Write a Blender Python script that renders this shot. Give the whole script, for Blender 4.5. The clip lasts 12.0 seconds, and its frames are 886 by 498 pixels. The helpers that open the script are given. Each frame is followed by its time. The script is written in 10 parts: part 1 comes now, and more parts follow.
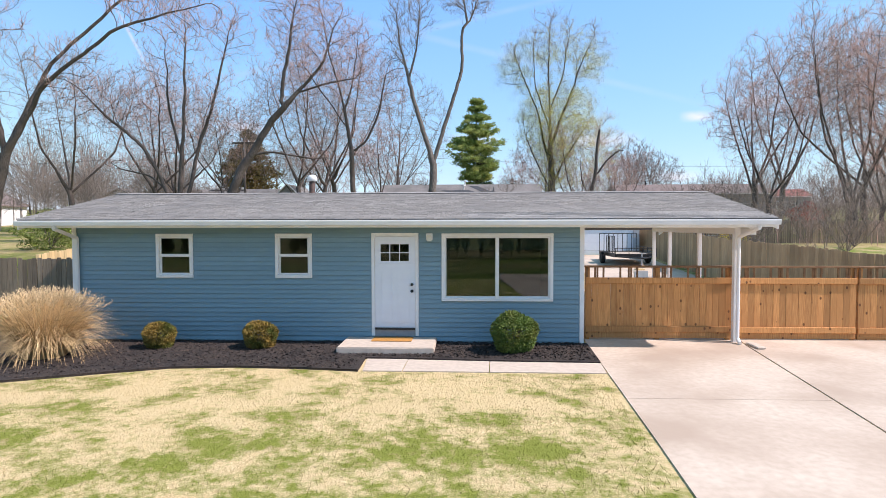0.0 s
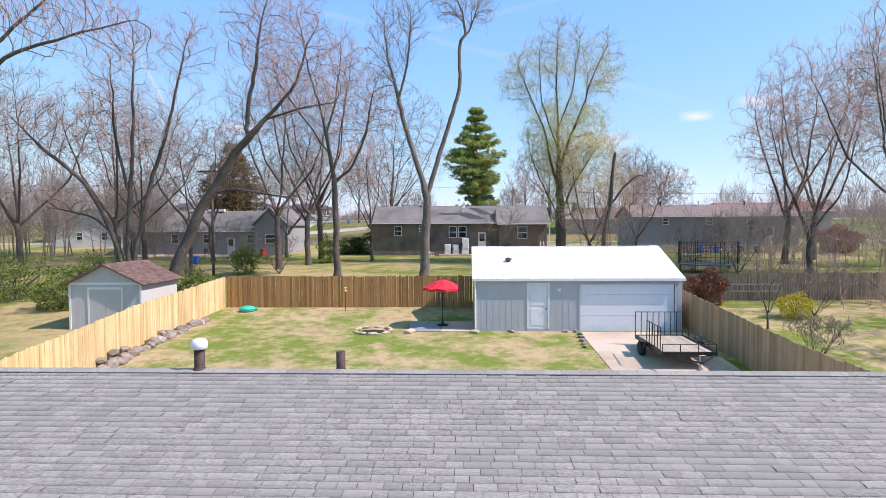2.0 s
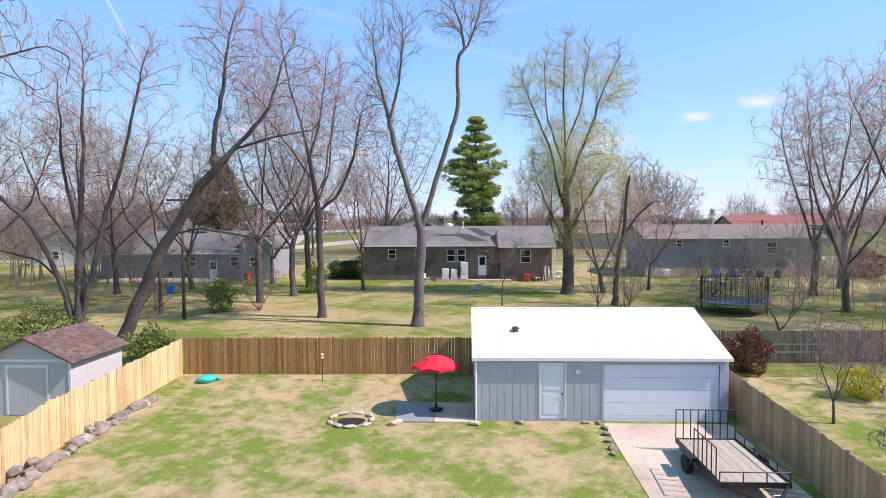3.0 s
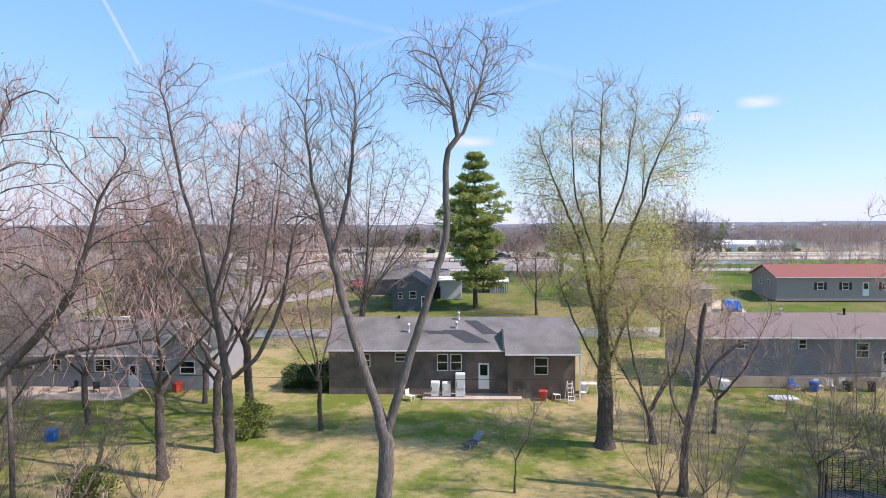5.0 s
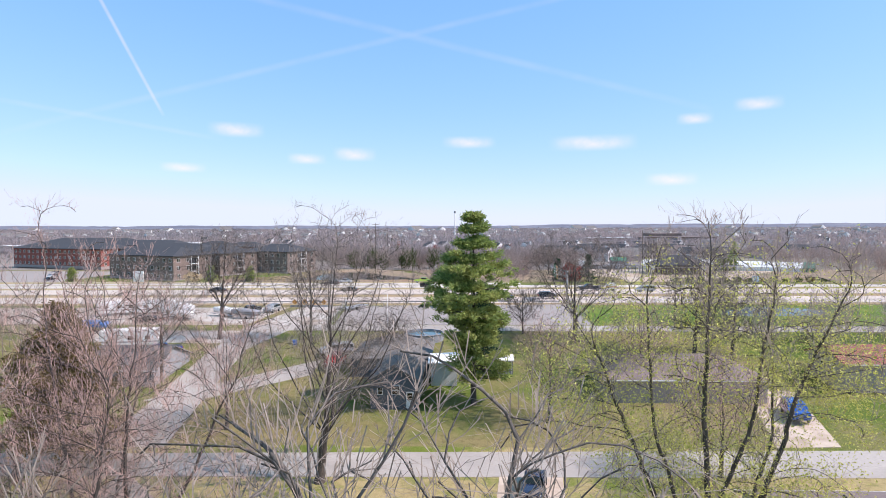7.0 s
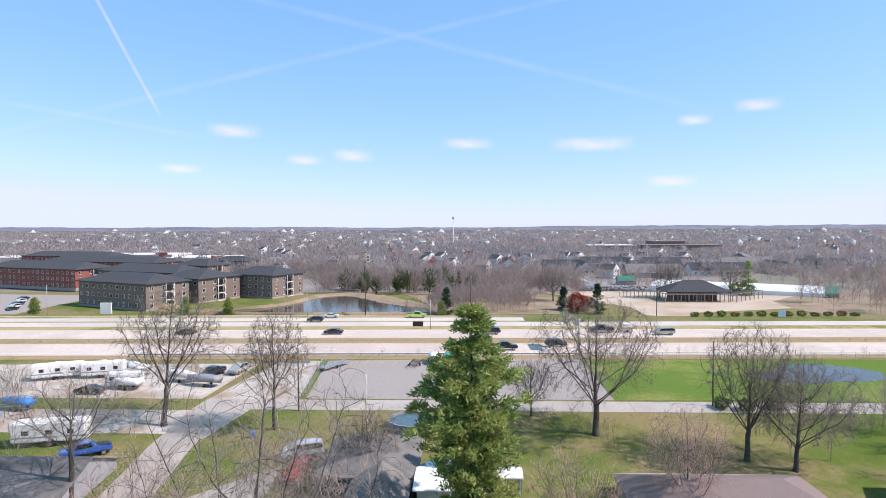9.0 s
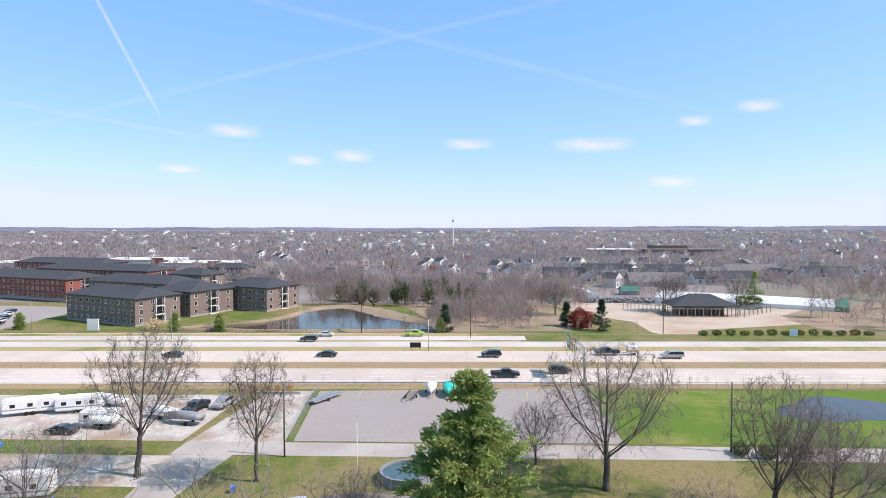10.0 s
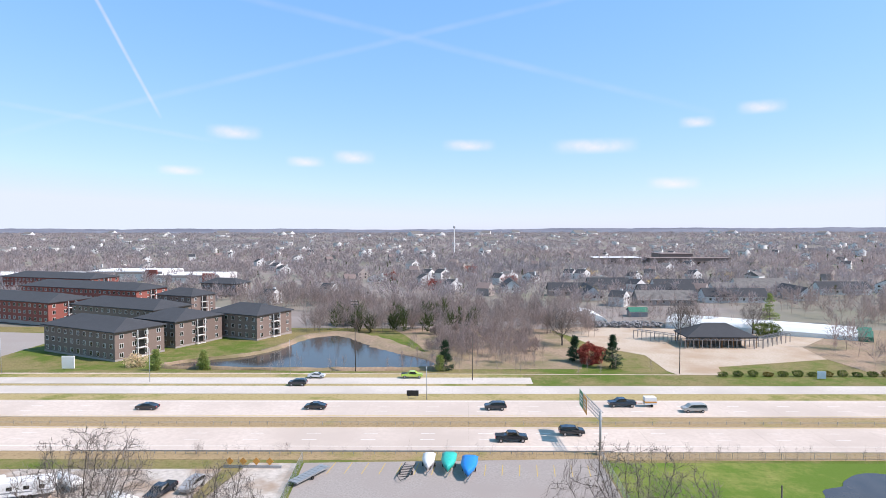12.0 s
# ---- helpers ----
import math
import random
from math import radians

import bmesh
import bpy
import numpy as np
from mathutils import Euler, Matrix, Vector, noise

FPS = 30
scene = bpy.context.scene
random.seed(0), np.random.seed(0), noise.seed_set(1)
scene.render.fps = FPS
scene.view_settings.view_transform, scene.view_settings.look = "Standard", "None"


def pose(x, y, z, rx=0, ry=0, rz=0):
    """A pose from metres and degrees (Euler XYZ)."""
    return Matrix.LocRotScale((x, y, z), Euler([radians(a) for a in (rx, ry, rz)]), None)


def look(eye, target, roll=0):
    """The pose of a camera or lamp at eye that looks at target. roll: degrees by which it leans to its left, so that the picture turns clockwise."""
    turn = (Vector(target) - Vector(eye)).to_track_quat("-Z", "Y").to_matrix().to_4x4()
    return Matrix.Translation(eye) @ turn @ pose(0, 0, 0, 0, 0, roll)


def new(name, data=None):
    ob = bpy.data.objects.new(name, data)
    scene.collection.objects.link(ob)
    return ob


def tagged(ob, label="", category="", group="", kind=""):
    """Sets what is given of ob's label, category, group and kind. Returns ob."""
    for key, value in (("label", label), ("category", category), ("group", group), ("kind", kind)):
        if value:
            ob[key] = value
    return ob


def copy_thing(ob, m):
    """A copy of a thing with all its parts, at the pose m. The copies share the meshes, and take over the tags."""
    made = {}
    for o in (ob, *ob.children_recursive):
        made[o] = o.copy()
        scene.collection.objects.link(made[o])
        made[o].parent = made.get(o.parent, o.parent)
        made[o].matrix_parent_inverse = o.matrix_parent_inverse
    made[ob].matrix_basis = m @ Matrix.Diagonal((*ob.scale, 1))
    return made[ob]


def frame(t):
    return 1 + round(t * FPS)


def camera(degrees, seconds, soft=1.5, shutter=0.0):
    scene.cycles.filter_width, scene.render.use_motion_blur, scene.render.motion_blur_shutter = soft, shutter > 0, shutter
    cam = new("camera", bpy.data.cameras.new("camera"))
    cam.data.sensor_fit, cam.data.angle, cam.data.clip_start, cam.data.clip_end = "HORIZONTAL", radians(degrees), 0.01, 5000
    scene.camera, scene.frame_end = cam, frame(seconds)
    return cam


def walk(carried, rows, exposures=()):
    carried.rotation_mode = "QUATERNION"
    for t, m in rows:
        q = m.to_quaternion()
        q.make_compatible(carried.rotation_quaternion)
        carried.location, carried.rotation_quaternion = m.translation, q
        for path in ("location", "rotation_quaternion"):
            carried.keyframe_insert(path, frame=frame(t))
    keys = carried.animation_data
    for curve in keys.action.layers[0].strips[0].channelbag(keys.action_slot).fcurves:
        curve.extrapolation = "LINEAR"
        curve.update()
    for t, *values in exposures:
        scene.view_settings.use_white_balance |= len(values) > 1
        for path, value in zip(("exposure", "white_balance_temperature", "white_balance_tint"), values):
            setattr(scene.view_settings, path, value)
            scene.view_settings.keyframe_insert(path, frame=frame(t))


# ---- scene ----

# ---------------------------------------------------------------- camera
cam = camera(73.0, 12.0, soft=0.8)
PATH = [
    (0, (2.252, -13.728, 2.417), (2.165, -11.731, 2.339), -0.1),
    (0.5, (2.251, -12.346, 2.951), (2.164, -10.35, 2.873), -0.2),
    (1, (2.248, -10.624, 3.731), (2.161, -8.627, 3.654), -0.2),
    (1.5, (2.247, -8.575, 4.715), (2.161, -6.579, 4.638), -0.3),
    (2, (2.25, -6.421, 5.721), (2.165, -4.424, 5.644), -0.3),
    (2.5, (2.259, -3.897, 6.921), (2.175, -1.901, 6.844), -0.3),
    (3, (2.277, -1.155, 8.337), (2.194, 0.842, 8.261), -0.3),
    (4.8, (2.423, 14.181, 16.068), (2.344, 16.178, 15.991), -0.3),
    (5, (2.447, 16.012, 17.04), (2.369, 18.009, 16.963), -0.3),
    (5.5, (2.516, 20.628, 19.58), (2.439, 22.625, 19.503), -0.3),
    (6, (2.593, 25.299, 22.081), (2.518, 27.296, 22.004), -0.3),
    (6.5, (2.678, 30.149, 24.522), (2.604, 32.146, 24.445), -0.3),
    (7, (2.768, 35.084, 26.889), (2.695, 37.081, 26.812), -0.2),
    (9, (3.125, 54.436, 36.148), (3.056, 56.433, 36.072), -0.2),
    (9.5, (3.196, 58.147, 38.448), (3.126, 60.144, 38.372), -0.1),
    (10, (3.25, 61.609, 40.822), (3.181, 63.606, 40.746), -0.1),
    (10.5, (3.282, 65.041, 43.233), (3.213, 67.038, 43.157), -0.1),
    (11, (3.287, 68.459, 45.473), (3.217, 70.456, 45.398), -0.1),
    (11.5, (3.259, 71.931, 47.862), (3.187, 73.929, 47.787), -0.1),
    (12, (3.19, 75.342, 50.237), (3.117, 77.339, 50.162), -0.1),
]
walk(cam, [(t, look(eye, target, roll)) for t, eye, target, roll in PATH], [(0.0, 0.36, 6520, 25), (1.5, 0.35, 6450, 27), (3.0, 0.33, 6380, 30), (5.0, 0.28, 6380, 29), (9.0, 0.2, 6470, 25), (12.0, 0.2, 6500, 24)])

# ---------------------------------------------------------------- light
SUN_EL, SUN_AZ = 47.0, 100.0
world = bpy.data.worlds.new("sky")
scene.world = world
world.use_nodes = True
wn = world.node_tree
sky = wn.nodes.new("ShaderNodeTexSky")
sky.sky_type = "NISHITA"
sky.sun_disc = False
sky.sun_elevation = radians(SUN_EL)
sky.sun_rotation = radians(SUN_AZ)
sky.air_density, sky.dust_density, sky.ozone_density = 1.0, 0.15, 1.6
tint = wn.nodes.new("ShaderNodeMix")
tint.data_type, tint.blend_type = "RGBA", "MULTIPLY"
tint.inputs[0].default_value, tint.inputs[7].default_value = 1.0, (0.80, 1.05, 1.20, 1)
wn.links.new(sky.outputs[0], tint.inputs[6])
haze = wn.nodes.new("ShaderNodeMix")
haze.data_type, haze.blend_type = "RGBA", "DARKEN"
haze.inputs[0].default_value, haze.inputs[7].default_value = 1.0, (4.4, 5.25, 5.75, 1)
split, merge = wn.nodes.new("ShaderNodeSeparateColor"), wn.nodes.new("ShaderNodeCombineColor")
wn.links.new(tint.outputs[2], split.inputs[0])
for i, (gain, power) in enumerate(((1.19, 0.76), (2.00, 0.50), (0.86, 1.2))):
    soft, lift = wn.nodes.new("ShaderNodeMath"), wn.nodes.new("ShaderNodeMath")
    soft.operation, lift.operation = "POWER", "MULTIPLY"
    soft.inputs[1].default_value, lift.inputs[1].default_value = power, gain
    wn.links.new(split.outputs[i], soft.inputs[0])
    wn.links.new(soft.outputs[0], lift.inputs[0])
    wn.links.new(lift.outputs[0], merge.inputs[i])
wn.links.new(merge.outputs[0], haze.inputs[6])
wn.links.new(haze.outputs[2], wn.nodes["Background"].inputs[0])
wn.nodes["Background"].inputs[1].default_value = 0.15
sun = new("sun", bpy.data.lights.new("sun", "SUN"))
sun.data.energy, sun.data.angle, sun.data.color = 5.0, radians(0.5), (1.0, 0.94, 0.83)
sun_dir = Vector((math.sin(radians(SUN_AZ)) * math.cos(radians(SUN_EL)), math.cos(radians(SUN_AZ)) * math.cos(radians(SUN_EL)), math.sin(radians(SUN_EL))))
sun.matrix_world = look(sun_dir * 60, (0, 0, 0))


# ---------------------------------------------------------------- materials
def surface(name, c1, c2, scale=6.0, rough=0.85, bump=0.25, big=None, big_scale=0.35, metal=0.0, spread=0.0, stretch=(1, 1, 1), spec=0.4, detail=5.0):
    """Two-scale procedural surface in world metres: c1 to c2 by fine noise, towards big by broad noise; spread varies it from piece to piece."""
    m = bpy.data.materials.new(name)
    m.use_nodes = True
    n, l = m.node_tree.nodes, m.node_tree.links
    b = n["Principled BSDF"]
    geo = n.new("ShaderNodeNewGeometry")
    mp = n.new("ShaderNodeMapping")
    mp.inputs["Scale"].default_value = stretch
    l.new(geo.outputs["Position"], mp.inputs["Vector"])
    fine = n.new("ShaderNodeTexNoise")
    fine.inputs["Scale"].default_value, fine.inputs["Detail"].default_value = scale, detail
    l.new(mp.outputs[0], fine.inputs["Vector"])
    ramp = n.new("ShaderNodeValToRGB")
    ramp.color_ramp.elements[0].position, ramp.color_ramp.elements[1].position = 0.32, 0.68
    ramp.color_ramp.elements[0].color, ramp.color_ramp.elements[1].color = (*c1, 1), (*c2, 1)
    l.new(fine.outputs["Fac"], ramp.inputs[0])
    col = ramp.outputs[0]
    if big:
        broad = n.new("ShaderNodeTexNoise")
        broad.inputs["Scale"].default_value, broad.inputs["Detail"].default_value = big_scale, 4.0
        l.new(geo.outputs["Position"], broad.inputs["Vector"])
        k = n.new("ShaderNodeMapRange")
        k.inputs[1].default_value, k.inputs[2].default_value = 0.42, 0.66
        l.new(broad.outputs["Fac"], k.inputs[0])
        mix = n.new("ShaderNodeMix")
        mix.data_type = "RGBA"
        l.new(k.outputs[0], mix.inputs[0])
        l.new(col, mix.inputs[6])
        mix.inputs[7].default_value = (*big, 1)
        col = mix.outputs[2]
    if spread:
        info = n.new("ShaderNodeObjectInfo")
        island = n.new("ShaderNodeNewGeometry")
        add = n.new("ShaderNodeMath")
        add.operation = "ADD"
        l.new(info.outputs["Random"], add.inputs[0])
        l.new(island.outputs["Random Per Island"], add.inputs[1])
        wrap = n.new("ShaderNodeMath")
        wrap.operation = "FRACT"
        l.new(add.outputs[0], wrap.inputs[0])
        add = wrap
        k = n.new("ShaderNodeMapRange")
        k.inputs[3].default_value, k.inputs[4].default_value = 1 - spread, 1 + spread
        l.new(add.outputs[0], k.inputs[0])
        hsv = n.new("ShaderNodeHueSaturation")
        l.new(k.outputs[0], hsv.inputs["Value"])
        l.new(col, hsv.inputs["Color"])
        col = hsv.outputs[0]
    l.new(col, b.inputs["Base Color"])
    b.inputs["Roughness"].default_value, b.inputs["Metallic"].default_value = rough, metal
    b.inputs["Specular IOR Level"].default_value = spec
    if bump:
        bp = n.new("ShaderNodeBump")
        bp.inputs["Strength"].default_value, bp.inputs["Distance"].default_value = bump, 0.02
        l.new(fine.outputs["Fac"], bp.inputs["Height"])
        l.new(bp.outputs[0], b.inputs["Normal"])
    return m


def lawn_material(name, straw, straw2, green, green2, amount, patch, fine=26, lush=None):
    """Dormant turf: straw and green in ragged patches, with blade-sized grain."""
    m = bpy.data.materials.new(name)
    m.use_nodes = True
    n, l = m.node_tree.nodes, m.node_tree.links
    b = n["Principled BSDF"]
    geo = n.new("ShaderNodeNewGeometry")

    def tex(scale, detail, rough=0.6):
        t = n.new("ShaderNodeTexNoise")
        t.inputs["Scale"].default_value, t.inputs["Detail"].default_value, t.inputs["Roughness"].default_value = scale, detail, rough
        l.new(geo.outputs["Position"], t.inputs["Vector"])
        return t.outputs["Fac"]

    def blend(fac, a, c):
        x = n.new("ShaderNodeMix")
        x.data_type = "RGBA"
        l.new(fac, x.inputs[0])
        for v, s in ((a, 6), (c, 7)):
            if isinstance(v, tuple):
                x.inputs[s].default_value = (*v, 1)
            else:
                l.new(v, x.inputs[s])
        return x.outputs[2]

    def span(v, lo, hi):
        k = n.new("ShaderNodeMapRange")
        k.inputs[1].default_value, k.inputs[2].default_value = lo, hi
        l.new(v, k.inputs[0])
        return k.outputs[0]

    grain = tex(fine, 6, 0.7)
    s = blend(span(grain, 0.38, 0.62), straw, straw2)
    g = blend(span(grain, 0.35, 0.65), green, green2)
    s = blend(span(tex(1.3, 4), 0.5, 0.75), s, tuple(v * 0.72 for v in straw))
    both = n.new("ShaderNodeMath")
    both.operation = "ADD"
    l.new(tex(patch, 9, 0.76), both.inputs[0])
    l.new(tex(patch * 0.22, 3), both.inputs[1])
    grown = both.outputs[0]
    if lush:
        sep = n.new("ShaderNodeSeparateXYZ")
        l.new(geo.outputs["Position"], sep.inputs[0])
        k = n.new("ShaderNodeMapRange")
        k.inputs[1].default_value, k.inputs[2].default_value, k.inputs[3].default_value, k.inputs[4].default_value = lush[0], lush[1], 0.0, lush[2]
        l.new(sep.outputs[1], k.inputs[0])
        more = n.new("ShaderNodeMath")
        more.operation = "ADD"
        l.new(grown, more.inputs[0])
        l.new(k.outputs[0], more.inputs[1])
        grown = more.outputs[0]
    col = blend(span(grown, 1.05 - amount, 1.26 - amount), s, g)
    l.new(col, b.inputs["Base Color"])
    b.inputs["Roughness"].default_value = 0.95
    b.inputs["Specular IOR Level"].default_value = 0.1
    bp = n.new("ShaderNodeBump")
    bp.inputs["Strength"].default_value, bp.inputs["Distance"].default_value = 0.6, 0.05
    l.new(grain, bp.inputs["Height"])
    l.new(bp.outputs[0], b.inputs["Normal"])
    return m


def glass_material(name, tint=(0.012, 0.015, 0.013)):
    """Window glass over a dark room: clear coat of mirror gloss on a dim body."""
    m = bpy.data.materials.new(name)
    m.use_nodes = True
    b = m.node_tree.nodes["Principled BSDF"]
    b.inputs["Base Color"].default_value = (*tint, 1)
    b.inputs["Roughness"].default_value, b.inputs["Specular IOR Level"].default_value = 0.02, 0.5
    b.inputs["IOR"].default_value = 1.52
    return m


def knots(m, dark, scale, reach):
    """Round dark knots strewn over a wood material."""
    n, l = m.node_tree.nodes, m.node_tree.links
    b = n["Principled BSDF"]
    base = b.inputs["Base Color"].links[0].from_socket
    geo, mp, vor = n.new("ShaderNodeNewGeometry"), n.new("ShaderNodeMapping"), n.new("ShaderNodeTexVoronoi")
    mp.inputs["Scale"].default_value = (1.0, 1.0, 0.7)
    vor.inputs["Scale"].default_value = scale
    l.new(geo.outputs["Position"], mp.inputs["Vector"])
    l.new(mp.outputs[0], vor.inputs["Vector"])
    k = n.new("ShaderNodeMapRange")
    k.inputs[1].default_value, k.inputs[2].default_value, k.inputs[3].default_value, k.inputs[4].default_value = reach * 0.6, reach, 0.85, 0.0
    l.new(vor.outputs["Distance"], k.inputs[0])
    mix = n.new("ShaderNodeMix")
    mix.data_type = "RGBA"
    l.new(k.outputs[0], mix.inputs[0])
    l.new(base, mix.inputs[6])
    mix.inputs[7].default_value = (*dark, 1)
    l.new(mix.outputs[2], b.inputs["Base Color"])


def thin(m, share=0.45):
    """Lets light through thin twigs, needles and buds."""
    n, l = m.node_tree.nodes, m.node_tree.links
    b = n["Principled BSDF"]
    tr, mix = n.new("ShaderNodeBsdfTranslucent"), n.new("ShaderNodeMixShader")
    l.new(b.inputs["Base Color"].links[0].from_socket, tr.inputs[0])
    mix.inputs[0].default_value = share
    l.new(b.outputs[0], mix.inputs[1])
    l.new(tr.outputs[0], mix.inputs[2])
    l.new(mix.outputs[0], n["Material Output"].inputs[0])


M = {}
M["siding"] = surface("blue_siding", (0.165, 0.270, 0.325), (0.190, 0.305, 0.360), 3, 0.6, 0.05, (0.172, 0.282, 0.335), 0.5, spread=0.05, stretch=(1, 1, 8))
M["white"] = surface("white_paint", (0.72, 0.72, 0.72), (0.8, 0.8, 0.79), 4, 0.5, 0.04, (0.74, 0.73, 0.71), 0.8)
M["door_white"] = surface("door_paint", (0.70, 0.73, 0.78), (0.74, 0.77, 0.81), 4, 0.4, 0.02)
M["shingle"] = surface("grey_shingle", (0.215, 0.20, 0.185), (0.36, 0.34, 0.315), 40, 0.95, 0.5, (0.27, 0.255, 0.24), 0.8, spread=0.13, stretch=(0.45, 1, 1))
M["roof_under"] = surface("roof_felt", (0.08, 0.08, 0.085), (0.11, 0.11, 0.11), 20, 0.95, 0.2)
M["concrete"] = surface("pale_concrete", (0.50, 0.405, 0.32), (0.60, 0.495, 0.40), 9, 0.9, 0.12, (0.41, 0.315, 0.24), 0.45)
M["step"] = surface("step_concrete", (0.48, 0.40, 0.33), (0.57, 0.48, 0.40), 9, 0.9, 0.15)
M["mulch"] = surface("dark_mulch", (0.014, 0.011, 0.010), (0.085, 0.064, 0.054), 34, 0.95, 1.0, (0.035, 0.028, 0.026), 2.0, spread=0.6)
M["cedar"] = surface("new_cedar", (0.43, 0.18, 0.057), (0.62, 0.31, 0.11), 5, 0.75, 0.15, (0.50, 0.23, 0.078), 1.4, spread=0.22, stretch=(9, 9, 0.7))
knots(M["cedar"], (0.10, 0.035, 0.012), 5.5, 0.17)
M["cedar_pale"] = surface("pale_cedar", (0.56, 0.40, 0.20), (0.70, 0.53, 0.29), 5, 0.8, 0.15, (0.60, 0.42, 0.20), 1.0, spread=0.2, stretch=(7, 7, 0.7))
M["cedar_brown"] = surface("stained_cedar", (0.23, 0.115, 0.042), (0.42, 0.235, 0.095), 5, 0.85, 0.2, (0.33, 0.175, 0.065), 1.0, spread=0.3, stretch=(7, 7, 0.6))
M["cedar_grey"] = surface("weathered_cedar", (0.16, 0.125, 0.095), (0.27, 0.21, 0.155), 5, 0.9, 0.2, (0.20, 0.15, 0.11), 1.0, spread=0.25, stretch=(7, 7, 0.6))
M["cedar_tan"] = surface("sunned_cedar", (0.33, 0.22, 0.125), (0.46, 0.33, 0.195), 5, 0.85, 0.2, (0.36, 0.24, 0.135), 1.0, spread=0.22, stretch=(7, 7, 0.6))
M["dark_wood"] = surface("dark_rail", (0.17, 0.085, 0.04), (0.26, 0.14, 0.065), 8, 0.8, 0.2)
M["black"] = surface("black_metal", (0.010, 0.010, 0.011), (0.02, 0.02, 0.02), 10, 0.45, 0.05)
M["glass"] = glass_material("window_glass")
M["clear_glass"] = bpy.data.materials.new("clear_window_glass")
M["clear_glass"].use_nodes = True
cg = M["clear_glass"].node_tree
cg.nodes.remove(cg.nodes["Principled BSDF"])
see, gloss, rim_, mix_ = cg.nodes.new("ShaderNodeBsdfTransparent"), cg.nodes.new("ShaderNodeBsdfGlossy"), cg.nodes.new("ShaderNodeFresnel"), cg.nodes.new("ShaderNodeMixShader")
see.inputs[0].default_value, gloss.inputs["Roughness"].default_value, rim_.inputs[0].default_value = (0.50, 0.56, 0.52, 1), 0.01, 1.75
for a_, b_ in ((rim_.outputs[0], mix_.inputs[0]), (see.outputs[0], mix_.inputs[1]), (gloss.outputs[0], mix_.inputs[2]), (mix_.outputs[0], cg.nodes["Material Output"].inputs[0])):
    cg.links.new(a_, b_)
M["blind"] = surface("blind", (0.42, 0.44, 0.42), (0.48, 0.5, 0.47), 3, 0.8, 0.02)
M["lawn"] = lawn_material("front_lawn", (0.48, 0.355, 0.17), (0.78, 0.625, 0.37), (0.13, 0.17, 0.022), (0.30, 0.31, 0.07), 0.055, 6.0, 60, (-4.4, -9.0, 0.17))
M["ground"] = lawn_material("back_ground", (0.335, 0.245, 0.13), (0.56, 0.44, 0.255), (0.10, 0.155, 0.02), (0.22, 0.275, 0.055), 0.145, 1.5, 40)
M["meadow"] = lawn_material("meadow", (0.31, 0.24, 0.115), (0.45, 0.36, 0.18), (0.09, 0.13, 0.022), (0.19, 0.225, 0.045), 0.135, 0.45)
M["far_meadow"] = lawn_material("far_meadow", (0.19, 0.155, 0.07), (0.28, 0.235, 0.11), (0.07, 0.115, 0.018), (0.125, 0.17, 0.032), 0.12, 0.10)
M["bark"] = surface("grey_bark", (0.043, 0.035, 0.031), (0.155, 0.13, 0.114), 7, 0.95, 1.0, (0.075, 0.062, 0.053), 1.3, stretch=(3, 3, 0.5), detail=8.0)
M["pale_bark"] = surface("pale_grey_bark", (0.06, 0.052, 0.046), (0.225, 0.20, 0.18), 6, 0.95, 1.0, (0.115, 0.10, 0.088), 1.1, stretch=(3, 3, 0.5), detail=8.0)
M["twig"] = surface("reddish_twigs", (0.42, 0.275, 0.235), (0.57, 0.41, 0.36), 3, 0.9, 0, spread=0.25)
M["twig_grey"] = surface("grey_twigs", (0.275, 0.225, 0.19), (0.395, 0.335, 0.29), 3, 0.9, 0, spread=0.25)
M["twig_far"] = surface("dark_grey_twigs", (0.17, 0.14, 0.125), (0.26, 0.22, 0.195), 3, 0.9, 0, spread=0.25)
M["red_bud"] = surface("maple_buds", (0.36, 0.20, 0.18), (0.50, 0.31, 0.28), 3, 0.8, 0, spread=0.3)
M["bud"] = surface("spring_buds", (0.54, 0.53, 0.12), (0.70, 0.67, 0.22), 3, 0.8, 0, spread=0.3)
for k in ("twig", "twig_grey", "twig_far", "red_bud", "bud"):
    thin(M[k])


# ---------------------------------------------------------------- mesh helpers
def box(bm, x0, x1, y0, y1, z0, z1, m=None):
    vs = [bm.verts.new(Vector(p) if m is None else m @ Vector(p)) for p in ((x0, y0, z0), (x1, y0, z0), (x1, y1, z0), (x0, y1, z0), (x0, y0, z1), (x1, y0, z1), (x1, y1, z1), (x0, y1, z1))]
    for f in ((3, 2, 1, 0), (4, 5, 6, 7), (0, 1, 5, 4), (1, 2, 6, 5), (2, 3, 7, 6), (3, 0, 4, 7)):
        bm.faces.new([vs[i] for i in f])


def prism(bm, outline, y0, y1, m=None):
    """An outline of (x, z) points, drawn out along y."""
    a = [bm.verts.new((m or Matrix()) @ Vector((x, y0, z))) for x, z in outline]
    b = [bm.verts.new((m or Matrix()) @ Vector((x, y1, z))) for x, z in outline]
    bm.faces.new(a)
    bm.faces.new(b[::-1])
    for i in range(len(a)):
        j = (i + 1) % len(a)
        bm.faces.new((a[i], b[i], b[j], a[j]))


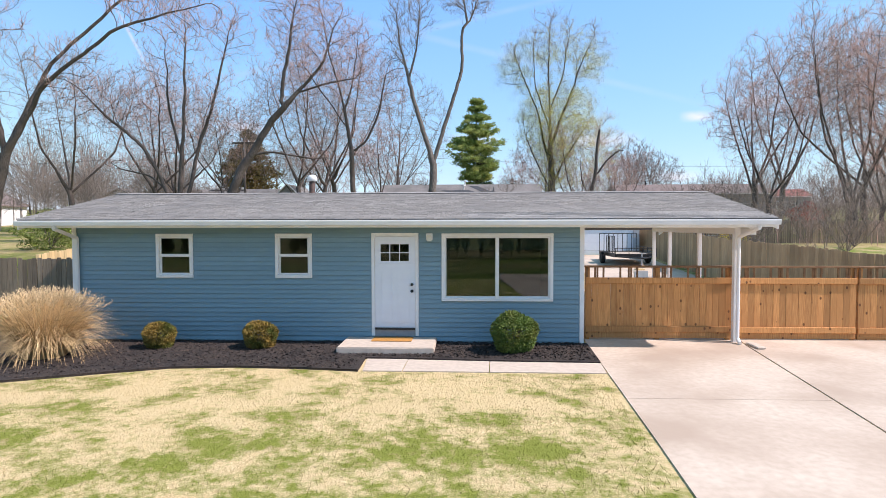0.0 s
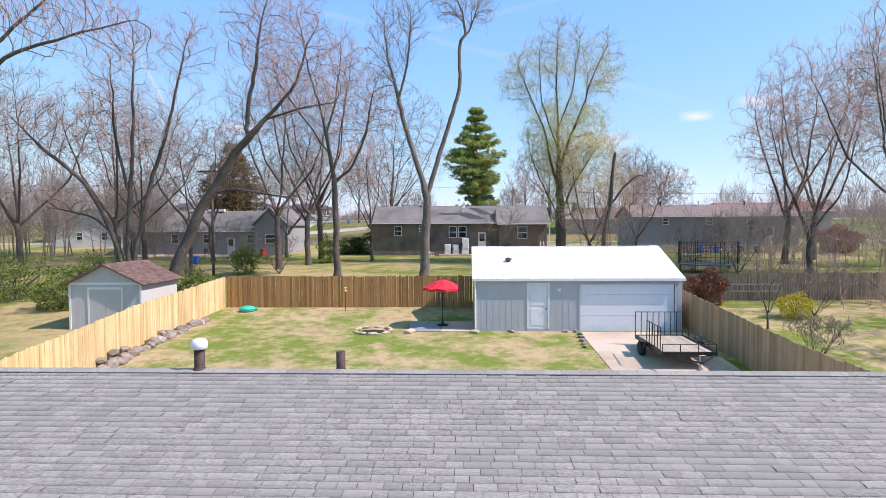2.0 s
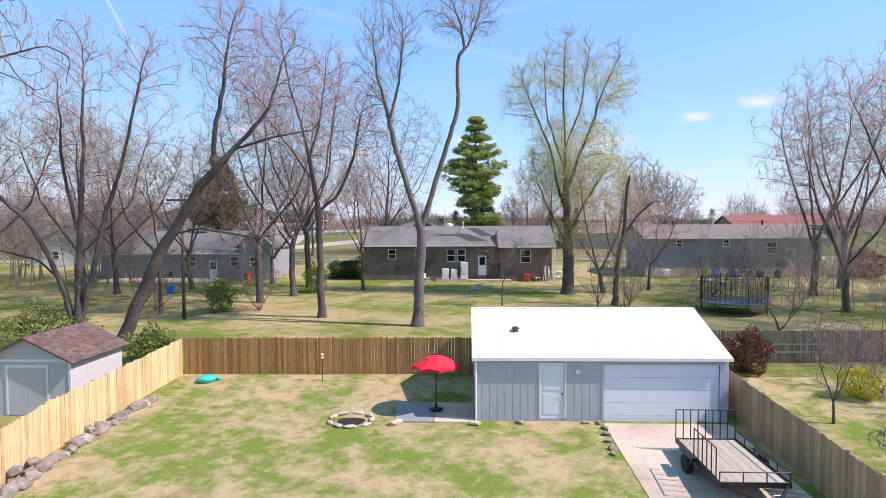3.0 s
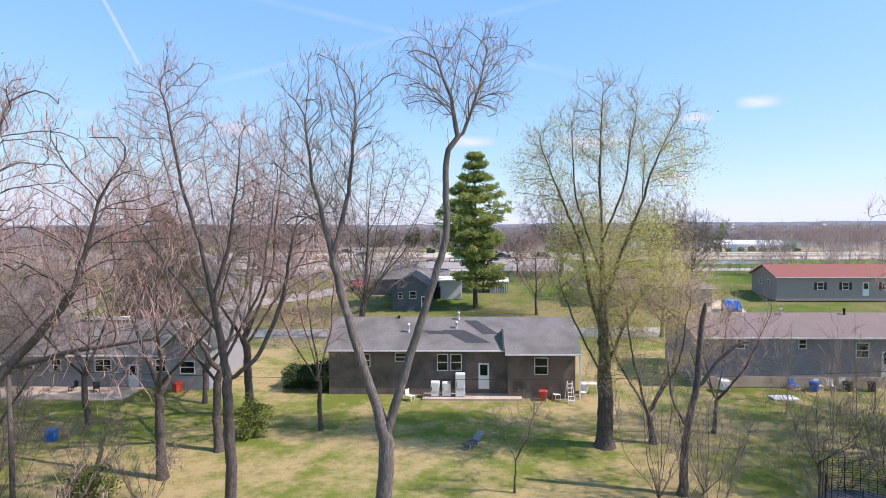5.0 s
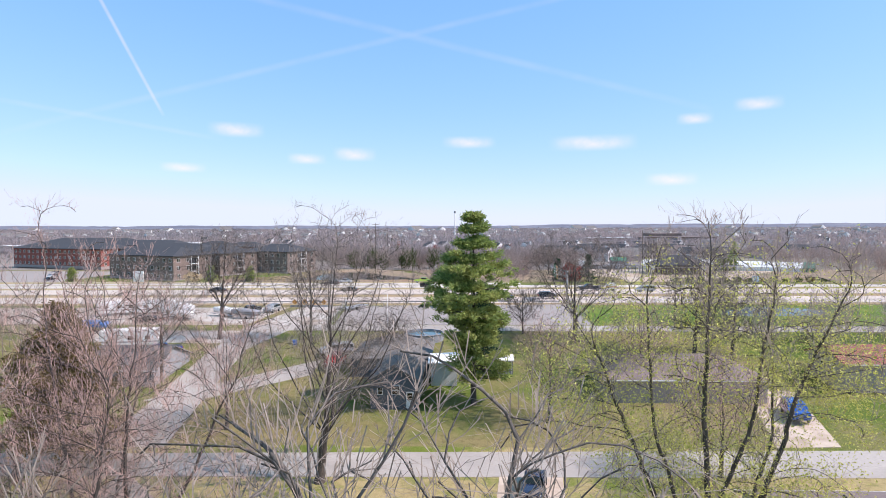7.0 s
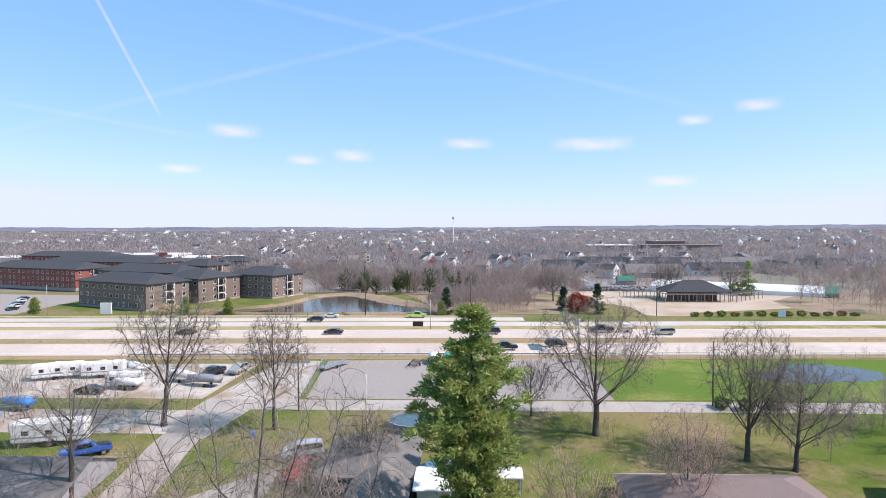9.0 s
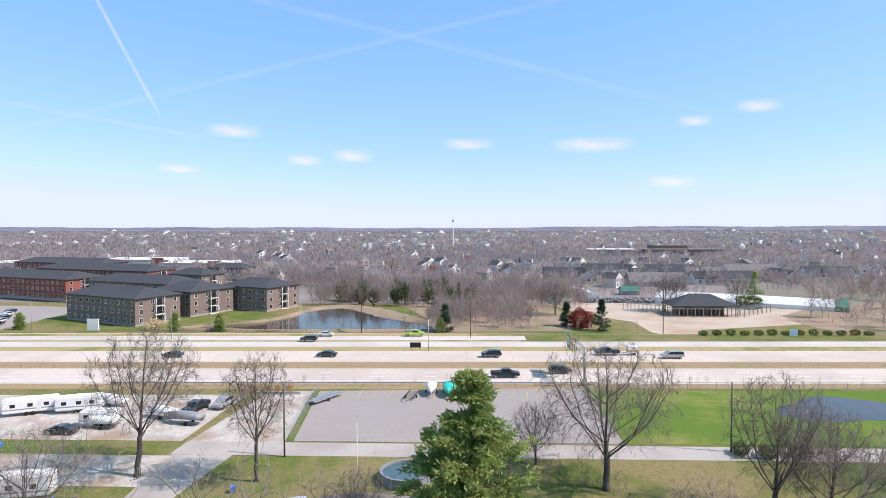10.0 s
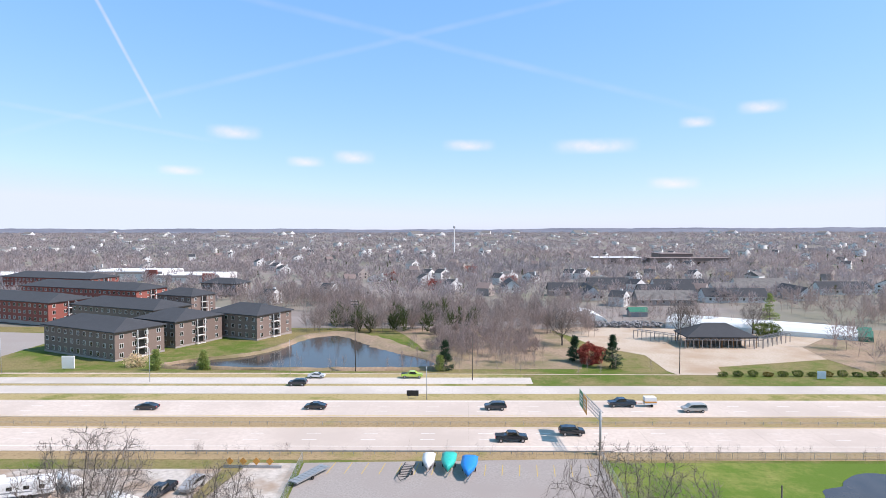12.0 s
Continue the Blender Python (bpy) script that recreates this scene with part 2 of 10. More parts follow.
def rod(bm, p, q, r0, r1=None, sides=6):
    """A round bar from p to q."""
    p, q = Vector(p), Vector(q)
    r1 = r0 if r1 is None else r1
    d = (q - p).normalized()
    u = d.orthogonal().normalized()
    v = d.cross(u)
    ring = [[bm.verts.new(c + r * (u * math.cos(2 * math.pi * k / sides) + v * math.sin(2 * math.pi * k / sides))) for k in range(sides)] for c, r in ((p, r0), (q, r1))]
    for k in range(sides):
        j = (k + 1) % sides
        bm.faces.new((ring[0][k], ring[0][j], ring[1][j], ring[1][k]))
    bm.faces.new(ring[0][::-1])
    bm.faces.new(ring[1])


def lathe(bm, profile, centre=(0, 0, 0), sides=16):
    """A turned shape from (radius, height) pairs, bottom to top."""
    c = Vector(centre)
    rings = [[bm.verts.new(c + Vector((r * math.cos(2 * math.pi * k / sides), r * math.sin(2 * math.pi * k / sides), z))) for k in range(sides)] for r, z in profile]
    for a, b in zip(rings, rings[1:]):
        for k in range(sides):
            j = (k + 1) % sides
            bm.faces.new((a[k], a[j], b[j], b[k]))
    bm.faces.new(rings[0][::-1])
    bm.faces.new(rings[-1])


def soften(bm, amount, segments=2):
    bmesh.ops.bevel(bm, geom=bm.edges[:], offset=amount, segments=segments, affect="EDGES", clamp_overlap=True)


def mesh_of(name, bm, material, smooth=False):
    bmesh.ops.recalc_face_normals(bm, faces=bm.faces[:])
    me = bpy.data.meshes.new(name)
    bm.to_mesh(me)
    bm.free()
    me.materials.append(M[material] if isinstance(material, str) else material)
    if smooth:
        for p in me.polygons:
            p.use_smooth = True
    return me


def part(name, bm, material, parent=None, label="", smooth=False):
    """One bmesh as one mesh object under a thing or a part."""
    ob = new(name, mesh_of(name, bm, material, smooth) if isinstance(bm, bmesh.types.BMesh) else bm)
    if parent:
        ob.parent = parent
    return tagged(ob, label)


def box_part(name, dims, material, parent=None, label="", bevel=0.0):
    bm = bmesh.new()
    box(bm, *dims)
    if bevel:
        soften(bm, bevel, 1)
    return part(name, bm, material, parent, label)


def thing(name, x, y, z, label, category, group="", turn=0, kind=""):
    ob = new(name)
    ob.empty_display_size = 0.3
    ob.matrix_world = pose(x, y, z, 0, 0, turn)
    return tagged(ob, label, category, group, kind)


def piece(name, me, parent, m):
    """A repeat that shares its mesh."""
    ob = new(name, me)
    ob.parent = parent
    ob.matrix_local = m
    return ob


def array_mesh(name, verts, faces, material, smooth=False):
    """A mesh from numpy arrays of vertices and of triangles or quads."""
    me = bpy.data.meshes.new(name)
    verts, faces = np.asarray(verts, np.float32), np.asarray(faces, np.int32)
    k = faces.shape[1]
    me.vertices.add(len(verts))
    me.vertices.foreach_set("co", verts.ravel())
    me.loops.add(faces.size)
    me.loops.foreach_set("vertex_index", faces.ravel())
    me.polygons.add(len(faces))
    me.polygons.foreach_set("loop_start", np.arange(0, faces.size, k, dtype=np.int32))
    if smooth:
        me.polygons.foreach_set("use_smooth", np.ones(len(faces), bool))
    me.update(calc_edges=True)
    me.materials.append(M[material] if isinstance(material, str) else material)
    return me


# ---------------------------------------------------------------- the lie of the land
LAND_Y = (-400, -60, -20, -6, 0, 8, 13, 22, 28, 50, 69, 88, 99, 112, 135, 152, 172, 190, 250, 262, 320, 345, 520, 1500, 6000)
LAND_Z = (-2.5, -1.0, -0.6, -0.36, -0.32, 0.0, 0.14, 0.66, 1.0, 1.5, 2.05, 2.95, 3.0, 3.9, 6.3, 7.2, 7.25, 6.95, 6.75, 5.2, 5.2, 4.0, 3.0, 2.0, 0.0)


def land(x, y):
    """Height of the ground."""
    return float(np.interp(y, LAND_Y, LAND_Z))


def rng(seed):
    return np.random.default_rng(seed)


# ================================================================ ground and paving
GX = (-5000, -1500, -600, -300, -150, -80, -50, -30, -20, -14, -12, -9, -6, -3, 0, 3, 4.95, 8.6, 13.3, 16, 20, 30, 50, 80, 150, 300, 600, 1500, 5000)
GY = (-400, -120, -60, -20, -10, -6, -4, -2, 0, 1, 4, 8, 13, 18, 22, 28, 36, 50, 60, 69, 88, 99, 105, 112, 124, 135, 152, 172, 190, 250, 262, 290, 320, 345, 420, 520, 800, 1500, 3000, 5000)
M["far_floor"] = surface("winter_woods_floor", (0.22, 0.19, 0.175), (0.30, 0.26, 0.24), 0.06, 0.95, 0, (0.19, 0.19, 0.13), 0.006)


def build_ground():
    nx, ny = len(GX), len(GY)
    vs = np.array([(x, y, land(x, y)) for y in GY for x in GX])
    fs = np.array([(j * nx + i, j * nx + i + 1, (j + 1) * nx + i + 1, (j + 1) * nx + i) for j in range(ny - 1) for i in range(nx - 1)])
    me = array_mesh("ground", vs, fs, "lawn")
    for k in ("ground", "meadow", "far_floor", "far_meadow"):
        me.materials.append(M[k])
    slot = []
    for j in range(ny - 1):
        for i in range(nx - 1):
            x, y = (GX[i] + GX[i + 1]) / 2, (GY[j] + GY[j + 1]) / 2
            slot.append(4 if y < -20 else 0 if y < 1 else 1 if y < 28 and -12.2 < x < 30 else 2 if y < 99 and abs(x) < 300 else 4 if y < 345 and abs(x) < 300 else 3)
    me.polygons.foreach_set("material_index", np.array(slot, np.int32))
    tagged(new("ground", me), "patchy straw and green spring turf rising gently", "lawn", kind="structure")


build_ground()


def slab(name, corners, thick, material, parent=None, lift=0.02):
    """A paving slab that follows the ground, from its plan corners."""
    bm = bmesh.new()
    bm.faces.new([bm.verts.new((x, y, 0)) for x, y in corners])
    lo, hi = min(y for _, y in corners), max(y for _, y in corners)
    for y in LAND_Y:
        if lo + 0.01 < y < hi - 0.01:
            bmesh.ops.bisect_plane(bm, geom=bm.verts[:] + bm.edges[:] + bm.faces[:], plane_co=(0, y, 0), plane_no=(0, 1, 0))
    for v in bm.verts:
        v.co.z = land(v.co.x, v.co.y) + lift
    bmesh.ops.recalc_face_normals(bm, faces=bm.faces[:])
    if bm.faces[0].normal.z < 0:
        bmesh.ops.reverse_faces(bm, faces=bm.faces[:])
    skirt = bmesh.ops.extrude_face_region(bm, geom=bm.faces[:])
    for v in skirt["geom"]:
        if isinstance(v, bmesh.types.BMVert):
            v.co.z -= thick
    return part(name, bm, material, parent)


def quads(x_left, x_right, stops, gap=0.007):
    """Plan corners of slabs between two edge lines, cut at the given y stops."""
    for a, b in zip(stops, stops[1:]):
        yield [(x_left(a + gap), a + gap), (x_right(a + gap), a + gap), (x_right(b - gap), b - gap), (x_left(b - gap), b - gap)]


drive = thing("driveway", 6.5, -4, land(6.5, -4), "pale tan concrete driveway slabs with dark joints", "driveway", kind="structure")
drive.matrix_world = Matrix()
for q in quads(lambda y: 4.96 + 0.05 * y, lambda y: 8.50 + 0.13 * y, (-24, -19, -14, -9, -4.2, 0.55)):
    slab("slab", q, 0.12, "concrete", drive)
for q in quads(lambda y: 8.54 + 0.13 * y, lambda y: 14.5 + 0.1 * y, (-24, -18, -12, -6.2, 0.55)):
    slab("slab", q, 0.12, "concrete", drive)
for q in quads(lambda y: np.interp(y, (0.6, 9, 13, 22), (4.97, 6.6, 7.6, 7.5)), lambda y: 12.3, (0.58, 4.5, 9, 13, 17.5, 22.0)):
    slab("slab", q, 0.12, "concrete", drive)

path = thing("front_walk", 0, 0, 0, "pale concrete front walk slabs", "path", kind="structure")
for q in ([(0.24, -2.58), (0.98, -2.58), (1.0, -1.62), (0.16, -1.6)], [(1.0, -2.58), (2.62, -2.6), (2.66, -1.75), (1.02, -1.64)], [(2.64, -2.6), (4.8, -2.62), (4.86, -1.84), (2.68, -1.76)]):
    slab("slab", q, 0.1, "step", path)


def mulch_bed():
    """Dark bark bed with a bowed front edge and loose chips."""
    g = rng(5)
    front = [(-9.2, -4.1), (-7.5, -3.95), (-6.0, -3.6), (-4.6, -2.95), (-3.5, -2.5), (-2.3, -2.38), (-1.0, -2.45), (0.15, -2.6), (0.12, -1.58), (1.0, -1.6), (2.6, -1.74), (4.86, -1.83), (4.95, 0.0)]
    bm = bmesh.new()
    top = [bm.verts.new((x, y, land(x, y) + 0.045)) for x, y in front] + [bm.verts.new((-7.1, 0.0, land(-7, 0) + 0.06)), bm.verts.new((-7.3, 1.5, land(-7, 1.5) + 0.05)), bm.verts.new((-9.2, 1.0, land(-9, 1) + 0.05))]
    low = [bm.verts.new(v.co - Vector((0, 0, 0.12))) for v in top]
    bm.faces.new(top)
    for i in range(len(top)):
        j = (i + 1) % len(top)
        bm.faces.new((top[i], low[i], low[j], top[j]))
    bed = thing("mulch_bed", 0, 0, 0, "dark brown bark mulch bed along the house front", "mulch", kind="structure")
    part("bed", bm, "mulch", bed)
    n = 9000
    x = g.uniform(-8.8, 4.85, n)
    lim = np.interp(x, [p[0] for p in front[:8]] + [4.9], [p[1] for p in front[:8]] + [-1.8])
    lim = np.where(x > 0.05, np.interp(x, (0, 4.9), (-1.5, -1.76)), lim)
    y = lim + (0.0 - lim) * g.random(n) ** 1.0
    z = np.array([land(a, b) for a, b in zip(x, y)]) + 0.055
    s, a = g.uniform(0.015, 0.055, n), g.uniform(0, np.pi, n)
    up = g.uniform(-0.02, 0.03, n)
    dx, dy = np.cos(a) * s, np.sin(a) * s
    v = np.stack([np.stack([x - dx, y - dy, z], 1), np.stack([x + dx, y + dy, z + up], 1), np.stack([x - dy * 0.35, y + dx * 0.35, z + 0.02], 1)], 1).reshape(-1, 3)
    chips = new("mulch_chips", array_mesh("mulch_chips", v, np.arange(3 * n).reshape(-1, 3), "mulch"))
    chips.parent = bed
    tagged(chips, kind="stuff")


mulch_bed()

# ================================================================ the blue house
EAVE_F, RIDGE, EAVE_B = (-0.62, 2.56), (3.3, 3.32), (7.42, 2.30)
ROOF_X = (-7.95, 8.87)
house = thing("house", 0, 0, 0, "single-storey blue house with white trim and grey shingle roof", "house")
OPENINGS = [(-5.08, -4.20, 1.21, 2.24), (-2.25, -1.39, 1.21, 2.24), (0.0, 1.09, -0.13, 2.25), (1.62, 4.17, 0.68, 2.24)]


def wall_pieces(bm, x0, x1, z0, z1, y0, y1, openings):
    """A wall with openings that go through it."""
    xs = sorted({x0, x1, *(v for o in openings for v in o[:2])})
    for a, b in zip(xs, xs[1:]):
        holes = sorted((o[2], o[3]) for o in openings if o[0] <= a + 1e-6 and o[1] >= b - 1e-6)
        z = z0
        for lo, hi in holes:
            if lo > z:
                box(bm, a, b, y0, y1, z, lo)
            z = hi
        if z < z1:
            box(bm, a, b, y0, y1, z, z1)


bm = bmesh.new()
wall_pieces(bm, -7.08, 4.83, -0.5, 2.45, 0.02, 0.16, OPENINGS)
part("wall", bm, "siding", house)
for name, d in (("wall", (-7.08, -6.94, 0.165, 6.9, -0.6, 2.45)), ("wall", (4.69, 4.83, 0.165, 6.9, -0.5, 2.45)), ("wall", (-7.08, 4.83, 6.905, 7.05, -0.5, 2.4))):
    box_part(name, d, "siding" if d[0] < 0 and d[2] < 1 else "white", house)
box_part("floor", (-6.9, 4.65, 0.2, 6.85, -0.1, 0.05), "dark_wood", house)
box_part("ceiling", (-6.93, 4.68, 0.17, 6.9, 2.40, 2.46), "white", house)


def siding_board(length):
    bm = bmesh.new()
    prism(bm, [(0, 0), (0, 0.099), (0.006, 0.099), (0.028, 0.006), (0.028, -0.002)], 0, length)
    bmesh.ops.rotate(bm, verts=bm.verts[:], cent=(0, 0, 0), matrix=Matrix.Rotation(-math.pi / 2, 3, "Z"))
    return mesh_of("siding_board", bm, "siding")


def clad():
    store = {}
    wall = [o for o in house.children if o.name.startswith("wall")][0]
    for k in range(27):
        z = -0.46 + 0.1085 * k
        cuts = [(o[0] - 0.002, o[1] + 0.002) for o in OPENINGS if o[2] < z + 0.1 and o[3] > z + 0.01]
        x = -7.02
        for a, b in [*sorted(cuts), (4.77, 4.77)]:
            n = round(a - x, 3)
            if n > 0.02:
                if n not in store:
                    store[n] = siding_board(n)
                piece("siding_board", store[n], wall, pose(x, 0.018, z))
            x = b


clad()
for x0, x1 in ((-7.1, -7.0), (4.77, 4.87)):
    box_part("corner_trim", (x0, x1, -0.022, 0.1, -0.42, 2.45), "white", house, bevel=0.006)


def framed_window(x0, x1, z0, z1, panes, sash_at=None, blind=0.0):
    """White window: casing, glass panes set back, meeting rail, blind behind."""
    w = thing("window", (x0 + x1) / 2, 0, z0, "", "")
    w.parent = house
    w.matrix_world = Matrix()
    for d in ((x0, x1, -0.03, 0.1, z1 - 0.075, z1), (x0, x1, -0.035, 0.1, z0, z0 + 0.075), (x0, x0 + 0.075, -0.03, 0.1, z0 + 0.076, z1 - 0.076), (x1 - 0.075, x1, -0.03, 0.1, z0 + 0.076, z1 - 0.076)):
        box_part("casing", d, "white", w, bevel=0.006)
    xs = np.linspace(x0 + 0.075, x1 - 0.075, panes + 1)
    for x in xs[1:-1]:
        box_part("mullion", (x - 0.04, x + 0.04, -0.02, 0.1, z0 + 0.076, z1 - 0.076), "white", w, bevel=0.004)
    zs = [z0 + 0.076, z1 - 0.076] if sash_at is None else [z0 + 0.076, sash_at, z1 - 0.076]
    for z in zs[1:-1]:
        box_part("meeting_rail", (x0 + 0.076, x1 - 0.076, -0.006, 0.1, z - 0.03, z + 0.03), "white", w, bevel=0.004)
    for a, b in zip(xs, xs[1:]):
        for k, (c, d) in enumerate(zip(zs, zs[1:])):
            y = 0.035 + 0.02 * (1 - k)
            bars = bmesh.new()
            for e in ((a, b, y - 0.02, y + 0.02, c, c + 0.035), (a, b, y - 0.02, y + 0.02, d - 0.035, d), (a, a + 0.035, y - 0.02, y + 0.02, c + 0.035, d - 0.035), (b - 0.035, b, y - 0.02, y + 0.02, c + 0.035, d - 0.035)):
                box(bars, *e)
            part("sash", bars, "white", w)
            p = box_part("pane", (a + 0.03, b - 0.03, y - 0.003, y + 0.003, c + 0.03, d - 0.03), "clear_glass", w)
            p.visible_shadow = False
        if blind:
            box_part("blind", (a + 0.05, b - 0.05, 0.115, 0.125, z1 - 0.08 - blind, z1 - 0.08), "blind", w)
    return w


framed_window(-5.08, -4.20, 1.21, 2.24, 1, 1.73)
framed_window(-2.25, -1.39, 1.21, 2.24, 1, 1.73)
framed_window(1.62, 4.17, 0.68, 2.24, 2, None, 0.30)


def front_door():
    d = thing("front_door", 0.5, 0, 0, "", "")
    d.parent = house
    d.matrix_world = Matrix()
    for e in ((0.0, 0.075, -0.03, 0.1, -0.13, 2.25), (1.015, 1.09, -0.03, 0.1, -0.13, 2.25), (0.076, 1.014, -0.03, 0.1, 2.17, 2.25)):
        box_part("casing", e, "white", d, bevel=0.006)
    box_part("sill", (0.08, 1.01, -0.06, 0.1, 0.02, 0.055), "black", d)
    box_part("threshold", (0.08, 1.01, -0.02, 0.1, -0.14, 0.018), surface("grey_riser", (0.26, 0.27, 0.28), (0.32, 0.33, 0.34), 8, 0.8), d)
    lights = [(0.21 + 0.225 * i, 0.21 + 0.225 * i + 0.205, 1.60 + 0.205 * j, 1.60 + 0.205 * j + 0.185) for i in range(3) for j in range(2)]
    bm = bmesh.new()
    wall_pieces(bm, 0.08, 1.01, 0.06, 2.165, 0.0, 0.045, lights)
    leaf = part("leaf", bm, "door_white", d)
    bm = bmesh.new()
    for e in ((0.17, 0.92, -0.012, 0.0, 1.545, 1.575), (0.22, 0.48, -0.006, 0.0, 0.18, 1.42), (0.61, 0.87, -0.006, 0.0, 0.18, 1.42)):
        box(bm, *e)
    soften(bm, 0.004, 1)
    part("moulding", bm, "door_white", d)
    for a, b, c, e in lights:
        p = box_part("pane", (a, b, 0.018, 0.026, c, e), "clear_glass", d)
        p.visible_shadow = False
    for z, r in ((1.06, 0.032), (0.91, 0.036)):
        bm = bmesh.new()
        lathe(bm, [(r, 0), (r, 0.012), (r * 0.45, 0.02), (r * 0.45, 0.045), (r * 0.9, 0.055), (r * 0.8, 0.085)], sides=14)
        bmesh.ops.rotate(bm, verts=bm.verts[:], cent=(0, 0, 0), matrix=Matrix.Rotation(math.pi / 2, 3, "X"))
        bmesh.ops.translate(bm, verts=bm.verts[:], vec=(0.935, 0.0, z))
        part("deadbolt" if z > 1 else "door_knob", bm, "black", d, "black metal", True)


front_door()


def shingled_roof():
    """Two slopes of staggered shingle courses on a deck, fascia boards and gutter."""
    roof = part("roof", mesh_roof(), "roof_under", house)
    g = rng(8)
    tab = bmesh.new()
    tv = [tab.verts.new(p) for p in ((0, 0, 1), (1, 0, 1), (1, 1, 0), (0, 1, 0), (0, 0, -0.2), (1, 0, -0.2))]
    tab.faces.new(tv[:4])
    tab.faces.new((tv[4], tv[5], tv[1], tv[0]))
    tab.faces.new((tv[4], tv[0], tv[3]))
    tab.faces.new((tv[1], tv[5], tv[2]))
    tab.faces.new((tv[3], tv[2], tv[5], tv[4]))
    metab = mesh_of("shingle", tab, "shingle")
    verts, faces, singles = [], [], 0
    for (ya, za), (yb, zb) in ((EAVE_F, RIDGE), (EAVE_B, RIDGE)):
        length = math.hypot(yb - ya, zb - za)
        back = yb < ya
        rise = math.atan2(zb - za, abs(yb - ya))
        ex = Vector((-1, 0, 0)) if back else Vector((1, 0, 0))
        up = Vector((0, (yb - ya) / length, (zb - za) / length))
        nor = ex.cross(up)
        x_first = ROOF_X[1] if back else ROOF_X[0]
        for c in range(int(length / 0.145)):
            off = (c * 0.137) % 0.3
            x = -off
            while x < ROOF_X[1] - ROOF_X[0]:
                w = g.uniform(0.16, 0.34)
                a, b = max(x, 0), min(x + w, ROOF_X[1] - ROOF_X[0])
                x += w + 0.006
                if b - a < 0.03:
                    continue
                s0, s1 = c * 0.145 - 0.03, min(c * 0.145 + 0.165, length + 0.01)
                t = g.uniform(0.010, 0.024)
                base = Vector((x_first, ya, za)) + nor * 0.014
                if not back and c < 6 and 2.0 < x_first + a < 12 and singles < 290 and x_first + a < 8.7:
                    singles += 1
                    m = Matrix((ex, up, nor)).transposed().to_4x4()
                    m.translation = base + ex * a + up * s0
                    piece("shingle", metab, roof, m @ Matrix.Diagonal((b - a, s1 - s0, 0.55 * t + 0.004, 1)))
                    continue
                k = len(verts)
                for (p, q, h) in ((a, s0, t + 0.006), (b, s0, t + 0.006), (b, s1, 0.0), (a, s1, 0.0), (a, s0, -0.004), (b, s0, -0.004)):
                    verts.append(base + ex * p + up * q + nor * h)
                faces += [(k, k + 1, k + 2, k + 3), (k + 4, k + 5, k + 1, k)]
    rest = new("shingle_field", array_mesh("shingle_field", [tuple(v) for v in verts], faces, "shingle"))
    rest.parent = roof
    tagged(rest, kind="stuff")
    bm = bmesh.new()
    x = ROOF_X[0]
    while x < ROOF_X[1] - 0.02:
        e = min(x + 0.295, ROOF_X[1])
        for sgn, (yy, zz) in ((-1, EAVE_F), (1, EAVE_B)):
            sl = (RIDGE[1] - zz) / abs(RIDGE[0] - yy)
            m = Matrix.Translation((x, RIDGE[0], RIDGE[1] + 0.035)) @ Matrix.Rotation(-sgn * math.atan(sl), 4, "X")
            box(bm, 0, e - x, min(0, sgn * 0.16), max(0, sgn * 0.16), 0, 0.014, m)
        x += 0.3
    part("ridge_cap", bm, "shingle", roof)


def mesh_roof():
    bm = bmesh.new()
    x0, x1 = ROOF_X
    for (ya, za), (yb, zb) in ((EAVE_F, RIDGE), (EAVE_B, RIDGE)):
        top = [(x0, ya, za), (x1, ya, za), (x1, yb, zb), (x0, yb, zb)]
        a = [bm.verts.new(p) for p in top]
        b = [bm.verts.new((p[0], p[1], p[2] - 0.05)) for p in top]
        bm.faces.new(a)
        bm.faces.new(b)
        for i in range(4):
            bm.faces.new((a[i], b[i], b[(i + 1) % 4], a[(i + 1) % 4]))
    return bm


shingled_roof()
# fascia, gutter, soffit, barge boards
bm = bmesh.new()
prism(bm, [(-0.64, 2.545), (-0.755, 2.545), (-0.76, 2.52), (-0.74, 2.43), (-0.64, 2.425)], ROOF_X[0] + 0.01, ROOF_X[1] - 0.01)
bmesh.ops.transform(bm, matrix=Matrix(((0, 1, 0, 0), (1, 0, 0, 0), (0, 0, 1, 0), (0, 0, 0, 1))), verts=bm.verts[:])
part("gutter", bm, "white", house)
box_part("fascia", (ROOF_X[0] + 0.012, ROOF_X[1] - 0.012, -0.636, -0.6, 2.38, 2.50), "white", house)
box_part("soffit", (ROOF_X[0] + 0.012, ROOF_X[1] - 0.012, -0.598, 0.017, 2.40, 2.43), "white", house)
box_part("soffit", (4.85, 8.8, 0.02, 7.2, 2.36, 2.395), "white", house, "white carport ceiling")
for x in (ROOF_X[0], ROOF_X[1] - 0.03):
    for (ya, za), (yb, zb) in ((EAVE_F, RIDGE), (EAVE_B, RIDGE)):
        bm = bmesh.new()
        d = 0.17
        prism(bm, [(ya, za - 0.055), (ya, za - 0.055 - d), (yb, zb - 0.055 - d), (yb, zb - 0.055)], x, x + 0.03)
        bmesh.ops.transform(bm, matrix=Matrix(((0, 1, 0, 0), (1, 0, 0, 0), (0, 0, 1, 0), (0, 0, 0, 1))), verts=bm.verts[:])
        part("barge_board", bm, "white", house)
